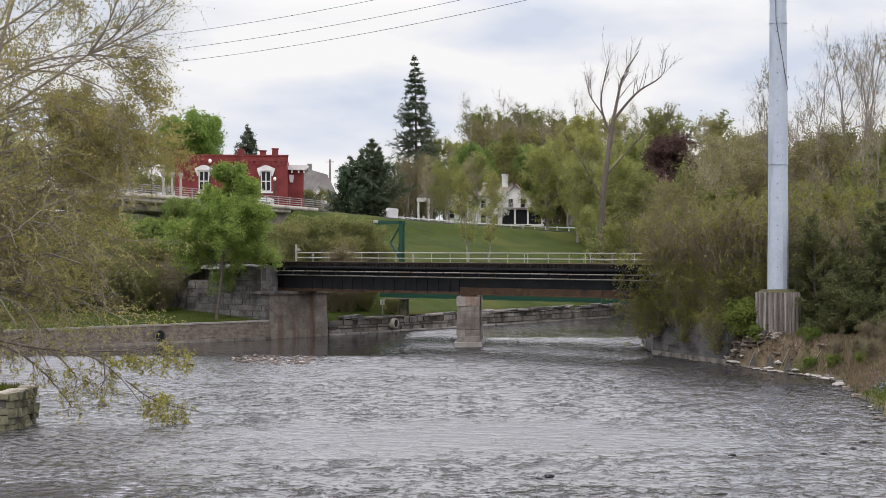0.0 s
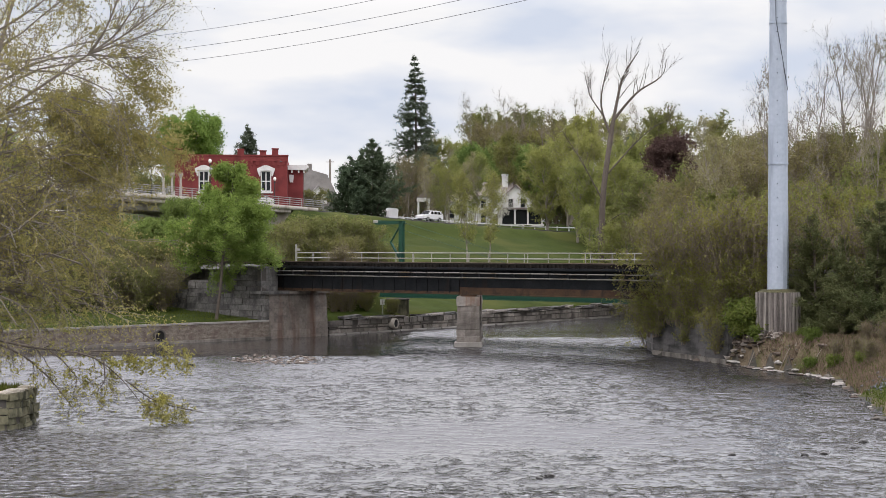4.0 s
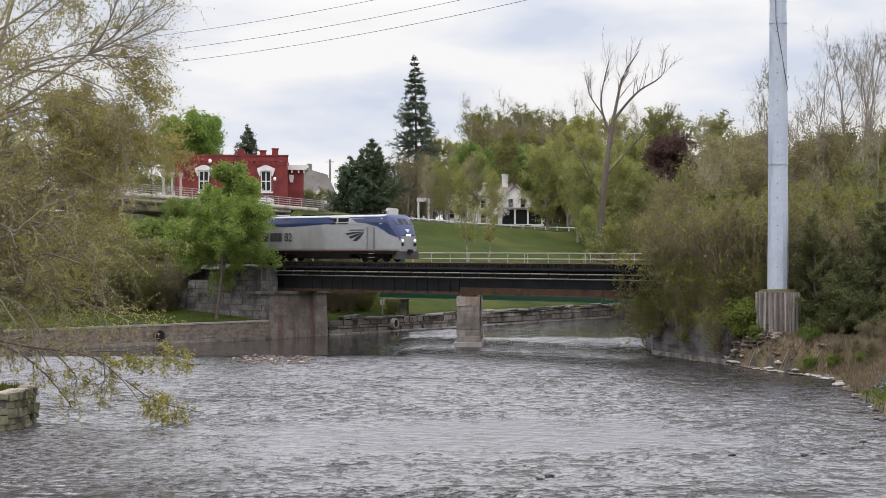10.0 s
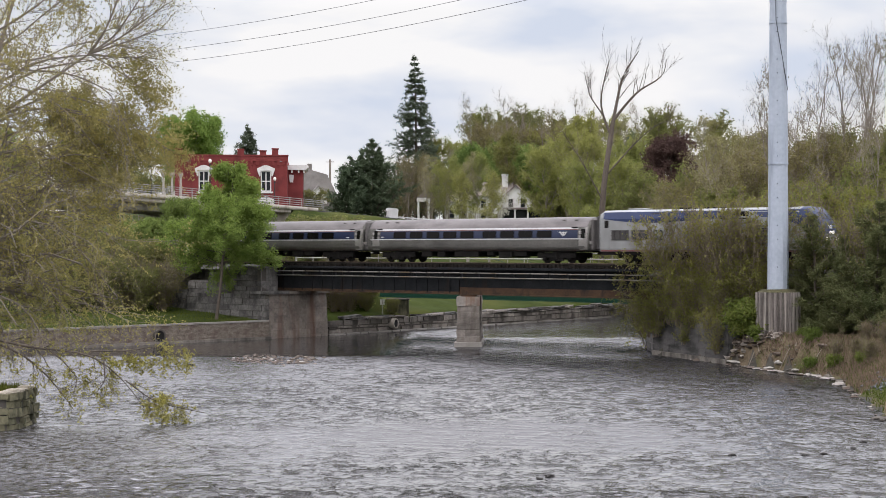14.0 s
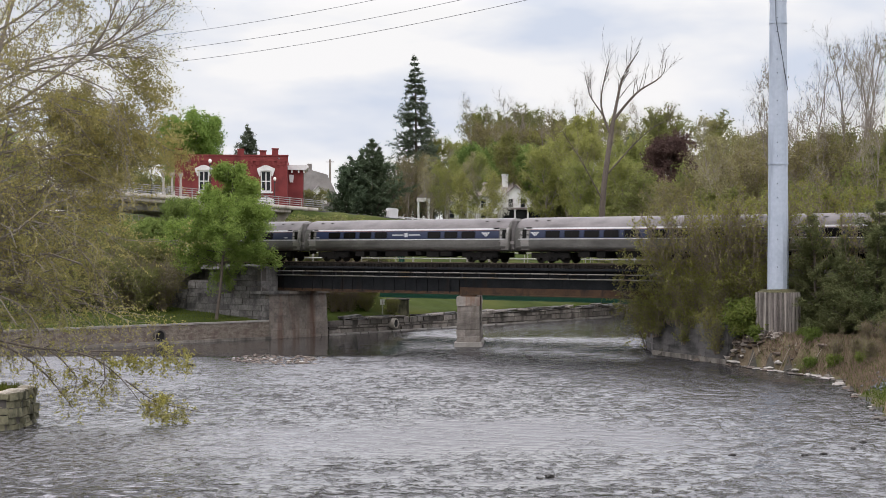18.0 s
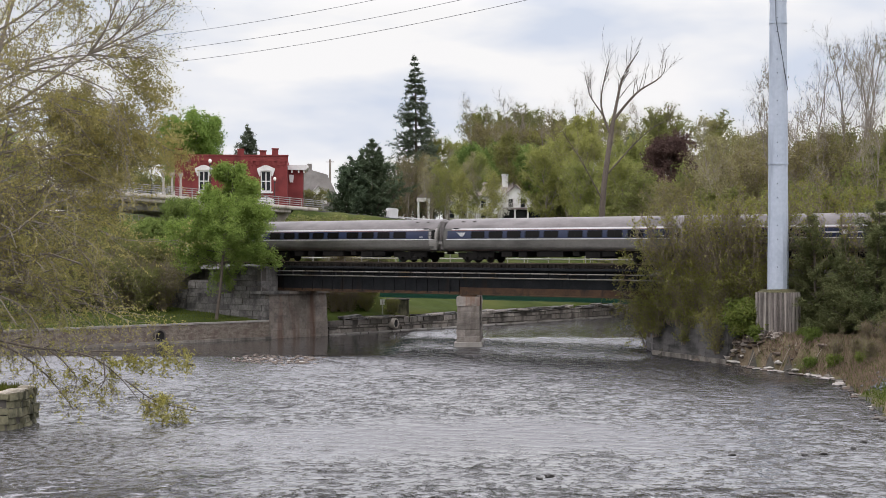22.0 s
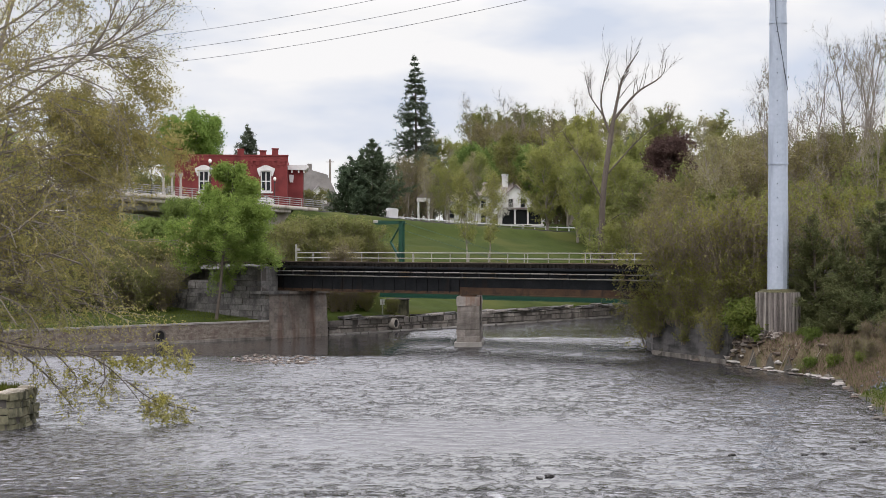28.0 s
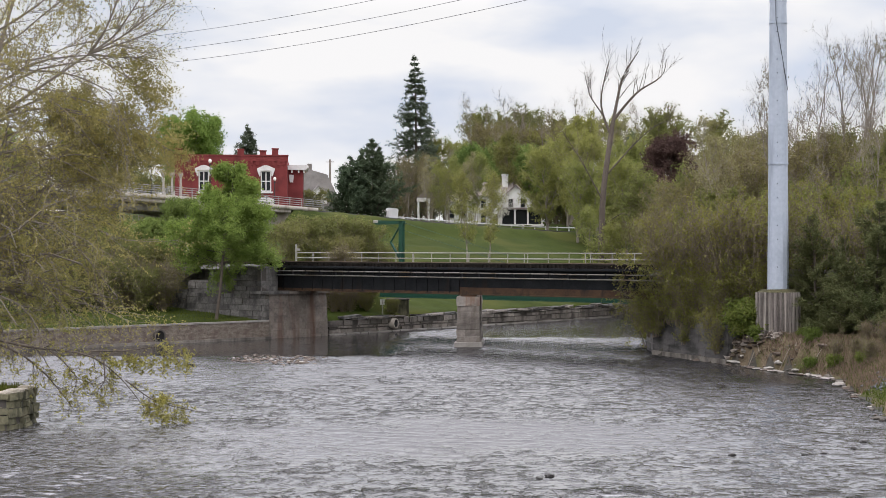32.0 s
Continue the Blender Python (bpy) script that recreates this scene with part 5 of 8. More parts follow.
    arms += [(q, rr, 6), (a_, b_, 4), (c_, e_, 1)]
    (leafy_shoots if leafy else shoots).append(c_)
av, aq = tubes(arms)
lv1 = (np.concatenate([leaf_cloud(rq, np.concatenate(shoots), 8000, 0.065, 0.05)[0], leaf_cloud(rq, np.concatenate(leafy_shoots), 30000, 0.08, 0.12)[0]]),)
w1 = ((np.concatenate([w1[0][0], av]), np.concatenate([w1[0][1], aq + len(w1[0][0])])), (np.concatenate([w1[1][0], lv1[0]]), None, np.arange((len(w1[1][0]) + len(lv1[0]))).reshape(-1, 3)))
put("willow_tree", "large old willow with drooping yellow-green spring twigs", "tree", w1, M_willow_bark, M_leaf_willow, -26.5, 84, "bank willows")
w2 = broadleaf(19, 17, 12.0, 0.22, 0.08, 34, 12, 8, 34000, 0.078, 0.055, (50, 92), -0.06, 0.24, "tall", thin=0.009, reach=11.0)
put("willow_tree", "old willow with hanging branches and opening leaves", "tree", w2, M_willow_bark, M_leaf_willow, -33.0, 93, "bank willows")
w3 = broadleaf(20, 15.5, 8.0, 0.24, 0.27, 32, 12, 8, 56000, 0.074, 0.06, (50, 95), -0.07, 0.24, "tall", thin=0.009, reach=6.5)
put("willow_tree", "leaning willow with a veil of thin brown twigs", "tree", w3, M_willow_bark, M_leaf_willow, -26.0, 88, "bank willows")
rq = np.random.default_rng(23)
groups, sprays, bare_sprays = [], [], []
for k, (way, ra) in enumerate((([(-5.5, 1, 5.2), (-2.2, 0.5, 4.5), (0.6, 0.1, 3.8), (1.9, 0, 3.62), (3.68, 0, 3.65), (4.47, 0, 3.1), (5.5, 0, 2.2), (6.4, 0, 0.9)], 0.1), ([(5.5, 0, 2.2), (6.7, 0.2, 1.25), (7.8, 0.2, 0.9), (9.3, 0.2, 0.6)], 0.035),
                                ([(-0.6, 0.3, 3.9), (0.6, 0.2, 3.35), (1.63, 0.2, 2.45), (2.4, 0.2, 1.54), (3.0, 0.2, 0.7)], 0.06), ([(1.9, 0, 3.6), (2.53, -0.3, 3.2), (3.3, -0.4, 2.3), (3.05, -0.4, 1.5)], 0.05),
                                ([(4.47, 0, 3.1), (4.6, -0.3, 2.2), (4.1, -0.4, 1.5)], 0.045), ([(3.8, 0, 3.6), (5.7, 0.4, 3.6), (7.0, 0.5, 3.85), (7.9, 0.5, 3.4)], 0.045))):
    q = limb(way, 16)
    rr = np.linspace(ra, 0.016, 16)[None]
    s_, d_, r_, t_ = spawn(rq, q, rr, 12 if k else 22, 0.25, 1.0, (30, 70), 0.5, 0.013)
    a_, b_ = grow(rq, s_, d_, rq.uniform(0.6, 1.7, len(t_)), r_, 6, 0.17, -0.1, 0.3)
    s_, d_, r_, t_ = spawn(rq, a_, b_, 7, 0.2, 1.0, (25, 60), 0.6, 0.008)
    c_, e_ = grow(rq, s_, d_, rq.uniform(0.3, 0.8, len(t_)), r_, 4, 0.15, -0.08, 0.4)
    groups += [(q, rr, 6), (a_, b_, 4), (c_, e_, 3)]
    (sprays if k in (1, 5) else bare_sprays).append(c_)
    if k == 0:
        sprays.append(c_[(c_[:, 0, 0] > 4.6) & (c_[:, 0, 0] < 5.9)])
parts_ = [leaf_cloud(rq, np.concatenate(sprays), 2700, 0.095, 0.1), leaf_cloud(rq, np.concatenate(bare_sprays), 1900, 0.085, 0.06)]
lv = (np.concatenate([p[0] for p in parts_]), None, np.arange(sum(len(p[0]) for p in parts_)).reshape(-1, 3))
plant("willow_bough", "low willow bough with fresh leaves hanging over the water", "branch", tubes(groups), lv, M_bark_dark, M_leaf_young, (-20.9, 80.5, 0.0), trunk_name="branch", crown_name="leaves")


# ---- transmission pole ----
M_galv = surface("galvanised_steel", (0.36, 0.41, 0.48), (0.47, 0.52, 0.59), 0.55, 0.5, 4, 0.05, metal=0.15, stain=(0.3, 0.34, 0.4), stain_scale=(1.2, 1.2, 0.15), stain_cut=0.56)
M_pile = surface("sheet_pile", (0.085, 0.075, 0.068), (0.2, 0.18, 0.16), 0.9, 0.8, 6, 0.4, stain=(0.4, 0.36, 0.32), stain_scale=(4.5, 4.5, 0.12), stain_cut=0.54)
M_moss_top = surface("moss_and_earth", (0.05, 0.05, 0.022), (0.11, 0.1, 0.05), 0.95, 2.0, 9, 0.8, dist=0.08)
pz = 2.2
pole = thing("transmission_pole", pose(24.3, 120.5, pz), "tall pale grey steel transmission pole on a corrugated pile base", "power pole")
bm = bmesh.new()
k = 104
lo, hi = [], []
for i in range(k):
    a = 2 * math.pi * i / k
    r = 1.5 + (0.11 if i % 4 < 2 else -0.1)
    lo.append(bm.verts.new((r * math.cos(a), r * math.sin(a), -0.6)))
    hi.append(bm.verts.new((r * math.cos(a), r * math.sin(a), 3.2)))
for i in range(k):
    bm.faces.new((lo[i], lo[(i + 1) % k], hi[(i + 1) % k], hi[i]))
bm.faces.new(hi)
part("pile_base", bm, M_pile, pole, "rusty corrugated steel pile casing")
rim = bmesh.new()
rp_ = random.Random(4)
ring = [rim.verts.new((1.48 * math.cos(i * 0.2244) * rp_.uniform(0.9, 1.06), 1.48 * math.sin(i * 0.2244) * rp_.uniform(0.9, 1.06), 3.2)) for i in range(28)]
top = [rim.verts.new((v.co.x * 0.8, v.co.y * 0.8, 3.3 + rp_.uniform(0, 0.14))) for v in ring]
for i in range(28):
    rim.faces.new((ring[i], ring[(i + 1) % 28], top[(i + 1) % 28], top[i]))
rim.faces.new(top)
part("moss_cap", rim, M_moss_top, pole, "earth and moss on top of the casing")
for z0, z1, r0, r1 in ((3.2, 12.6, 0.78, 0.69), (12.4, 24.4, 0.72, 0.6), (24.2, 33.0, 0.62, 0.48)):
    part("shaft", rods(((0, 0, z0), (0, 0, z1), r0, r1), n=12), M_galv, pole)
for z in (12.5, 22.7):
    part("joint_band", rods(((0, 0, z - 0.05), (0, 0, z + 0.05), 0.745 if z < 20 else 0.655), n=24), M_galv, pole)
for i in range(14):
    z = 5.0 + i * 1.5 + 0.5 * (i % 2)
    r = 0.77 - 0.0095 * (z - 3.2)
    part("step_bolt", boxes((-0.22, -r - 0.06, z, -0.16, -r + 0.1, z + 0.06)), M_girder, pole)
part("cable", rods(((-0.3, -0.72, 22.9), (0.6, -0.5, 17.8), 0.025), ((-0.3, -0.72, 22.9), (-0.35, -0.66, 31.0), 0.025), n=6), M_girder, pole, "dark cable down the shaft")
for z in (27.2, 29.1, 31.0):
    part("cross_arm", rods(((0, 0, z), (-1.9, 0.9, z + 0.35), 0.12, 0.06)), M_galv, pole)
    part("insulator", rods(((-1.9, 0.9, z + 0.35), (-1.9, 0.9, z - 0.75), 0.07)), M_girder, pole)


# ---- the train ----
def metal(name, c1, c2, rough, ribs=0.0, rib_scale=60.0, metallic=0.7):
    """Stainless sheet with fine horizontal ribs and dull streaks."""
    m = surface(name, c1, c2, rough, 0.35, 5, 0.0, metal=metallic, stain=tuple(v * 0.75 for v in c1), stain_scale=(0.25, 0.25, 0.8), stain_cut=0.55)
    n, l, b = m.node_tree.nodes, m.node_tree.links, m.node_tree.nodes["Principled BSDF"]
    if ribs:
        co, wv, bp = n.new("ShaderNodeTexCoord"), n.new("ShaderNodeTexWave"), n.new("ShaderNodeBump")
        wv.bands_direction = "Z"
        wv.inputs["Scale"].default_value = rib_scale / 6.28
        l.new(co.outputs["Object"], wv.inputs["Vector"])
        bp.inputs["Strength"].default_value, bp.inputs["Distance"].default_value = ribs, 0.01
        l.new(wv.outputs["Fac"], bp.inputs["Height"])
        l.new(bp.outputs[0], b.inputs["Normal"])
    return m


M_steel_side = metal("stainless_side", (0.103, 0.099, 0.088), (0.175, 0.168, 0.15), 0.42, 0.6, 70)
M_steel_roof = metal("stainless_roof", (0.145, 0.132, 0.126), (0.215, 0.198, 0.19), 0.5, 0.3, 40, 0.45)
M_steel_end = metal("stainless_end", (0.29, 0.275, 0.255), (0.4, 0.38, 0.355), 0.45)
M_band = surface("blue_band", (0.01, 0.017, 0.045), (0.018, 0.028, 0.068), 0.35, 0.5, 5, 0.0)
M_white = surface("white_paint", (0.5, 0.5, 0.49), (0.64, 0.64, 0.63), 0.5, 0.5, 5, 0.0)
M_red = surface("red_stripe", (0.13, 0.045, 0.042), (0.19, 0.07, 0.066), 0.5, 0.5, 5, 0.0)
M_dark = surface("dark_underframe", (0.006, 0.006, 0.006), (0.02, 0.018, 0.016), 0.9, 0.9, 6, 0.3, spec=0.12)
M_rubber = surface("black_rubber", (0.035, 0.033, 0.031), (0.075, 0.07, 0.067), 0.8, 1.2, 7, 0.3)
M_bellows = surface("grey_bellows", (0.1, 0.093, 0.088), (0.175, 0.163, 0.155), 0.8, 1.2, 7, 0.3)
M_loco = surface("locomotive_grey", (0.24, 0.25, 0.245), (0.31, 0.32, 0.313), 0.45, 0.3, 3, 0.0, stain=(0.19, 0.187, 0.18), stain_scale=(0.3, 0.3, 0.12), stain_cut=0.58)
M_loco_roof = surface("locomotive_roof", (0.33, 0.34, 0.35), (0.42, 0.43, 0.44), 0.5, 0.4, 4, 0.0)
M_blue = surface("locomotive_blue", (0.018, 0.03, 0.085), (0.03, 0.046, 0.12), 0.35, 0.4, 4, 0.0)
M_navy = surface("navy_mark", (0.011, 0.014, 0.024), (0.018, 0.022, 0.036), 0.5, 1, 5, 0.0)


def glass_material(name, c=(0.012, 0.013, 0.015)):
    m, n, l, b = nodes(name)
    b.inputs["Base Color"].default_value = rgba(c)
    b.inputs["Roughness"].default_value = 0.25
    b.inputs["Specular IOR Level"].default_value = 0.12
    return m


M_tint = glass_material("tinted_glass", (0.006, 0.0055, 0.005))
M_pane = glass_material("window_pane", (0.025, 0.028, 0.03))
M_lamp, ln, ll, lb = nodes("headlight")
lb.inputs["Emission Color"].default_value, lb.inputs["Emission Strength"].default_value = (1, 0.96, 0.88, 1), 1.6

PROFILE = [(1.3, 1.02), (1.46, 1.08), (1.55, 1.4), (1.585, 1.9), (1.58, 2.35), (1.52, 2.75), (1.44, 2.98), (1.28, 3.26), (1.02, 3.52), (0.62, 3.75), (0.0, 3.86)]


def half_width(z):
    return float(np.interp(z, [p[1] for p in PROFILE], [p[0] for p in PROFILE]))


def side_strip(x0, x1, z0, z1, off, sign, n=5):
    """A curved panel on the side of a coach."""
    zs = np.linspace(z0, z1, n)
    v = [(x, sign * (half_width(z) + off), z) for z in zs for x in (x0, x1)]
    return mesh_np("panel", v, [[2 * i, 2 * i + 1, 2 * i + 3, 2 * i + 2] for i in range(n - 1)])


def pane(x0, x1, z0, z1, off, sign, r=0.09):
    """A window with rounded corners set into the side."""
    bm = bmesh.new()
    pts = []
    for cx, cz, a0 in ((x1 - r, z0 + r, -90), (x1 - r, z1 - r, 0), (x0 + r, z1 - r, 90), (x0 + r, z0 + r, 180)):
        pts += [(cx + r * math.cos(radians(a0 + a)), cz + r * math.sin(radians(a0 + a))) for a in (0, 45, 90)]
    a = [bm.verts.new((x, sign * (half_width(z) + off), z)) for x, z in pts]
    b = [bm.verts.new((x, sign * (half_width(z) - 0.04), z)) for x, z in pts]
    bm.faces.new(a)
    for i in range(len(a)):
        bm.faces.new((a[i], a[(i + 1) % len(a)], b[(i + 1) % len(a)], b[i]))
    return bm


wheel_bm = bmesh.new()
for y in (-0.75, 0.75):
    rod(wheel_bm, (0, y - 0.065, 0), (0, y + 0.065, 0), 0.46, n=20)
    s = -1 if y < 0 else 1
    rod(wheel_bm, (0, y - s * 0.1, 0), (0, y - s * 0.065, 0), 0.49, n=20)
    rod(wheel_bm, (0, y + s * 0.06, 0), (0, y + s * 0.2, 0), 0.13, n=10)
    for k in range(3):
        a = k * 2.094
        rod(wheel_bm, (0.3 * math.cos(a), y + s * 0.05, 0.3 * math.sin(a)), (0.3 * math.cos(a), y + s * 0.075, 0.3 * math.sin(a)), 0.06, n=6)
rod(wheel_bm, (0, -0.75, 0), (0, 0.75, 0), 0.08, n=10)
WHEEL = bpy.data.meshes.new("wheelset")
bmesh.ops.recalc_face_normals(wheel_bm, faces=wheel_bm.faces[:])
wheel_bm.to_mesh(WHEEL)
wheel_bm.free()
M_wheel = surface("wheel_steel", (0.01, 0.009, 0.008), (0.032, 0.028, 0.024), 0.85, 2, 9, 0.2, spec=0.15)
WHEEL.materials.append(M_wheel)
wheelsets = []


def bogie(parent, cx, base=2.6):
    fr = boxes((cx - base / 2 - 0.75, -1.18, 0.45, cx + base / 2 + 0.75, -1.0, 0.9), (cx - base / 2 - 0.75, 1.0, 0.45, cx + base / 2 + 0.75, 1.18, 0.9), (cx - base / 2 - 0.6, -0.6, 0.3, cx + base / 2 + 0.6, 0.6, 0.9), (cx - 0.35, -1.25, 0.45, cx + 0.35, 1.25, 0.95),
               (cx - base / 2 - 0.2, -1.22, 0.3, cx - base / 2 + 0.2, -1.0, 0.68), (cx + base / 2 - 0.2, -1.22, 0.3, cx + base / 2 + 0.2, -1.0, 0.68), (cx - 0.75, -1.2, 0.2, cx + 0.75, -1.02, 0.52),
               (cx - 0.16, -1.3, 0.35, cx + 0.16, -1.16, 1.0), bevel=0.02)
    b = part("bogie", fr, M_dark, parent, "dark bogie frame")
    for dx in (-base / 2, base / 2):
        w = part("wheelset", WHEEL, None, b)
        w.location = (cx + dx, 0, 0.46)
        wheelsets.append((w, cx + dx))
    return b


WINDOWS = [(-9.3, 1.53), (-7.27, 1.53), (-5.24, 1.53), (-3.24, 1.53), (-1.23, 1.53), (1.33, 1.53), (3.32, 1.53), (5.33, 1.53), (7.35, 1.58)]


def coach(name, label, front_mark, cafe=False, one_door=False):
    e = thing(name, pose(0, 0, 0), label, "passenger coach", "coaches of the train")
    prof = [(-y, z) for y, z in PROFILE] + [(y, z) for y, z in PROFILE[::-1][1:]]
    xs = [-12.75, -12.55, -12.2, 12.2, 12.55, 12.75]
    ins = [0.1, 0.03, 0.0, 0.0, 0.03, 0.1]
    v = [(x, y * (1 - k * 0.5), 1.02 + (z - 1.02) * (1 - k * 0.4)) for x, k in zip(xs, ins) for y, z in prof]
    n = len(prof)
    q = [[i * n + j, i * n + j + 1, (i + 1) * n + j + 1, (i + 1) * n + j] for i in range(5) for j in range(n - 1)] + [[i * n + n - 1, i * n, (i + 1) * n, (i + 1) * n + n - 1] for i in range(5)]
    me = mesh_np("body", v, q)
    bm = bmesh.new()
    bm.from_mesh(me)
    bm.verts.ensure_lookup_table()
    bm.faces.new([bm.verts[i] for i in range(n)])
    bm.faces.new([bm.verts[5 * n + i] for i in range(n)])
    body = part("body", bm, M_steel_side, e, "ribbed stainless steel body")
    # roof sheet, slightly proud
    up = [(y, z) for y, z in prof if z > 2.97]
    v = [(x, y * 1.006, z + 0.008) for x in (-12.5, 12.5) for y, z in up]
    k = len(up)
    part("roof", mesh_np("roof", v, [[j, j + 1, k + j + 1, k + j] for j in range(k - 1)]), M_steel_roof, e, "pale ribbed roof", True)
    for s in (-1, 1):
        part("window_band", side_strip(-12.1 if one_door else -11.0, 11.65, 2.1, 2.78, 0.008, s), M_band, e, "dark blue window band")
        part("stripe", side_strip(-12.2, 12.2, 2.0, 2.075, 0.01, s, 2), M_white, e, "white stripe")
        part("stripe", side_strip(-11.6, 11.65, 2.8, 2.85, 0.01, s, 2), M_red, e, "thin red stripe")
        # upper white stripe, painted wider to include the skylit edge of the roof
        part("stripe", side_strip(-11.6, 11.65, 2.85, 2.99, 0.012, s, 3), M_white, e, "white stripe")
        part("sill_stripe", side_strip(-12.2, 12.2, 1.06, 1.12, 0.012, s, 2), M_red, e, "dull red sill line")
        for i, (x, wd) in enumerate(WINDOWS):
            if cafe and i in (4,):
                continue
            if cafe and i == 5:
                continue
            w = part("window", pane(x, x + wd, 2.15, 2.73, 0.04, s), M_tint, e)
            if i % 2:
                part("mullion", side_strip(x + wd * 0.5 - 0.02, x + wd * 0.5 + 0.02, 2.17, 2.71, 0.045, s, 2), M_dark, w)
        for x in (11.75,) if one_door else (-12.0, 11.75):
            d = part("door", side_strip(x - 0.02, x + 0.86 if x > 0 else x + 0.9, 1.1, 3.05, 0.006, s, 6), M_steel_end, e, "plain steel door")
            part("door_window", pane(x + 0.22, x + 0.66, 2.08, 2.86, 0.04, s, 0.07), M_tint, d)
            part("door_edge", side_strip(x - 0.05, x - 0.02, 1.1, 3.05, 0.012, s, 5), M_dark, d)
        mx = (9.65 if front_mark else -10.9)
        bm = bmesh.new()
        yy = s * (half_width(2.45) + 0.028)
        for poly in (((mx, 2.63), (mx + 0.3, 2.63), (mx + 0.52, 2.25), (mx + 0.38, 2.33)), ((mx + 0.36, 2.63), (mx + 0.62, 2.63), (mx + 0.62, 2.3), (mx + 0.55, 2.25)), ((mx + 0.68, 2.63), (mx + 0.95, 2.63), (mx + 0.72, 2.38), (mx + 0.66, 2.32))):
            bm.faces.new([bm.verts.new((x, yy, z)) for x, z in poly])
        part("emblem", bm, M_white, e, "white chevron shapes")
        part("lettering", boxes((-10.9 if front_mark else 10.6, min(s * 1.6, s * 1.608), 2.22, -10.55 if front_mark else 11.0, max(s * 1.6, s * 1.608), 2.3)), M_white, e, "small white lettering bar")
        if cafe:
            for xa in (-1.0, 1.05):
                part("lettering", boxes((xa, min(s * 1.585, s * 1.6), 2.4, xa + 1.35, max(s * 1.585, s * 1.6), 2.5)), M_white, e, "white lettering bar")
            part("shield", boxes((0.5, min(s * 1.585, s * 1.606), 2.26, 0.9, max(s * 1.585, s * 1.606), 2.64), bevel=0.003), M_white, e, "white shield shape")
        for x in (-11.4, 11.0):
            part("grab_rail", rods(((x, s * 1.5, 2.985), (x + 0.6, s * 1.5, 2.985), 0.05)), M_dark, e)
    for x in (-10.9, -9.6, 9.6, 10.9):
        part("roof_vent", boxes((x, -1.02, 3.5, x + 0.35, -0.8, 3.66), (x, 0.8, 3.5, x + 0.35, 1.02, 3.66), bevel=0.03), M_bellows, e)
    for x, sg in ((-12.75, -1), (12.75, 1)):
        a, b = min(x, x + sg * 0.27), max(x, x + sg * 0.27)
        part("diaphragm", boxes((a, -1.35, 1.05, b, 1.35, 3.7), bevel=0.12), M_bellows, e, "dusty grey rubber gangway bellows")
        part("coupler", boxes((a - 0.1, -0.18, 0.72, b, 0.18, 0.98)), M_dark, e)
        part("marker_light", boxes((a + 0.06, -1.48, 1.6, b - 0.06, -1.34, 1.85)), M_steel_end, e, "pale marker lamp")
    bogie(e, -9.1)
    bogie(e, 9.1)
    for a, b, z in ((-6.1, -4.9, 0.5), (-4.2, -3.3, 0.46), (-2.2, 0.6, 0.5), (1.6, 2.3, 0.62), (2.9, 4.4, 0.44), (4.6, 6.0, 0.56)):
        part("equipment_box", boxes((a, -1.3, z, b, 1.3, 1.04), bevel=0.04), M_dark, e)
    part("underframe", boxes((-12.5, -1.25, 0.95, 12.5, 1.25, 1.06)), M_dark, e)
    return e


def text_mesh(body, size):
    cu = bpy.data.curves.new("text", "FONT")
    cu.body, cu.size, cu.extrude, cu.offset = body, size, 0.004, 0.005
    o = bpy.data.objects.new("text", cu)
    scene.collection.objects.link(o)
    me = bpy.data.meshes.new_from_object(o.evaluated_get(bpy.context.evaluated_depsgraph_get()))
    bpy.data.objects.remove(o)
    return me


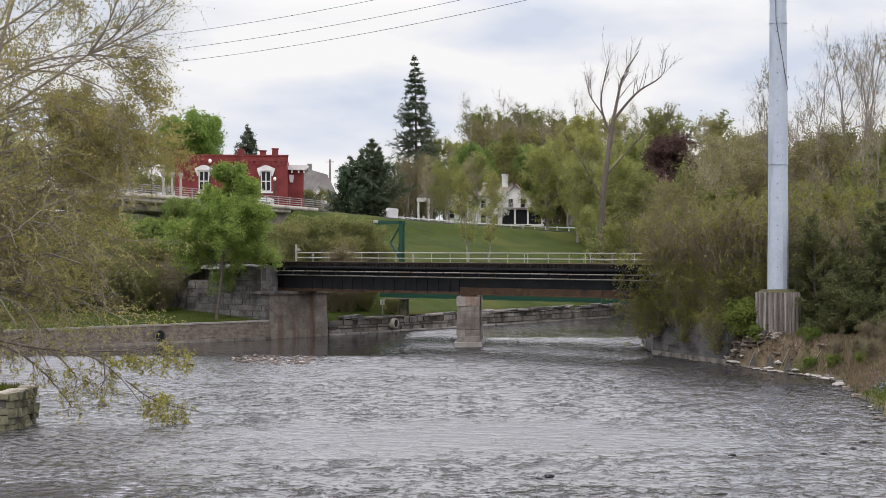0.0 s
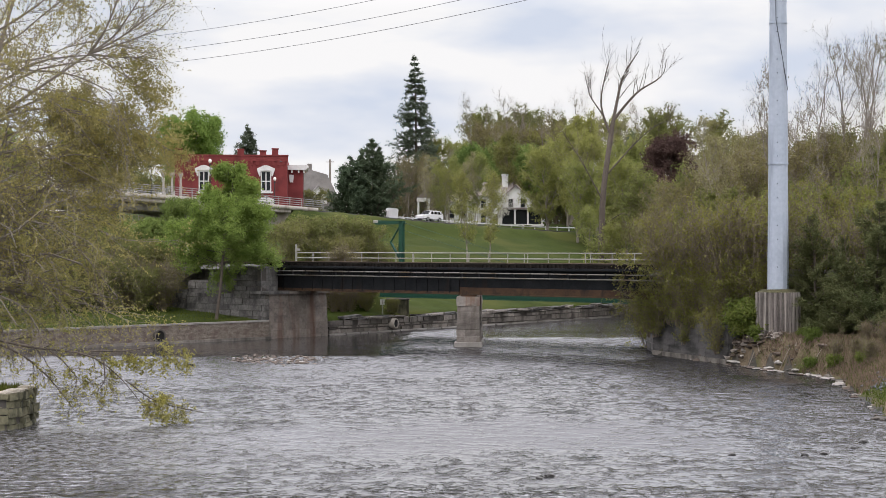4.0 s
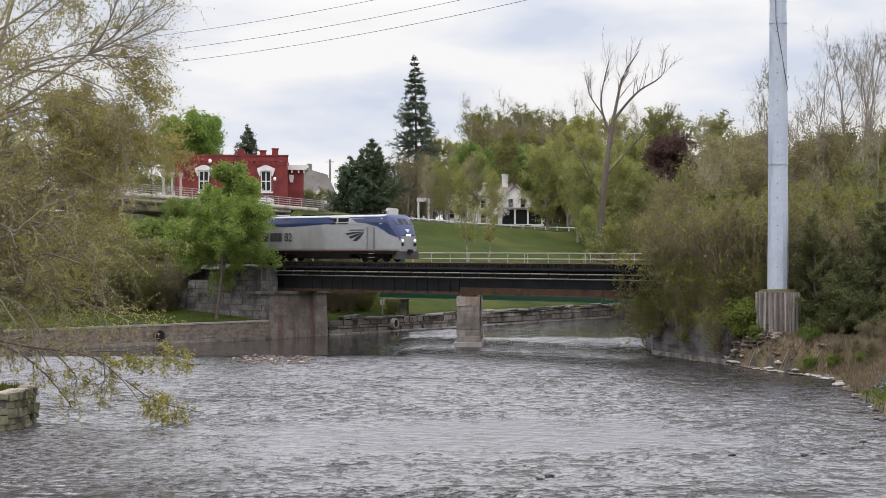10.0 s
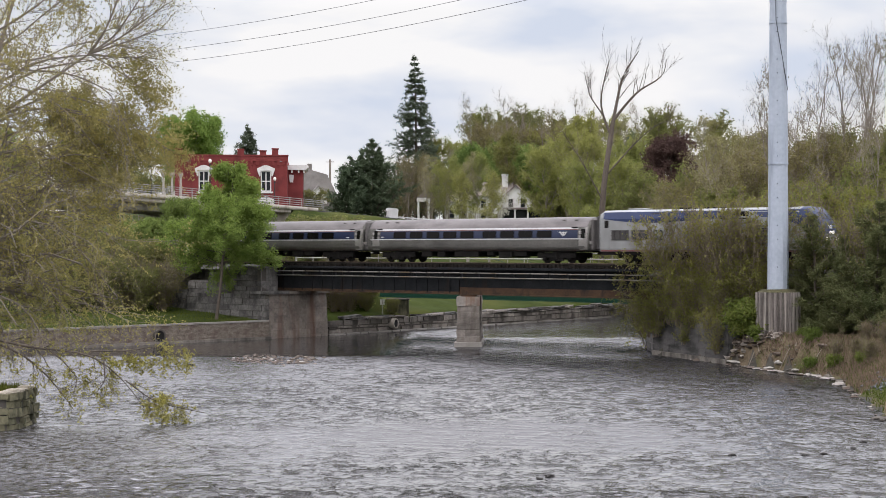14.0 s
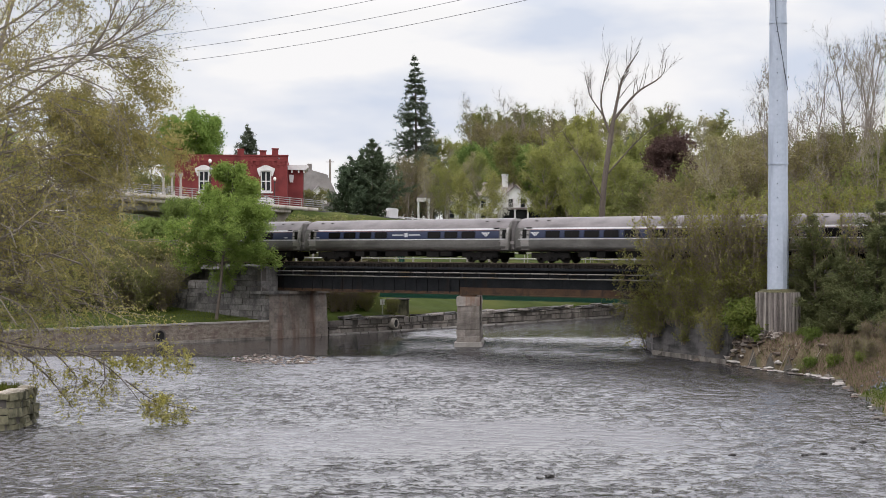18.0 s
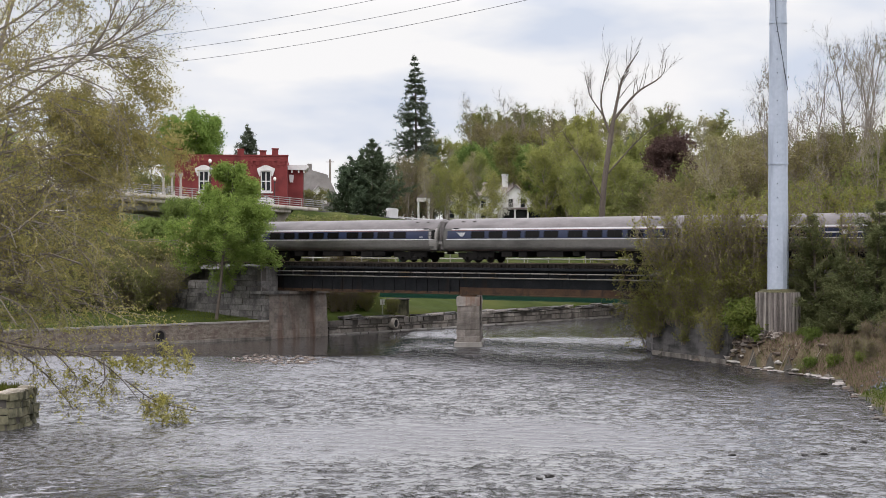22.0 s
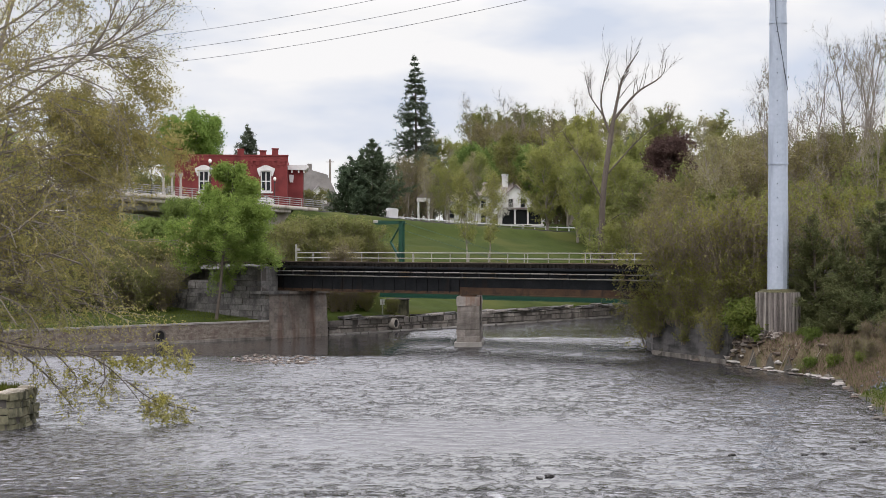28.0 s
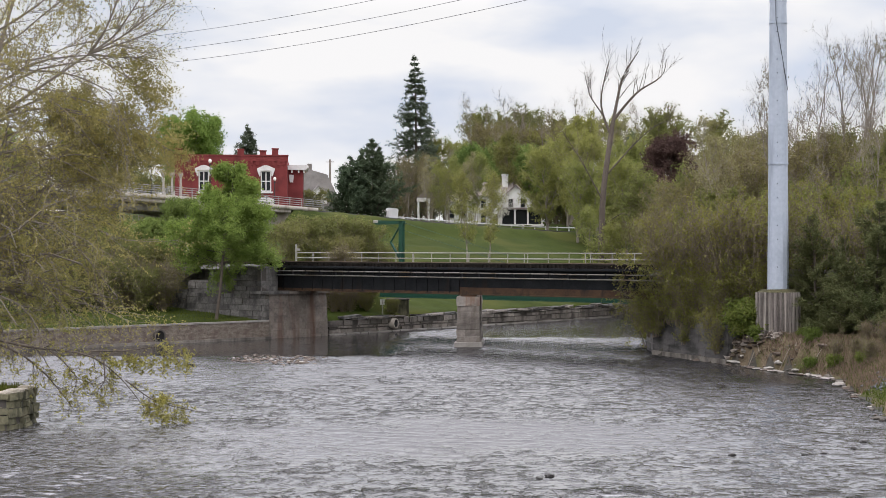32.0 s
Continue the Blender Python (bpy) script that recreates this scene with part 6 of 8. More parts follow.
def locomotive():
    """Origin at the rear coupling, nose at x = 21.1."""
    e = thing("diesel_locomotive", pose(0, 0, 0), "pale grey diesel passenger locomotive with blue nose and roof wave", "locomotive")
    st = [(0.85, 1.5, 4.25), (1.1, 1.55, 4.36), (19.9, 1.56, 4.4), (20.7, 1.55, 4.36), (21.3, 1.5, 4.0), (22.0, 1.38, 3.5), (22.55, 1.2, 2.95), (22.85, 1.08, 2.5)]
    v = []
    for x, h, zt in st:
        zs = min(zt - 0.62, 3.62)
        ring = [(h, 0.98), (h, 1.25), (h, zs), (h * 0.9, zt - 0.2), (h * 0.62, zt - 0.03), (0, zt)]
        v += [(x, -y, z) for y, z in ring] + [(x, y, z) for y, z in ring[::-1][1:]]
    k = 11
    q = [[i * k + j, i * k + j + 1, (i + 1) * k + j + 1, (i + 1) * k + j] for i in range(len(st) - 1) for j in range(k - 1)] + [[i * k + k - 1, i * k, (i + 1) * k, (i + 1) * k + k - 1] for i in range(len(st) - 1)]
    me = mesh_np("body", v, q)
    bm = bmesh.new()
    bm.from_mesh(me)
    bm.verts.ensure_lookup_table()
    bm.faces.new([bm.verts[i] for i in range(k)])
    # blunt front under the slope
    last = [bm.verts[(len(st) - 1) * k + i] for i in range(k)]
    front = [bm.verts.new(p) for p in ((22.95, -1.02, 0.98), (22.97, -1.02, 1.6), (22.95, -0.98, 2.35), (22.95, 0.98, 2.35), (22.97, 1.02, 1.6), (22.95, 1.02, 0.98))]
    bm.faces.new(front)
    bm.faces.new((last[0], last[1], front[1], front[0]))
    bm.faces.new((last[1], last[2], front[2], front[1]))
    bm.faces.new(last[2:9] + [front[3], front[2]])
    bm.faces.new((last[8], last[9], front[4], front[3]))
    bm.faces.new((last[9], last[10], front[5], front[4]))
    bm.faces.new((last[10], last[0], front[0], front[5]))
    me2 = bpy.data.meshes.new("body")
    bmesh.ops.recalc_face_normals(bm, faces=bm.faces[:])
    for m in (M_loco, M_blue, M_loco_roof):
        me2.materials.append(m)
    for f in bm.faces:
        c = f.calc_center_median()
        if c.x > 20.2 and c.z > 2.2 and c.z + (c.x - 20.2) * 0.45 > 3.2:
            f.material_index = 1
        elif f.normal.z > 0.45 and c.z > 4.0:
            f.material_index = 2
    bm.to_mesh(me2)
    bm.free()
    part("body", me2, None, e, "pale grey car body with a blue slanted nose")
    for s in (-1, 1):
        y0, y1 = sorted((s * 1.5, s * 1.575))

        def side(name, poly, m, lab="", a=y0, b=y1, par=e):
            return part(name, extrude(poly, a, b), m, par, lab)

        ya, yb = sorted((s * 1.5, s * 1.572))
        side("blue_wave", [(1.25, 3.62)] + [(1.25 + 0.6 * i, 3.62 - 0.34 * math.sin(min(i / 8.0, 1) * math.pi * 0.5) + 0.36 * max(0, (i - 8) / 12.0) ** 1.3) for i in range(1, 21)] + [(13.2, 3.64)], M_blue, "blue wave along the roof edge", ya, yb)
        part("blue_wave", mesh_np("w", [(1.25, s * 1.572, 3.63), (13.2, s * 1.572, 3.63), (12.2, s * 1.415, 4.17), (1.25, s * 1.415, 4.17)], [[0, 1, 2, 3]]), M_blue, e)
        side("blue_side", [(21.2, 2.55), (20.1, 2.9), (18.8, 3.25), (17.2, 3.55), (16.2, 3.63), (20.6, 3.63), (21.2, 3.5)], M_blue, "blue flank behind the cab", ya, yb)
        part("blue_side", mesh_np("w", [(16.0, s * 1.576, 3.63), (20.7, s * 1.576, 3.63), (20.5, s * 1.42, 4.17), (14.8, s * 1.42, 4.17)], [[0, 1, 2, 3]]), M_blue, e)
        nose = [(20.9, 2.64, 3.58, 1.55), (21.3, 2.53, 3.38, 1.5), (22.0, 2.36, 2.88, 1.38), (22.55, 2.24, 2.33, 1.2)]
        part("blue_side", mesh_np("w", [p for x, z0, z1, h in nose for p in ((x, s * (h + 0.022), z0), (x, s * (h + 0.022), z1))], [[2 * i, 2 * i + 2, 2 * i + 3, 2 * i + 1] for i in range(3)]), M_blue, e)
        ya, yb = sorted((s * 1.5, s * 1.586))
        for x0, x1 in ((2.07, 3.8), (4.03, 5.72)):
            g = side("grille", [(x0, 1.9), (x1, 1.9), (x1, 2.72), (x0, 2.72)], M_rubber, "dark louvred grille", ya, yb)
            for i in range(3):
                xx = x0 + 0.3 + i * 0.55
                part("slat", boxes((xx, min(s * 1.58, s * 1.6), 1.95, xx + 0.05, max(s * 1.58, s * 1.6), 2.67)), M_dark, g)
        for x0, x1, m in ((5.95, 6.95, M_navy), (12.28, 13.24, M_dark), (13.42, 14.85, M_dark), (15.05, 16.8, M_rubber)):
            part("roof_window", mesh_np("w", [(x0, s * 1.58, 3.5), (x1, s * 1.58, 3.5), (x1, s * 1.45, 4.08), (x0, s * 1.45, 4.08)], [[0, 1, 2, 3]]), m if m is not M_rubber else M_loco, e, "dark roof intake" if m is M_dark else "")
        side("rear_door", [(1.3, 1.15), (1.85, 1.15), (1.85, 3.4), (1.3, 3.4)], M_loco, "", ya, yb)
        side("rear_window", [(1.4, 2.9), (1.78, 2.9), (1.78, 3.5), (1.4, 3.5)], M_dark, "", *sorted((s * 1.5, s * 1.595)))
        d = side("cab_door", [(17.5, 1.15), (18.15, 1.15), (18.15, 3.35), (17.5, 3.35)], M_loco, "", ya, yb)
        part("handrail", rods(((17.4, s * 1.66, 1.2), (17.4, s * 1.66, 3.2), 0.025), ((18.28, s * 1.66, 1.2), (18.28, s * 1.66, 3.2), 0.025)), M_dark, d)
        for i in range(5):
            part("step", boxes((17.5, min(s * 1.45, s * 1.62), 0.4 + i * 0.33, 18.15, max(s * 1.45, s * 1.62), 0.45 + i * 0.33)), M_loco, d)
        part("cab_window", mesh_np("w", [(19.3, s * 1.584, 3.48), (19.75, s * 1.584, 3.48), (19.75, s * 1.46, 4.05), (19.45, s * 1.46, 4.05)], [[0, 1, 2, 3]]), M_white, e, "pale side window")
        for fan in (((16.95, 2.78), (15.5, 2.765), (14.4, 2.62), (14.8, 2.48), (15.8, 2.64)), ((16.9, 2.75), (15.82, 2.56), (14.87, 2.32), (15.2, 2.13), (16.1, 2.43)), ((16.9, 2.72), (16.1, 2.37), (15.45, 1.97), (15.93, 1.88), (16.45, 2.27))):
            side("emblem", fan[::-1], M_navy, "navy wave shape", *sorted((s * 1.5, s * 1.583)))
        part("lettering", boxes((15.0, min(s * 1.56, s * 1.58), 2.9, 16.9, max(s * 1.56, s * 1.58), 2.99)), M_navy, e, "navy lettering bar")
        side("sill", [(1.0, 1.0), (21.5, 1.0), (21.5, 1.1), (1.0, 1.1)], M_red, "dull red sill line", ya, yb)
        side("skirt", [(1.0, 0.72), (22.3, 0.72), (22.3, 1.0), (1.0, 1.0)], M_dark, "", *sorted((s * 1.35, s * 1.5)))
    num = text_mesh("82", 1.16)
    num.transform(Matrix.Rotation(radians(90), 4, "X"))
    n1 = part("number", num, M_navy, e, "dark painted number 82")
    n1.location = (6.1, -1.578, 1.92)
    n1.scale = (0.93, 1, 1)
    # windscreen, lamps, coupler
    for s in (-1, 1):
        part("windscreen", mesh_np("w", [(21.36, s * 0.1, 4.0), (21.36, s * 1.15, 3.86), (22.08, s * 1.02, 3.38), (22.1, s * 0.1, 3.44)], [[0, 1, 2, 3]]), M_pane, e, "slanted windscreen pane")
        part("headlight", rods(((22.9, s * 0.15, 2.45), (23.0, s * 0.15, 2.45), 0.11)), M_lamp, e, "lit headlight")
        part("ditch_light", rods(((22.9, s * 0.82, 1.98), (23.0, s * 0.82, 1.98), 0.11)), M_lamp, e, "lit ditch light")
        part("vent", boxes((22.9, s * 0.82 - 0.18, 1.45, 22.99, s * 0.82 + 0.18, 1.75)), M_dark, e)
    bm = bmesh.new()
    bm.faces.new([bm.verts.new(p) for p in ((22.62, -0.3, 3.0), (22.62, 0.3, 3.0), (22.86, 0.05, 2.7), (22.86, -0.12, 2.7))])
    part("emblem", bm, M_white, e, "white chevron on the nose")
    part("pilot", extrude([(21.6, 0.25), (23.1, 0.25), (22.98, 0.98), (21.6, 0.98)], -1.3, 1.3), M_rubber, e, "grey snow plough pilot")
    part("coupler", boxes((22.6, -0.2, 0.8, 23.6, 0.2, 1.15), (-0.3, -0.18, 0.75, 1.0, 0.18, 1.0), bevel=0.03), M_dark, e)
    part("fuel_tank", boxes((7.3, -1.4, 0.28, 14.9, 1.4, 1.0), bevel=0.1), M_dark, e)
    part("underframe", boxes((1.0, -1.35, 0.85, 22.5, 1.35, 1.02)), M_dark, e)
    for x in (3.0, 7.5, 10.2, 16.0):
        part("roof_hatch", boxes((x, -0.6, 4.36, x + 1.6, 0.6, 4.48), bevel=0.05), M_dark if x > 7 else M_loco_roof, e)
    part("diaphragm", boxes((0.25, -1.2, 1.1, 0.86, 1.2, 3.9), bevel=0.12), M_rubber, e, "dark rubber gangway bellows")
    # the cab end is short and steep
    for o in e.children:
        if o.type == "MESH":
            for v in o.data.vertices:
                if v.co.x > 18.3:
                    v.co.x = 18.3 + (v.co.x - 18.3) * 0.6
    bogie(e, 4.6, 2.8)
    bogie(e, 17.6, 2.8)
    return e


loco = locomotive()
coaches = [coach("passenger_coach", "stainless steel coach with dark windows behind the locomotive", True),
           coach("passenger_coach", "stainless steel coach with a blue window band", False),
           coach("passenger_coach", "stainless steel cafe coach with white lettering on its band", True, cafe=True),
           coach("passenger_coach", "stainless steel coach with a blue window band", False, one_door=True),
           coach("passenger_coach", "stainless steel coach at the end of the train", False, one_door=True)]
# place of the coupling behind the locomotive, metres along the track
RUN = [(0.0, -132.5), (5.0, -78.9), (10.5, -19.9), (12.0, -3.7), (13.0, 6.95), (14.5, 23.1), (16.5, 44.9), (19.0, 72.1), (21.0, 93.9), (23.0, 116.2), (25.5, 144.4), (29.0, 184.4), (32.0, 218.5)]


def on_track(u):
    return Matrix.Translation(track(u, 0, RAIL)) @ Matrix.Rotation(radians(TURN), 4, "Z")


# ---- road and overpass ----
M_asphalt = surface("asphalt", (0.04, 0.04, 0.04), (0.075, 0.073, 0.07), 0.9, 0.5, 6, 0.2)
M_fascia = surface("pale_concrete", (0.36, 0.33, 0.28), (0.5, 0.465, 0.4), 0.9, 0.5, 5, 0.2, stain=(0.25, 0.22, 0.18), stain_scale=(0.6, 0.6, 0.2), stain_cut=0.55)
M_railing = surface("grey_railing", (0.25, 0.25, 0.24), (0.38, 0.37, 0.36), 0.5, 0.8, 5, 0.1, metal=0.3)
M_whitewood = surface("white_rail_paint", (0.55, 0.55, 0.53), (0.7, 0.7, 0.68), 0.6, 0.8, 5, 0.1)


def line_points(step, s0, s1):
    """Points of the road's middle line, with the way across it."""
    pts = np.array(ROAD, float)
    seg = np.hypot(*np.diff(pts[:, :2], axis=0).T)
    cum = np.concatenate([[0], np.cumsum(seg)]) - 151.9
    ss = np.arange(max(s0, cum[0]), min(s1, cum[-1]), step)
    p = np.stack([np.interp(ss, cum, pts[:, i]) for i in range(3)], -1)
    k = np.ones(7) / 7
    if len(p) > 9:
        for i in range(3):
            q = np.convolve(np.pad(p[:, i], 3, mode="edge"), k, "valid")
            q[:3], q[-3:] = p[:3, i], p[-3:, i]
            p[:, i] = q
    t = unit(np.gradient(p[:, :2], axis=0))
    return p, np.stack([t[:, 1], -t[:, 0]], -1)


def sweep(step, s0, s1, outline):
    """A closed outline of (across, up) carried along the road."""
    p, nr = line_points(step, s0, s1)
    o = np.array(outline, float)
    v = np.concatenate([np.repeat(p[:, None, :2], len(o), 1) + nr[:, None] * o[None, :, :1], (p[:, None, 2:] + o[None, :, 1:])], -1)
    n, k = len(p), len(o)
    ix = np.arange(n * k).reshape(n, k)
    nx_ = np.roll(ix, -1, 1)
    return mesh_np("sweep", v, np.stack([ix[:-1], nx_[:-1], nx_[1:], ix[1:]], -1).reshape(-1, 4))


# along the road: 0 where the left ramp meets the overpass, deck to about 150, hill after that
S_END = 141.0
S_DECK = 135.0
tagged(part("road", sweep(2.0, -160, 600, [(-4.2, -0.3), (4.2, -0.3), (4.2, 0.0), (0, 0.06), (-4.2, 0.0)]), M_asphalt), "grey asphalt road over the hill", "road", kind="structure")
over = tagged(new("road_overpass"), "concrete road overpass with a tube railing", "overpass")
part("deck", sweep(2.0, -98, S_DECK, [(-5.0, -0.75), (5.0, -0.75), (5.0, -0.32), (-5.0, -0.32)]), M_fascia, over)
part("near_kerb", sweep(2.0, -98, S_END, [(4.25, -0.3), (5.15, -0.3), (5.15, 0.25), (4.25, 0.25)]), M_fascia, over, "pale concrete parapet kerb")
part("far_kerb", sweep(2.0, -98, S_END, [(-5.15, -0.3), (-4.25, -0.3), (-4.25, 0.25), (-5.15, 0.25)]), M_fascia, over)
for a in (-3.6, -1.2, 1.2, 3.6):
    part("beam", sweep(2.0, -98, S_DECK, [(a - 0.2, -1.75), (a + 0.2, -1.75), (a + 0.2, -0.75), (a - 0.2, -0.75)]), M_concrete, over)
for a in (4.8, -4.8):
    for h in (0.5, 0.78, 1.06, 1.32):
        part("railing_bar", sweep(2.0, -98, S_END + 3, [(a - 0.04, h - 0.04), (a + 0.04, h - 0.04), (a + 0.04, h + 0.04), (a - 0.04, h + 0.04)]), M_railing, over)
    p, nr = line_points(2.6, 30, S_END + 3)
    for q, c in zip(p, nr):
        x, y = q[0] + c[0] * a, q[1] + c[1] * a
        part("railing_post", boxes((x - 0.06, y - 0.06, q[2] + 0.0, x + 0.06, y + 0.06, q[2] + 1.36)), M_railing, over)


def bent(x, y, z0, z1, rot, w=8.5, m=M_concrete, lab=""):
    o = part("pier", boxes((-w / 2, -0.45, z0, w / 2, 0.45, z1), (-w / 2 - 0.3, -0.55, z1 - 0.7, w / 2 + 0.3, 0.55, z1), bevel=0.03), m, over, lab)
    o.matrix_basis = pose(x, y, 0, 0, 0, rot)


bent(-34.5, 208.8, 3.0, 12.8, -31)
bent(-52.0, 172.5, 1.0, 13.2, -27)
bent(-68, 141, 0.5, 12.5, -24)
bent(-86, 102, 0.5, 11.3, -35)
bent(-104, 78, 0.5, 9.8, -36)
bent(-122, 54, 0.5, 8.2, -36)
part("abutment", prism_up([(-25.2, 220.2), (-20.1, 222.6), (-23.4, 234.8), (-29.5, 232)], 5, 13.3), M_fascia, over, "pale concrete end wall")

# white rail along the hill road
gr = tagged(new("guard_rail"), "white painted rail along the road over the lawn", "guard rail")
part("rail_bar", sweep(1.5, 172, 222, [(-5.0, 0.8), (-4.9, 0.8), (-4.9, 0.98), (-5.0, 0.98)]), M_whitewood, gr)
p, nr = line_points(3.0, 172, 222)
for q, c in zip(p, nr):
    x, y = q[0] - c[0] * 5.08, q[1] - c[1] * 5.08
    part("rail_post", boxes((x - 0.09, y - 0.09, q[2] - 0.6, x + 0.09, y + 0.09, q[2] + 1.12)), M_whitewood, gr)
cab = thing("utility_cabinet", pose(-7.6, 249.5, ground_z(-7.6, 249.5), 0, 0, 25), "white utility cabinet with a sloped lid beside the road", "cabinet")
part("box", boxes((-0.8, -0.4, -0.3, 0.8, 0.4, 1.25), bevel=0.03), M_white, cab)
part("lid", extrude([(-0.9, 1.25), (0.9, 1.25), (0.6, 1.6), (-0.75, 1.7)], -0.45, 0.45), M_white, cab)


# ---- brick building ----
M_brick = surface("red_brick", (0.15, 0.024, 0.024), (0.23, 0.045, 0.042), 0.85, 0.6, 9, 0.25, stain=(0.11, 0.02, 0.02), stain_scale=(0.5, 0.5, 0.3), stain_cut=0.56)
M_trim = surface("white_trim", (0.62, 0.61, 0.58), (0.76, 0.75, 0.72), 0.7, 1.0, 6, 0.1)
bb = thing("brick_building", pose(-22.5, 240.0, 11.0, 0, 0, 4), "red painted brick building with white arched window hoods", "building")
part("wall", boxes((-16.1, 0, -2, 0, 12, 10.4)), M_brick, bb, "red brick wall")
part("parapet", boxes((-16.2, -0.12, 10.1, 0.12, 0.25, 11.0), (-16.3, -0.2, 10.85, 0.2, 0.3, 11.05)), M_brick, bb)
for i in range(21):
    x = -15.9 + i * 0.76
    part("corbel", boxes((x, -0.16, 9.55, x + 0.36, 0.02, 10.1)), M_brick, bb)
for x, h in ((-15.6, 1.0), (-6.7, 0.9), (-3.5, 0.7), (-1.75, 1.0)):
    c = part("chimney", boxes((x - 0.45, 0.1, 11.0, x + 0.45, 0.9, 11.0 + h), (x - 0.52, 0.03, 10.85 + h, x + 0.52, 0.97, 11.02 + h)), M_brick, bb)
for x in (-11.95, -7.2, -3.05):
    for z in (5.75, 1.25):
        w = part("window", boxes((x - 0.75, -0.1, z, x + 0.75, -0.02, z + 3.0)), M_trim, bb, "tall white sash window")
        part("pane", boxes((x - 0.58, -0.13, z + 0.15, x - 0.08, -0.09, z + 1.4), (x + 0.08, -0.13, z + 0.15, x + 0.58, -0.09, z + 1.4)), M_pane, w)
        part("pane", boxes((x - 0.58, -0.13, z + 1.55, x - 0.08, -0.09, z + 2.8), (x + 0.08, -0.13, z + 1.55, x + 0.58, -0.09, z + 2.8)), M_pane, w)
        part("sill", boxes((x - 1.0, -0.3, z - 0.25, x + 1.0, 0.0, z)), M_trim, w)
        hood = [(x - 1.2, z + 2.9), (x - 0.95, z + 2.2), (x - 0.8, z + 2.2), (x - 0.75, z + 3.0), (x + 0.75, z + 3.0), (x + 0.8, z + 2.2), (x + 0.95, z + 2.2), (x + 1.2, z + 2.9), (x + 1.3, z + 3.3), (x + 0.85, z + 3.5), (x + 0.4, z + 3.72), (x, z + 3.8), (x - 0.4, z + 3.72), (x - 0.85, z + 3.5), (x - 1.3, z + 3.3)]
        part("hood", extrude(hood, -0.35, 0.0), M_trim, w, "white arched hood mould")
for x in (-14.2, -9.6, -5.1, -0.9):
    part("pilaster", boxes((x - 0.28, -0.09, -2, x + 0.28, 0.02, 9.55)), M_brick, bb)
part("string_course", boxes((-16.15, -0.14, 4.55, 0.06, 0.02, 4.8)), M_brick, bb)
part("wing_wall", boxes((0.0, 3.0, -2, 2.2, 12, 9.0)), M_brick, bb, "red brick rear wing")
part("cornice", extrude([(0.0, 9.0), (2.6, 9.0), (3.0, 9.35), (3.0, 9.7), (0.0, 9.7)], 2.4, 12.3), M_trim, bb, "white cornice")
for x in (0.5, 1.5, 2.3):
    part("bracket", boxes((x, 2.5, 8.6, x + 0.2, 3.0, 9.0)), M_trim, bb)
part("hood", extrude([(0.3, 7.2), (0.8, 7.2), (0.9, 8.3), (0.2, 8.3)], 2.8, 3.0), M_trim, bb)

# grey roofed house behind it
M_shingle = surface("grey_shingle", (0.2, 0.185, 0.175), (0.32, 0.3, 0.28), 0.9, 0.8, 6, 0.4)
M_wallwhite = surface("white_clapboard", (0.6, 0.6, 0.57), (0.74, 0.74, 0.71), 0.8, 0.6, 6, 0.1)
gh = thing("house", pose(-21.5, 285, 12.0, 0, 0, 18), "house with a grey hipped roof behind the brick building", "house")
part("wall", boxes((-4, 0, -1, 4, 8, 3.4)), M_wallwhite, gh)
part("roof", extrude([(-4.6, 3.2), (4.6, 3.2), (1.6, 9.2), (-2.8, 10.4)], -0.4, 8.4), M_shingle, gh, "grey shingle roof")
part("chimney", boxes((-1.0, 3, 8.8, -0.3, 3.8, 11.2)), M_concrete, gh)
part("dormer", extrude([(-1.6, 4.2), (1.4, 4.2), (1.4, 5.6), (-0.1, 7.2), (-1.6, 5.6)], -0.9, 2.0), M_wallwhite, gh, "white gabled dormer")
for sg_ in (-1, 1):
    part("dormer_roof", extrude([(-0.1, 7.45), (-0.1 + sg_ * 1.9, 5.45), (-0.1 + sg_ * 1.9, 5.25), (-0.1, 7.2)][::sg_], -1.2, 2.2), M_shingle, gh, "grey shingle dormer roof")
part("window", boxes((-0.6, -0.96, 4.6, 0.4, -0.9, 5.8)), M_pane, gh)

# white house on the hill
M_roofbrown = surface("brown_shingle", (0.16, 0.135, 0.12), (0.26, 0.225, 0.2), 0.9, 0.8, 6, 0.4)
wh = thing("house", pose(6.5, 300, ground_z(6.5, 300) - 0.3, 0, 0, -6), "white clapboard farmhouse with brown gables and a porch", "house")


def gabled(x0, x1, y0, y1, h, rise, along):
    part("wall", boxes((x0, y0, 0, x1, y1, h)), M_wallwhite, wh, "white clapboard wall")
    if along == "x":
        ym = (y0 + y1) / 2
        g = bmesh.new()
        prof = [(y0 - 0.45, h - 0.15), (y1 + 0.45, h - 0.15), (ym, h + rise)]
        a = [g.verts.new((x0 - 0.4, y, z)) for y, z in prof]
        b = [g.verts.new((x1 + 0.4, y, z)) for y, z in prof]
        g.faces.new(a)
        g.faces.new(b)
        for i in range(3):
            g.faces.new((a[i], a[(i + 1) % 3], b[(i + 1) % 3], b[i]))
        part("roof", g, M_roofbrown, wh, "brown shingle roof")
    else:
        xm = (x0 + x1) / 2
        part("gable", extrude([(x0, h), (x1, h), (xm, h + rise - 0.35)], y0 + 0.01, y0 + 0.3), M_wallwhite, wh)
        for s, xa in ((-1, x0 - 0.5), (1, x1 + 0.5)):
            part("roof", extrude([(xa, h - 0.25), (xm, h + rise), (xm, h + rise - 0.25), (xa, h - 0.5)], y0 - 0.5, y1), M_roofbrown, wh, "brown shingle roof")


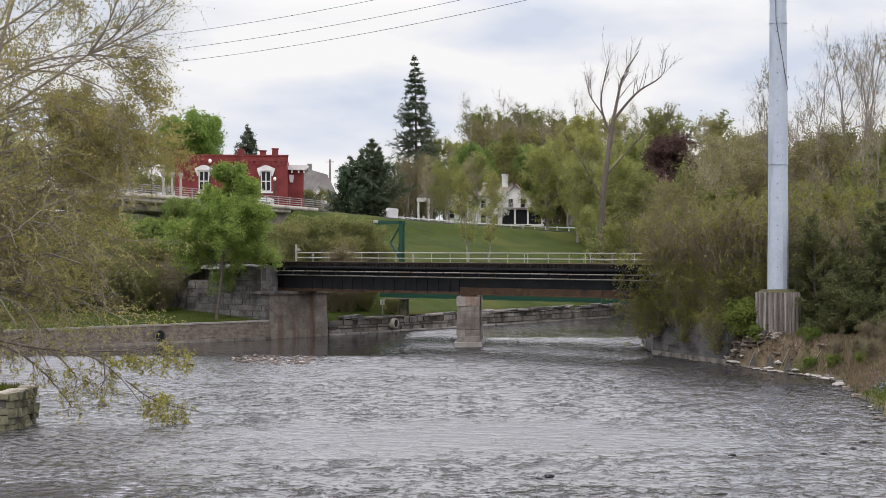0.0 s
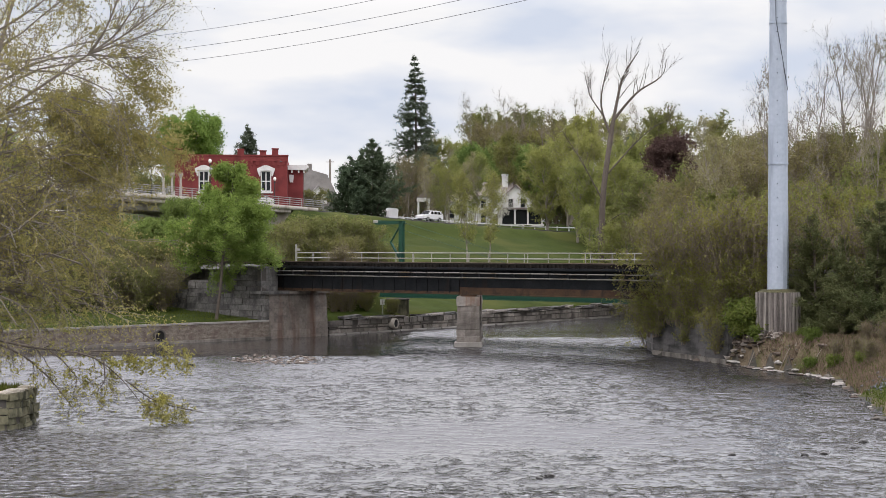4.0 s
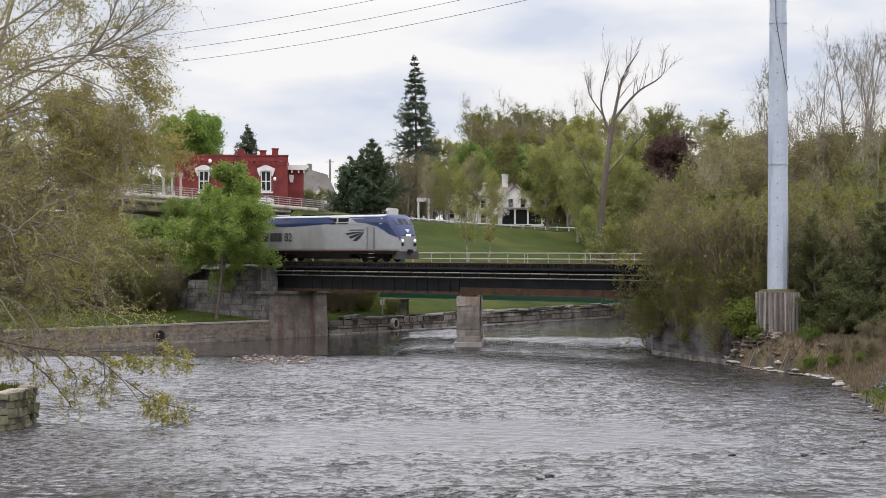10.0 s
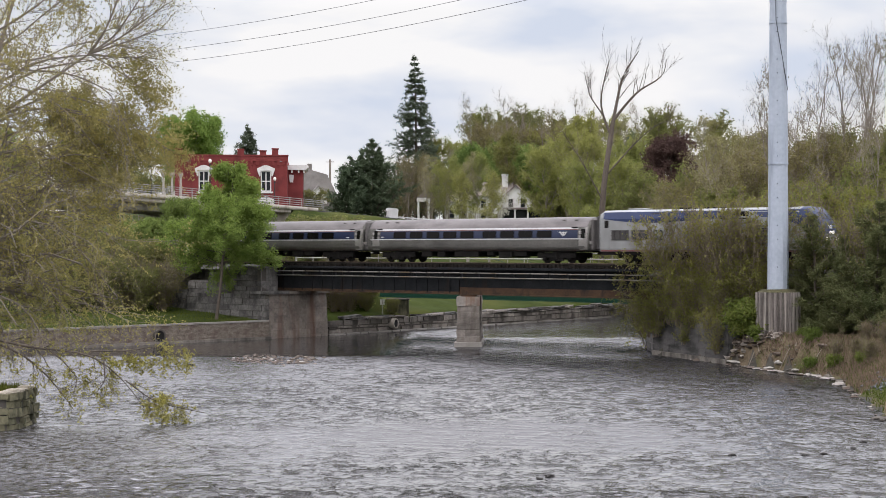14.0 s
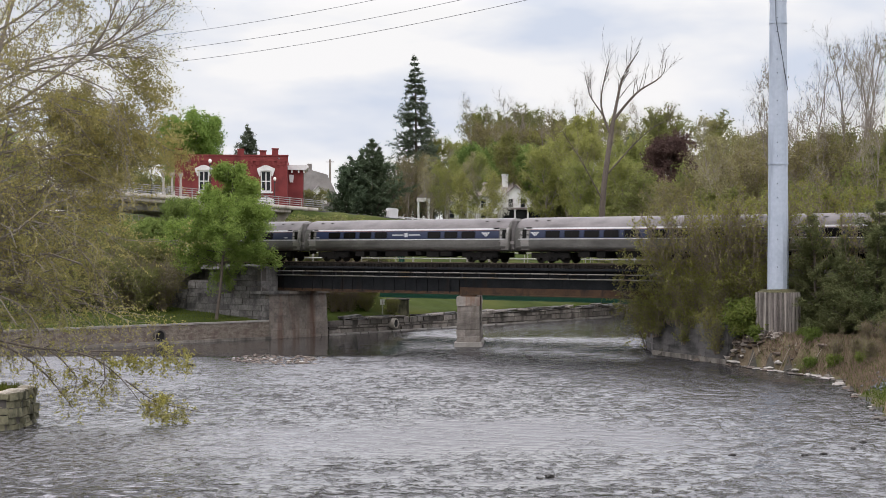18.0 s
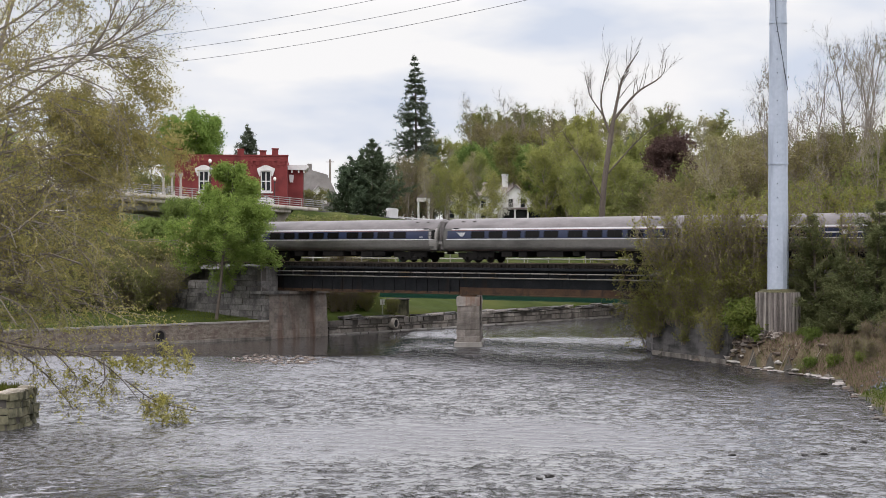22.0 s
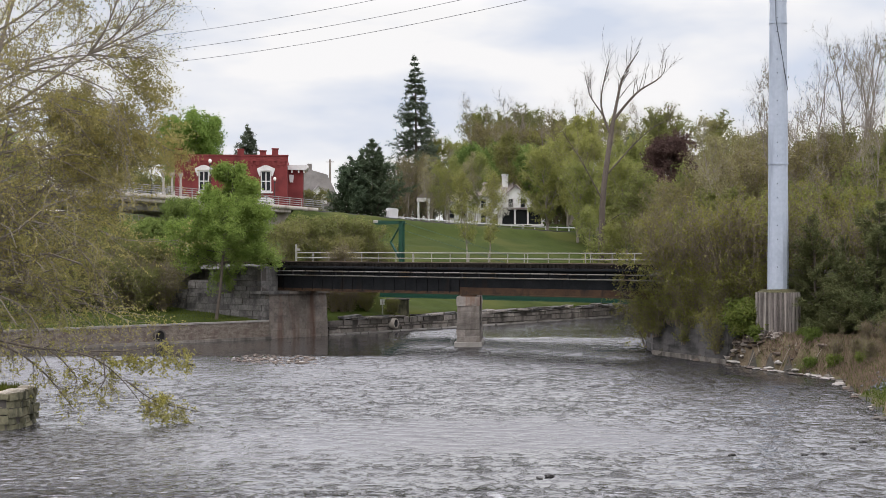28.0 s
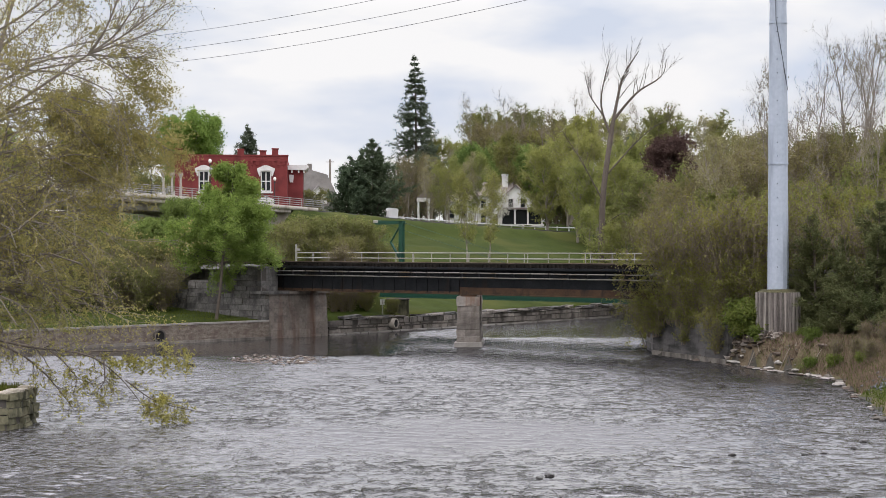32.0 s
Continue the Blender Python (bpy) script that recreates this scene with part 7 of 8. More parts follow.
gabled(-1.0, 5.5, 1.0, 9.0, 5.6, 2.6, "x")
gabled(4.2, 9.2, -1.2, 8.0, 5.0, 2.6, "y")
gabled(-6.5, -1.0, 1.5, 8.0, 4.6, 1.3, "x")
part("porch_roof", boxes((4.0, -3.4, 3.0, 11.8, -1.0, 3.3)), M_roofbrown, wh)
part("porch_floor", boxes((4.0, -3.4, 0.0, 11.8, -1.2, 0.35)), M_trim, wh)
for x in (4.2, 6.7, 9.0, 11.5):
    part("porch_post", boxes((x - 0.15, -3.3, 0.35, x + 0.15, -3.0, 3.0)), M_trim, wh)
# dark panel added for the shade under the porch roof
part("porch_shade", boxes((4.3, -1.32, 0.4, 11.4, -1.24, 2.95)), M_pane, wh, "dark panel standing in for the shade inside the porch")
part("chimney", boxes((3.9, 3.5, 6.8, 5.0, 4.5, 9.6), (3.8, 3.4, 9.3, 5.1, 4.6, 9.6)), M_wallwhite, wh, "white chimney")
part("chimney", boxes((-0.9, 4.5, 7.0, 0.0, 5.4, 9.8)), M_roofbrown, wh)
for x, y, z in ((5.4, -1.2, 3.4), (7.6, -1.2, 3.4), (0.3, 1.0, 3.4), (2.4, 1.0, 3.4), (0.3, 1.0, 0.7), (2.4, 1.0, 0.7), (-5.5, 1.5, 1.6), (-3.2, 1.5, 1.6)):
    w = part("window", boxes((x - 0.1, y - 0.08, z - 0.1, x + 0.95, y - 0.01, z + 1.6)), M_trim, wh)
    part("pane", boxes((x, y - 0.11, z, x + 0.85, y - 0.07, z + 0.72), (x, y - 0.11, z + 0.78, x + 0.85, y - 0.07, z + 1.5)), M_pane, w)
pav = thing("garden_pavilion", pose(-3.4, 292, ground_z(-3.4, 292) - 0.2), "small white columned garden pavilion beside the road", "pavilion")
part("base", boxes((-1.1, -1, 0, 1.1, 1, 0.4)), M_trim, pav)
for x in (-0.9, 0.9):
    for y in (-0.85, 0.85):
        part("column", rods(((x, y, 0.4), (x, y, 4.2), 0.2, 0.17), n=10), M_trim, pav)
part("entablature", boxes((-1.2, -1.1, 4.2, 1.2, 1.1, 4.9), bevel=0.05), M_trim, pav)
part("roof", extrude([(-1.35, 4.9), (1.35, 4.9), (0, 5.9)], -1.2, 1.2), M_roofbrown, pav)


# ---- footbridge beyond the railway ----
M_green = surface("green_steel", (0.004, 0.037, 0.021), (0.009, 0.064, 0.036), 0.5, 0.8, 6, 0.1)
M_cream = surface("cream_railing", (0.24, 0.235, 0.2), (0.34, 0.33, 0.285), 0.6, 0.8, 6, 0.1)
fb = thing("footbridge", Matrix.Translation(track(0, 12.3)) @ Matrix.Rotation(radians(TURN), 4, "Z"), "green steel footbridge with a cream tube railing", "footbridge")
for y in (-1.2, 1.2):
    part("girder", boxes((-18.6, y - 0.2, 3.6, 24, y + 0.2, 3.66), (-18.6, y - 0.03, 3.6, 24, y + 0.03, 5.9), (-18.6, y - 0.2, 5.82, 24, y + 0.2, 5.9)), M_green, fb, "green plate girder")
part("deck", boxes((-31.0, -1.3, 6.75, 25, 1.3, 6.95)), M_concrete, fb)
part("deck_beam", boxes((-18.2, -1.1, 5.9, 24, -0.9, 6.75)), M_green, fb)
part("deck_beam", boxes((-18.2, 0.9, 5.9, 24, 1.1, 6.75)), M_green, fb)
for y in (-1.25, 1.25):
    for z in (8.1, 7.55):
        part("handrail", rods(((-31.0, y, z), (25, y, z), 0.045)), M_cream, fb, "cream tube rail")
    x = -31.0
    while x < 25:
        part("railing_post", boxes((x - 0.03, y - 0.03, 6.95, x + 0.03, y + 0.03, 8.1)), M_cream, fb)
        x += 2.45 if y < 0 else 7.35
part("end_post", boxes((-31.1, -1.35, 6.95, -30.92, -1.2, 9.0)), M_cream, fb)
part("end_arm", boxes((-30.95, -1.33, 8.3, -30.45, -1.24, 8.55)), M_cream, fb)
PX, PY = -18.2, 1.6
part("portal_post", boxes((PX - 0.24, PY - 0.2, 6.5, PX + 0.24, PY + 0.2, 11.4)), M_green, fb, "green steel portal post")
part("arm_lamp", boxes((PX - 3.9, PY - 0.25, 11.2, PX - 3.2, PY + 0.25, 11.5), bevel=0.05), M_cream, fb, "pale lamp on the arm")
part("portal_beam", extrude([(PX - 3.7, 11.05), (PX + 0.35, 11.05), (PX + 0.35, 11.4), (PX - 3.7, 11.5)], PY - 0.2, PY + 0.2), M_green, fb)
part("portal_brace", rods(((PX - 1.55, PY, 9.2), (PX - 0.2, PY, 10.9), 0.09)), M_green, fb)
part("portal_brace", rods(((PX - 1.55, PY, 9.2), (PX - 0.1, PY, 7.3), 0.13)), M_green, fb)
for dx in (PX, PX - 3.3):
    part("stay_cable", rods(((dx, PY, 11.3), (dx + 17.5, PY, 7.1), 0.02), n=5), M_green, fb)

# ---- street lamps ----
M_globe, gn, gl, gb = nodes("milk_glass")
gb.inputs["Base Color"].default_value = (0.8, 0.79, 0.72, 1)
gb.inputs["Roughness"].default_value = 0.3
M_ironblack = surface("black_iron", (0.014, 0.014, 0.014), (0.035, 0.034, 0.032), 0.6, 1, 6, 0.1)


def globe(parent, x, y, z, r, name="globe"):
    bm = bmesh.new()
    bmesh.ops.create_uvsphere(bm, u_segments=12, v_segments=8, radius=r)
    bmesh.ops.scale(bm, vec=(1, 1, 1.25), verts=bm.verts[:])
    bmesh.ops.translate(bm, vec=(x, y, z), verts=bm.verts[:])
    part(name, bm, M_globe, parent, "milk glass globe", True)


def street_lamp(x, y, z, h):
    e = thing("street_lamp", pose(x, y, z), "black iron street lamp with a milk glass globe", "street lamp", "street lamps on the overpass")
    part("post", rods(((0, 0, 0), (0, 0, 0.9), 0.16, 0.1), ((0, 0, 0.9), (0, 0, h - 0.5), 0.07, 0.06), ((0, 0, h - 0.55), (0, 0, h - 0.35), 0.15)), M_ironblack, e)
    globe(e, 0, 0, h, 0.22)
    part("finial", rods(((0, 0, h + 0.33), (0, 0, h + 0.55), 0.09, 0.02)), M_ironblack, e)


street_lamp(-36.9, 210, 14.7, 4.7)
street_lamp(-30.0, 214, 14.4, 5.4)
street_lamp(-23.4, 231, 13.9, 4.3)
# ornamental columns
for x, y in ((-34.4, 204.5), (-33.5, 205.5), (-32.6, 206.5)):
    e = thing("column", pose(x, y, 14.75), "pale slender ornamental column with a flared top", "column", "ornamental columns")
    part("shaft", rods(((0, 0, 0), (0, 0, 2.6), 0.17, 0.12), ((0, 0, 0), (0, 0, 0.35), 0.26, 0.24), n=10), M_fascia, e)
    part("capital", rods(((0, 0, 2.55), (0, 0, 2.95), 0.14, 0.34), ((0, 0, 2.95), (0, 0, 3.2), 0.34, 0.3), n=8), M_fascia, e, "flared pale capital")
# wooden power pole behind
up = thing("utility_pole", pose(-20.4, 300, ground_z(-20.4, 300)), "weathered wooden utility pole with a cross arm", "utility pole")
part("post", rods(((0, 0, -0.5), (0, 0, 24.6 - ground_z(-20.4, 300)), 0.24, 0.18)), M_bark, up)
part("cross_arm", boxes((-0.75, -0.05, 10.9, 0.75, 0.05, 11.0)), M_bark, up)
for xi in (-0.65, -0.3, 0.3, 0.65):
    part("insulator", rods(((xi, 0, 11.0), (xi, 0, 11.2), 0.05, 0.03), n=6), M_trim, up)


# ---- near left stone platform ----
M_moss = surface("mossy_stone", (0.1, 0.1, 0.06), (0.26, 0.24, 0.15), 0.95, 0.8, 6, 0.8, stain=(0.05, 0.05, 0.03), stain_scale=(1.2, 1.2, 0.4), stain_cut=0.5, dist=0.1, obrand=0.2)
M_capstone = surface("pale_cap", (0.36, 0.32, 0.25), (0.55, 0.5, 0.42), 0.9, 1.5, 7, 0.5)
plat = tagged(new("stone_platform"), "mossy stone platform on the near bank with a pale rim", "stone wall")
part("core", prism_up([(-30, 78.1), (-21.6, 78.1), (-20.8, 78.7), (-20.6, 79.5), (-20.6, 82.3), (-30, 84)], -0.6, 1.72), M_mortar, plat)
rs2 = random.Random(21)
coursed(plat, [(-30, 77.7), (-21.4, 77.7), (-20.5, 78.3), (-20.15, 79.4), (-20.15, 82.4)], -0.5, 1.72, 0.38, (0.45, 1.2), rs2, M_moss, M_mortar, 0.4, 0.12, 0.018)
edge_line = [(-29.9, 77.75), (-21.5, 77.75), (-20.6, 78.35), (-20.25, 79.4), (-20.25, 82.3)]
for (xa, ya), (xb, yb) in zip(edge_line[:-1], edge_line[1:]):
    run = math.hypot(xb - xa, yb - ya)
    x = 0.0
    while x < run - 0.1:
        w = min(rs2.uniform(0.5, 1.0), run - x)
        b = boxes((x + 0.015, -0.08 + rs2.uniform(-0.05, 0.05), 0, x + w - 0.015, 0.42 + rs2.uniform(-0.1, 0.12), 0.13 + rs2.uniform(-0.03, 0.06)), bevel=0.03)
        for v in b.verts:
            v.co += Vector((rs2.uniform(-0.02, 0.02), rs2.uniform(-0.03, 0.03), rs2.uniform(-0.015, 0.02)))
        b.transform(Matrix.Translation((xa, ya, 1.7)) @ Matrix.Rotation(math.atan2(yb - ya, xb - xa), 4, "Z"))
        part("rim_stone", b, M_capstone, plat)
        x += w


# ---- rocks ----
M_rock = surface("river_rock", (0.07, 0.063, 0.052), (0.19, 0.17, 0.145), 0.85, 1.5, 7, 0.6, obrand=0.4)
M_gravel = surface("brown_gravel", (0.08, 0.064, 0.053), (0.18, 0.147, 0.12), 0.9, 1.5, 7, 0.5, obrand=0.45)
M_rock_grey = surface("crushed_rock", (0.07, 0.073, 0.08), (0.15, 0.155, 0.17), 0.9, 1.5, 7, 0.5, obrand=0.3)
M_debris = surface("earthy_rubble", (0.045, 0.035, 0.027), (0.11, 0.085, 0.065), 0.95, 1.5, 7, 0.6, obrand=0.4)
M_gravel_mixed = surface("mixed_gravel", (0.07, 0.056, 0.046), (0.21, 0.17, 0.14), 0.9, 2.2, 7, 0.5)
M_rock_wet = surface("wet_rock", (0.02, 0.019, 0.017), (0.06, 0.056, 0.05), 0.35, 1.5, 7, 0.6)
M_rock_pale = surface("pale_rock", (0.24, 0.225, 0.2), (0.42, 0.395, 0.355), 0.9, 1.5, 7, 0.5)
ROCKS = []
for sd in range(6):
    bm = bmesh.new()
    bmesh.ops.create_icosphere(bm, subdivisions=2, radius=1.0)
    rr_ = random.Random(100 + sd)
    off = Vector((rr_.uniform(0, 50), rr_.uniform(0, 50), 0))
    for v in bm.verts:
        k = 1 + 0.45 * noise.noise(v.co * 1.1 + off) + 0.15 * noise.noise(v.co * 3 + off)
        v.co = Vector((v.co.x * k, v.co.y * k * 0.85, max(v.co.z * k * 0.6, -0.5)))
    me = bpy.data.meshes.new("rock")
    bm.to_mesh(me)
    bm.free()
    ROCKS.append(me)


def heap(name, label, category, mat, stones):
    """Many small stones as one object: rows of (x, y, z, r, flat)."""
    vs, fs, base = [], [], 0
    for x, y, z, r, flat in stones:
        me = ROCKS[rs2.randrange(6)]
        m = pose(x, y, z, 0, 0, rs2.uniform(0, 360)) @ Matrix.Diagonal((r, r * 0.8, r * flat, 1))
        vs += [tuple(m @ v.co) for v in me.vertices]
        fs += [[base + i for i in p.vertices] for p in me.polygons]
        base += len(me.vertices)
    tagged(part(name, mesh_np(name, vs, None, fs), mat), label, category, kind="stuff")


def rock(x, y, z, r, mat, label, group, flat=1.0):
    me = ROCKS[rs2.randrange(6)].copy()
    me.materials.clear()
    me.materials.append(mat)
    o = new("rock", me)
    o.matrix_basis = pose(x, y, z, 0, 0, rs2.uniform(0, 360)) @ Matrix.Diagonal((r, r * 0.8, r * flat, 1))
    tagged(o, label, "rock", group)


for x, y, r in ((-18.5, 121.6, 0.5), (4.0, 62.5, 0.26), (15.0, 69.0, 0.22), (15.9, 69.3, 0.2), (18.6, 73.5, 0.28), (12.0, 68.9, 0.2), (17.6, 71.2, 0.2), (3.6, 61.9, 0.16)):
    rock(x, y, 0.02, r, M_rock_wet, "dark wet rock breaking the river surface", "river rocks", 0.8)
rock(26.3, 119.0, 2.15, 0.9, M_rock_pale, "pale broken concrete slab on the bank", "", 0.5)
bar = []
for i in range(170):
    a = rs2.uniform(0, 1)
    bar.append((-16.2 + 6.4 * a + 0.4 * rs2.gauss(0, 1), 128.2 - 2.2 * a + 2.6 * rs2.gauss(0, 1), rs2.uniform(-0.04, 0.06), rs2.uniform(0.07, 0.24), 0.8))
heap("gravel_bar", "brown rounded stones on a low gravel bar", "gravel", M_gravel_mixed, bar)
for i in range(8):
    a = i / 8
    rock(-16.2 + 6.4 * a + rs2.uniform(-0.4, 0.4), 128.2 - 2.2 * a + rs2.uniform(-2, 2), 0.03, rs2.uniform(0.15, 0.25), M_rock_pale, "pale stone on the gravel bar", "gravel bar stones", 0.7)
for i in range(90):
    t = rs2.random()
    x, y = 21.6 + 2.7 * t + rs2.gauss(0, 0.35), 122.3 - 4.2 * t + rs2.gauss(0, 0.4)
    shard = boxes((-rs2.uniform(0.12, 0.4), -rs2.uniform(0.1, 0.25), -0.06, rs2.uniform(0.12, 0.4), rs2.uniform(0.1, 0.25), rs2.uniform(0.03, 0.1)))
    for v in shard.verts:
        v.co += Vector((rs2.uniform(-0.06, 0.06), rs2.uniform(-0.06, 0.06), rs2.uniform(-0.03, 0.03)))
    o = part("broken_stone", shard, rs2.choice((M_debris, M_debris, M_gravel, M_bark_mid, M_rock, M_bark)))
    o.matrix_basis = pose(x, y, max(ground_z(x, y), 0.0) + 0.06 + 0.35 * math.exp(-((t - 0.45) / 0.3) ** 2) * rs2.random(), rs2.uniform(-25, 25), rs2.uniform(-25, 25), rs2.uniform(0, 360))
    tagged(o, "broken brown shard in the rubble heap on the bank", "stone", "rubble heap")
for i in range(26):
    t = rs2.random()
    x, y = 21.0 + 4.4 * t + rs2.uniform(-0.3, 0.35), 122.2 - 13.4 * t
    rock(x, y, 0.05, rs2.uniform(0.2, 0.55), rs2.choice((M_rock_pale, M_rock, M_gravel)), "flat pale slab at the waterline", "waterline slabs", 0.28)
crush = []
for i in range(110):
    x, y = rs2.gauss(25.6, 0.55), rs2.gauss(95.0, 1.8)
    crush.append((x, y, ground_z(x, y) + 0.03, rs2.uniform(0.08, 0.22), 0.7))
heap("crushed_stone", "grey crushed stone on the bank", "gravel", M_rock_grey, crush)
edge_pts = [(18.5, 129.5), (20.9, 122.6), (25.5, 108.6), (23.3, 92), (21.5, 80), (22.3, 60)]
for i in range(190):
    k = rs2.choice((0, 1, 1, 1, 2, 2, 3, 4)) if i > 40 else 1
    (ax, ay), (bx, by) = edge_pts[k], edge_pts[k + 1]
    t = rs2.random()
    off = abs(rs2.gauss(0, 0.45)) - 0.15
    x, y = ax + (bx - ax) * t + off, ay + (by - ay) * t
    rock(x, y, ground_z(x, y) + 0.02 if off > 0.15 else 0.03, rs2.uniform(0.08, 0.2) * rs2.choice((0.7, 1, 1, 2.2)), rs2.choice((M_rock, M_gravel, M_rock, M_gravel, M_rock, M_debris, M_debris, M_rock, M_gravel, M_rock_pale)), "stone at the water's edge", "bank stones", 0.6)
for x, y, r, flat in ((21.4, 121.6, 0.85, 0.25), (23.0, 116.6, 0.5, 0.4), (24.1, 113.6, 0.45, 0.4), (24.6, 112.0, 0.6, 0.3), (24.9, 111.1, 0.5, 0.3), (25.9, 113.2, 0.4, 0.5), (25.6, 115.0, 0.45, 0.5)):
    rock(x, y, ground_z(x, y) + 0.05, r, M_rock_pale if r > 0.44 else M_gravel, "pale flat stone on the bank slope", "bank rubble", flat)
# driftwood
for i in range(7):
    t = rs2.random()
    x, y = 21.8 + 4 * t + rs2.gauss(0, 0.3), 120.5 - 9 * t
    a = rs2.uniform(0, 3.14)
    ln = rs2.uniform(0.6, 2.2)
    e = new("driftwood", None)
    z0, z1 = ground_z(x, y) + 0.1, ground_z(x + ln * math.cos(a), y + ln * math.sin(a)) + 0.12
    bm = rods(((x, y, z0), (x + ln * 0.5 * math.cos(a + 0.1), y + ln * 0.5 * math.sin(a + 0.1), (z0 + z1) / 2 + 0.03), 0.04, 0.03), ((x + ln * 0.5 * math.cos(a + 0.1), y + ln * 0.5 * math.sin(a + 0.1), (z0 + z1) / 2 + 0.03), (x + ln * math.cos(a), y + ln * math.sin(a), z1), 0.03, 0.012), n=6)
    bpy.data.objects.remove(e)
    tagged(part("driftwood", bm, M_bark_pale), "bleached driftwood branch on the bank", "driftwood", "driftwood")


# ---- grass and reeds on the right bank ----
def tufts(name, label, mat, n, pick, size, seed):
    rng = np.random.default_rng(seed)
    x, y = pick(rng, n)
    d = river_distance(x, y)
    ok = d > 0.25
    x, y = x[ok], y[ok]
    z = sheet_z(x, y)
    h = size * rng.uniform(0.5, 1.3, len(x))
    a = rng.uniform(0, 6.28, len(x))
    w = np.minimum(h * 0.07, 0.02) + 0.012
    lx, ly = rng.normal(0, 0.3, len(x)) * h, rng.normal(0, 0.3, len(x)) * h
    v = np.stack([np.stack([x - w * np.cos(a), y - w * np.sin(a), z - 0.05], -1), np.stack([x + w * np.cos(a), y + w * np.sin(a), z - 0.05], -1), np.stack([x + lx, y + ly, z + h], -1)], 1)
    o = part(name, mesh_np(name, v.reshape(-1, 3), None, np.arange(len(x) * 3).reshape(-1, 3)), mat)
    return tagged(o, label, "grass", kind="stuff")


tufts("dry_grass", "dry tan grass and stems on the bank", M_reed, 46000, lambda r, n: (r.uniform(22.5, 34, n), r.uniform(96, 119, n)), 0.24, 41)
tufts("tall_reeds", "tall pale dead reed stalks below the cedars", M_reed, 110, lambda r, n: (r.uniform(25.5, 31, n), r.uniform(107, 113, n)), 1.5, 44)
tufts("bank_grass", "green grass on the low bank", M_grassblade, 22000, lambda r, n: (r.uniform(21, 29, n), 72 + 47 * r.uniform(0, 1, n) ** 1.6), 0.24, 42)
tufts("lawn_grass", "short grass along the river wall", M_grassblade, 26000, lambda r, n: (r.uniform(-40, -14, n), r.uniform(138, 172, n)), 0.16, 43)

# drain outlets
M_pipe_shade = surface("pipe_shade", (0.006, 0.006, 0.006), (0.015, 0.014, 0.013), 0.95, 1, 6, 0.0)


def outlet(name, x, y, z, r, face, mat, label):
    e = thing(name, Matrix.Translation((x, y, z)) @ Matrix.Rotation(face, 4, "Z"), label, "drain pipe")
    bm = bmesh.new()
    n = 20
    rings = []
    for rad, yy in ((r, -0.1), (r * 0.8, -0.1), (r * 0.8, 0.6)):
        rings.append([bm.verts.new((rad * math.cos(i * 2 * math.pi / n), yy, rad * math.sin(i * 2 * math.pi / n))) for i in range(n)])
    back = [bm.verts.new((r * math.cos(i * 2 * math.pi / n), 0.6, r * math.sin(i * 2 * math.pi / n))) for i in range(n)]
    for ra, rb in ((back, rings[0]), (rings[0], rings[1]), (rings[1], rings[2])):
        for i in range(n):
            bm.faces.new((ra[i], ra[(i + 1) % n], rb[(i + 1) % n], rb[i]))
    part("pipe", bm, mat, e)
    # near-black disc across the mouth stands for the shade in the pipe
    bm = bmesh.new()
    bm.faces.new([bm.verts.new((r * 0.8 * math.cos(i * 2 * math.pi / n), -0.02, r * 0.8 * math.sin(i * 2 * math.pi / n))) for i in range(n)])
    part("shade_disc", bm, M_pipe_shade, e, "dark disc painted for the shade inside the pipe")


outlet("drain_pipe", -25.3, 148.4, 0.72, 0.6, radians(45), M_mortar, "dark round drain outlet in the river wall")
outlet("drain_pipe", -4.9, 171.4, 0.82, 0.52, radians(62), M_fascia, "pale concrete drain outlet in the stone wall")

# stone block on the lawn's edge
blk = thing("stone_block", pose(-4.75, 175.2, ground_z(-4.75, 175.2), rz=radians(-8)), "mossy squared stone block at the edge of the lawn", "stone block")
part("base", boxes((-1.15, -0.6, -0.5, 1.15, 0.6, 1.3), bevel=0.06), M_moss, blk)
part("cap", boxes((-1.22, -0.66, 1.3, 1.22, 0.66, 1.5), bevel=0.04), M_stone, blk)

# park sign under the bridge
sg = thing("park_sign", pose(-6.3, 173, 2.98 - 1.0), "small white notice board on a post", "sign")
part("post", boxes((-0.06, -0.06, -1.2, 0.06, 0.06, 1.0)), M_railing, sg)
part("board", boxes((-0.25, -0.09, 0.72, 0.25, -0.06, 1.27)), M_white, sg)
part("lettering", boxes((-0.05, -0.1, 0.82, 0.05, -0.088, 1.17)), M_railing, sg, "grey lettering bar")

# ---- overhead wires ----
M_wire = surface("wire", (0.1, 0.1, 0.11), (0.16, 0.16, 0.17), 0.6, 1, 5, 0.0)
for zr, zl in ((30.8, 27.2), (32.0, 28.6), (33.6, 30.2)):
    a, b = Vector((22.4, 121.4, zr)), Vector((-62.0, 205.0, zl + 3.0))
    n = 30
    q = np.array([[a.x + (b.x - a.x) * t, a.y + (b.y - a.y) * t, a.z + (b.z - a.z) * t - 7.0 * 4 * t * (1 - t) * 0.4] for t in np.linspace(0, 1, n)])[None]
    tagged(part("power_line", mesh_np("wire", *tubes([(q, np.full((1, n), 0.022), 4)])), M_wire), "thin grey overhead power line", "power line", "power lines")


# ---- the car on the road ----
M_carwhite = surface("white_car_paint", (0.7, 0.7, 0.7), (0.8, 0.8, 0.8), 0.25, 0.5, 5, 0.0)
M_tyre = surface("tyre", (0.015, 0.015, 0.015), (0.03, 0.03, 0.03), 0.9, 2, 9, 0.0)


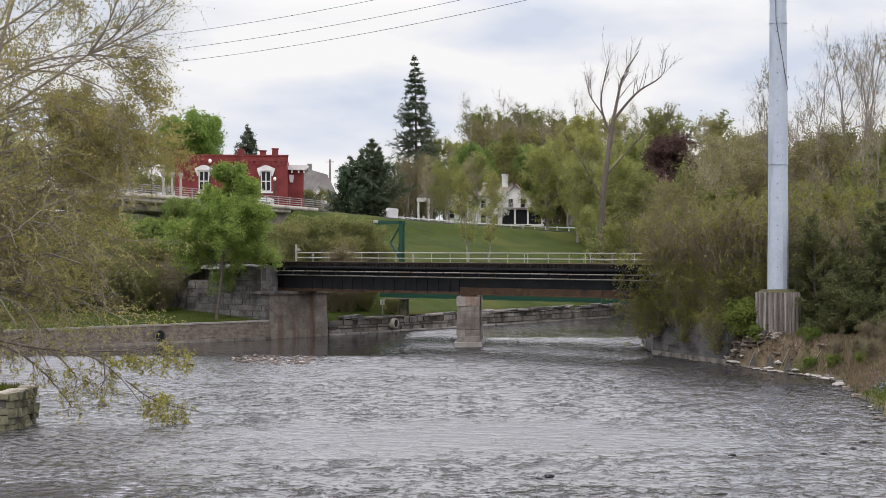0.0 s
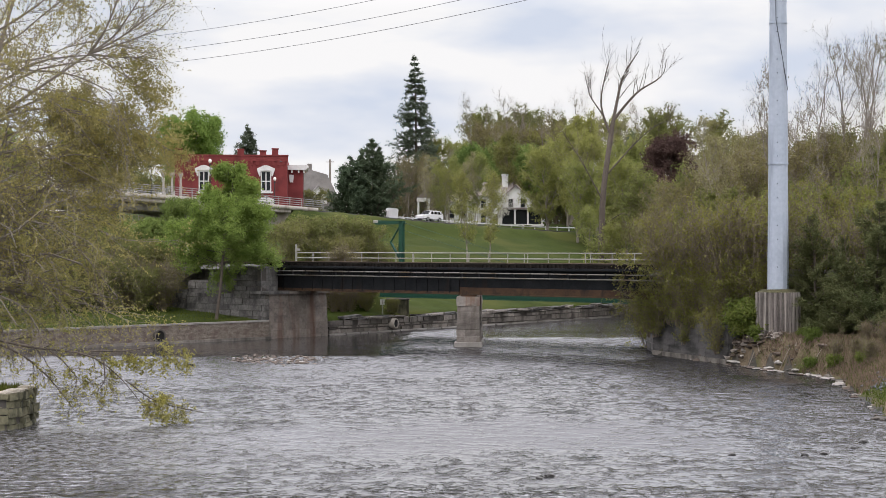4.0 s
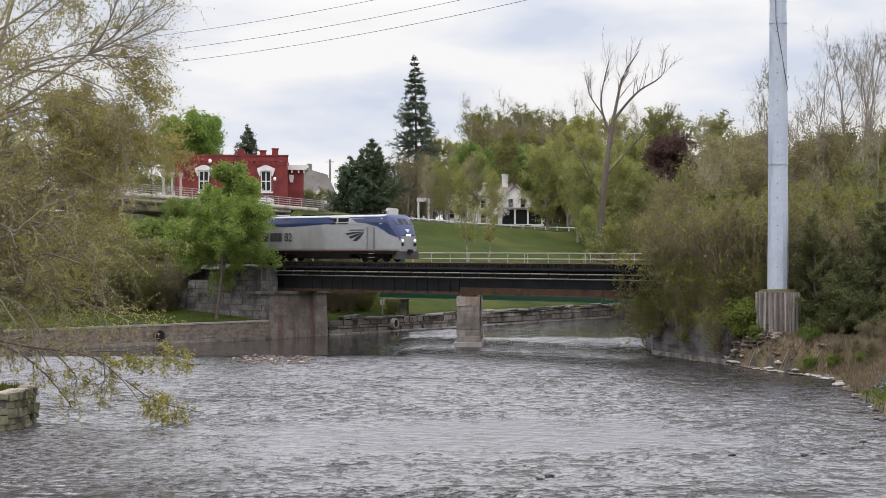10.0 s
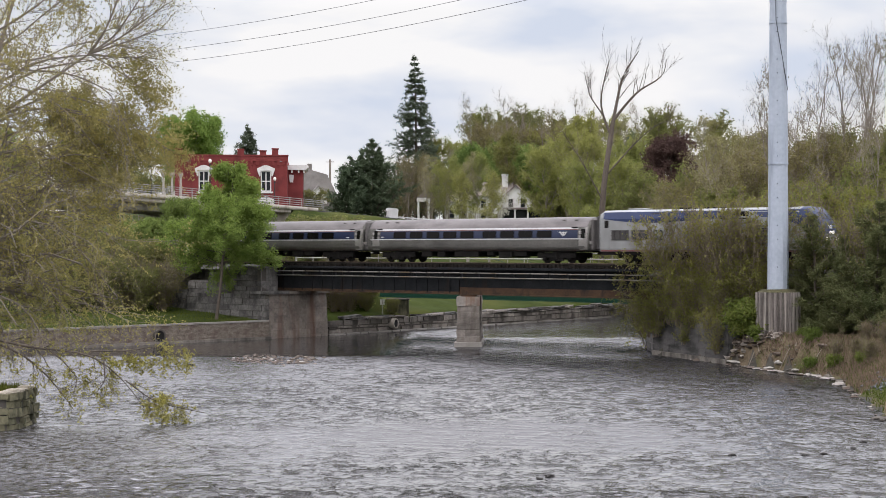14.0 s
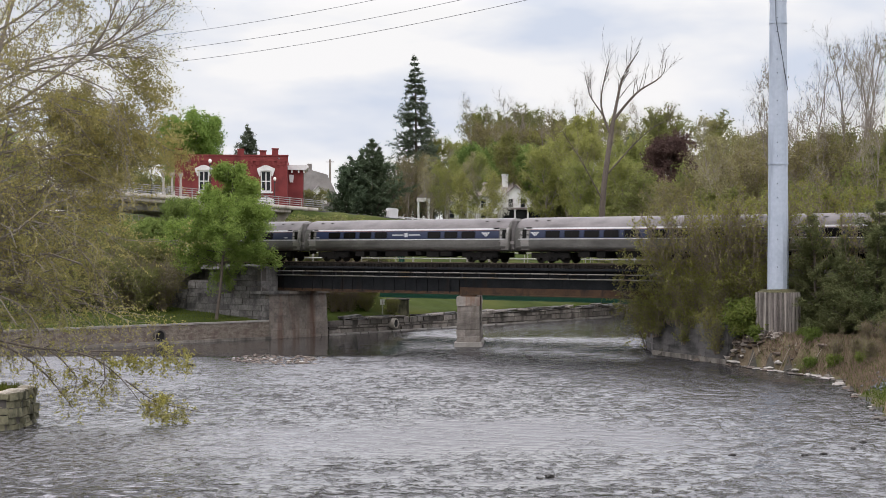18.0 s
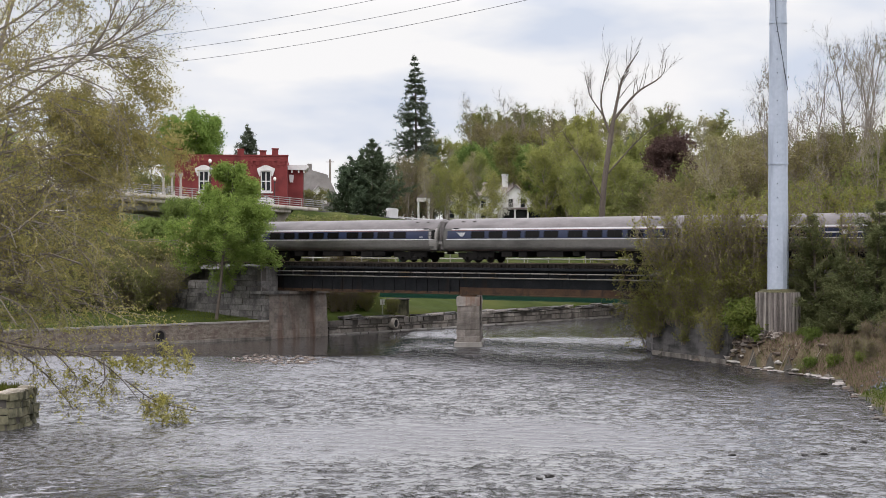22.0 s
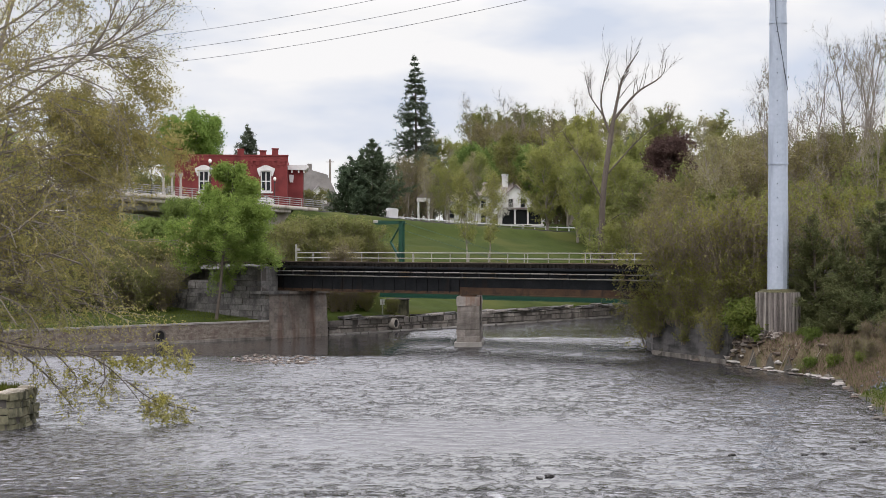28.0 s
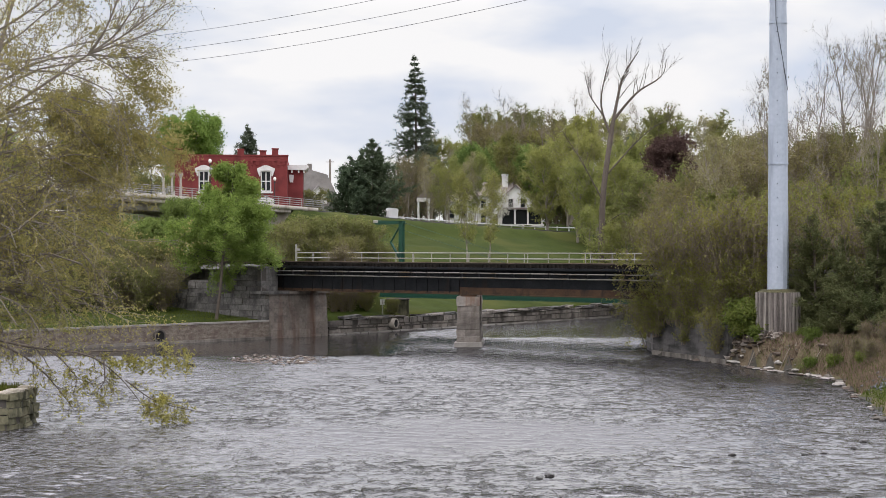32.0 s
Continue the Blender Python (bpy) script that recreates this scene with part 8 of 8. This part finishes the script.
def suv():
    e = thing("white_car", pose(0, 0, 0), "white compact SUV driving over the hill road", "car")
    low = [(-2.25, 0.42), (-2.3, 0.75), (-2.22, 1.05), (-1.0, 1.12), (1.0, 1.06), (2.05, 0.9), (2.3, 0.7), (2.28, 0.4)]
    part("body", extrude(low, -0.9, 0.9), M_carwhite, e)
    cabn = [(-2.15, 1.05), (-1.95, 1.55), (-1.6, 1.66), (0.1, 1.68), (0.45, 1.6), (1.15, 1.06)]
    bm = extrude(cabn, -0.82, 0.82)
    for v in bm.verts:
        if v.co.z > 1.3:
            v.co.y *= 0.82
    part("cabin", bm, M_carwhite, e)
    for s in (-1, 1):
        for xa, xb in ((-1.75, -1.05), (-0.95, -0.15), (-0.05, 0.7)):
            w = mesh_np("window", [(xa, s * 0.822, 1.13), (xb, s * 0.822, 1.13), (xb - (0.25 if xb > 0.5 else 0.05), s * 0.735, 1.55), (xa + 0.05, s * 0.735, 1.55)], [[0, 1, 2, 3]])
            part("window", w, M_tint, e)
        part("head_lamp", boxes((2.1, s * 0.7 - 0.15, 0.72, 2.3, s * 0.7 + 0.15, 0.85)), M_globe, e)
        part("tail_lamp", boxes((-2.3, s * 0.75 - 0.1, 0.85, -2.2, s * 0.75 + 0.1, 1.1)), M_red, e)
    part("windscreen", mesh_np("w", [(1.14, -0.75, 1.1), (1.14, 0.75, 1.1), (0.5, 0.6, 1.6), (0.5, -0.6, 1.6)], [[0, 1, 2, 3]]), M_tint, e)
    for x in (-1.4, 1.4):
        for s in (-1, 1):
            w = part("wheel", rods(((0, -0.11, 0), (0, 0.11, 0), 0.34), n=18), M_tyre, e)
            w.location = (x, s * 0.8, 0.34)
            part("rim", rods(((0, -0.12 * 1.0, 0), (0, 0.12, 0), 0.2), n=10), M_railing, w)
            wheels_car.append(w)
    return e


wheels_car = []
car = suv()
_p = np.array(ROAD, float)
_c = np.concatenate([[0], np.cumsum(np.hypot(*np.diff(_p[:, :2], axis=0).T))]) - 151.9


def on_road(s):
    """Pose on the near lane, heading back along the road."""
    q = [float(np.interp(s, _c, _p[:, i])) for i in range(3)]
    q2 = [float(np.interp(s - 4, _c, _p[:, i])) for i in range(3)]
    dx, dy = q2[0] - q[0], q2[1] - q[1]
    ln = math.hypot(dx, dy)
    ox, oy = -dy / ln * 2.0, dx / ln * 2.0
    return Matrix.Translation((q[0] + ox, q[1] + oy, q[2] + 0.06)) @ Matrix.Rotation(math.atan2(dy, dx), 4, "Z") @ Matrix.Rotation(-math.atan2(q2[2] - q[2], ln), 4, "Y")


def clump(x0, x1, y0, y1, z, n, seed):
    rng = np.random.default_rng(seed)
    x, y = rng.uniform(x0, x1, n), rng.uniform(y0, y1, n)
    h = rng.uniform(0.1, 0.4, n)
    a = rng.uniform(0, 6.28, n)
    v = np.stack([np.stack([x - 0.03 * np.cos(a), y - 0.03 * np.sin(a), np.full(n, z)], -1), np.stack([x + 0.03 * np.cos(a), y + 0.03 * np.sin(a), np.full(n, z)], -1), np.stack([x + rng.normal(0, 0.1, n), y + rng.normal(0, 0.1, n), z + h], -1)], 1)
    return tagged(part("platform_grass", mesh_np("g", v.reshape(-1, 3), None, np.arange(n * 3).reshape(-1, 3)), M_grassblade), "green weeds on the stone platform", "grass", kind="stuff")


clump(-29.5, -20.8, 78.6, 82.2, 1.7, 4200, 61)


# ---- the bird that rises from the brick building's roof ----
M_feather = surface("grey_feathers", (0.09, 0.09, 0.095), (0.2, 0.2, 0.21), 0.8, 3, 12, 0.1)


def flyer():
    e = thing("pigeon", pose(0, 0, 0), "small grey bird taking off from the brick building's roof", "bird")
    bm = bmesh.new()
    bmesh.ops.create_uvsphere(bm, u_segments=12, v_segments=8, radius=0.09)
    for v in bm.verts:
        v.co = Vector((v.co.x * 1.8, v.co.y, v.co.z * 0.9))
    part("body", bm, M_feather, e, smooth=True)
    bm = bmesh.new()
    bmesh.ops.create_uvsphere(bm, u_segments=10, v_segments=6, radius=0.045)
    bmesh.ops.translate(bm, vec=(0.17, 0, 0.04), verts=bm.verts[:])
    part("head", bm, M_feather, e, smooth=True)
    part("tail", extrude([(-0.32, -0.005), (-0.12, -0.012), (-0.12, 0.012), (-0.32, 0.005)], -0.06, 0.06), M_feather, e)
    wings = []
    for s in (-1, 1):
        w = part("wing", prism_up([(0.1, 0.0), (0.05, s * 0.2), (-0.1, s * 0.34), (-0.12, s * 0.18), (-0.09, 0.0)][::s], -0.006, 0.006), M_feather, e)
        wings.append((w, s))
    return e, wings


bird, wings = flyer()


# ---- what moves ----
DRIVE = [(0.0, 252.0), (2.3, 208.0), (3.5, 184.0), (5.5, 138.0), (6.6, 114.5), (7.5, 99.0), (9.5, 66.0), (11.5, 36.0), (14.0, 0.0), (22.0, -112.0), (26.0, -135.0), (32.0, -136.0)]


def motions():
    walk(water, [(0.0, pose(0, 14, 0)), (32.0, pose(0, -18, 0))])
    walk(sky, [(0.0, pose(0, 0, 0, 0, 0, 0.95)), (32.0, pose(0, 0, 0, 0, 0, -0.95))])
    walk(loco, [(t, on_track(u)) for t, u in RUN])
    for i, c in enumerate(coaches):
        walk(c, [(t, on_track(u - 13.0 - 26.0 * i)) for t, u in RUN])
    # wheels turn as they roll
    for w, x in wheelsets:
        rows, steps = [], 600
        for k in range(steps + 1):
            t = 32.0 * k / steps
            u = float(np.interp(t, [r[0] for r in RUN], [r[1] for r in RUN]))
            rows.append((t, pose(x, 0, 0.46) @ Matrix.Rotation((u + 132.5) / 0.46, 4, "Y")))
        walk(w, rows)
    walk(car, [(t, on_road(s)) for t, s in DRIVE])
    # the bird waits behind the parapet, then climbs away over the willow
    sit = pose(-23.2, 237.5, 21.0, 0, 0, 180)
    fly = [(18.1, -23.6, 21.9), (18.6, -29.6, 27.8), (19.1, -35.7, 33.1), (20.0, -46.5, 42.5), (22.0, -72.0, 60.0), (32.0, -180.0, 95.0)]
    walk(bird, [(0.0, sit), (17.8, sit)] + [(t, pose(x, 236.0, z, 0, -35, 180)) for t, x, z in fly])
    for w, s in wings:
        rows = [(0.0, pose(0, 0, 0.03, s * 10))] + [(17.8 + 0.1 * k, pose(0, 0, 0.03, s * (38 if k % 2 else -25))) for k in range(30)]
        walk(w, rows + [(32.0, pose(0, 0, 0.03, s * 10))])


motions()
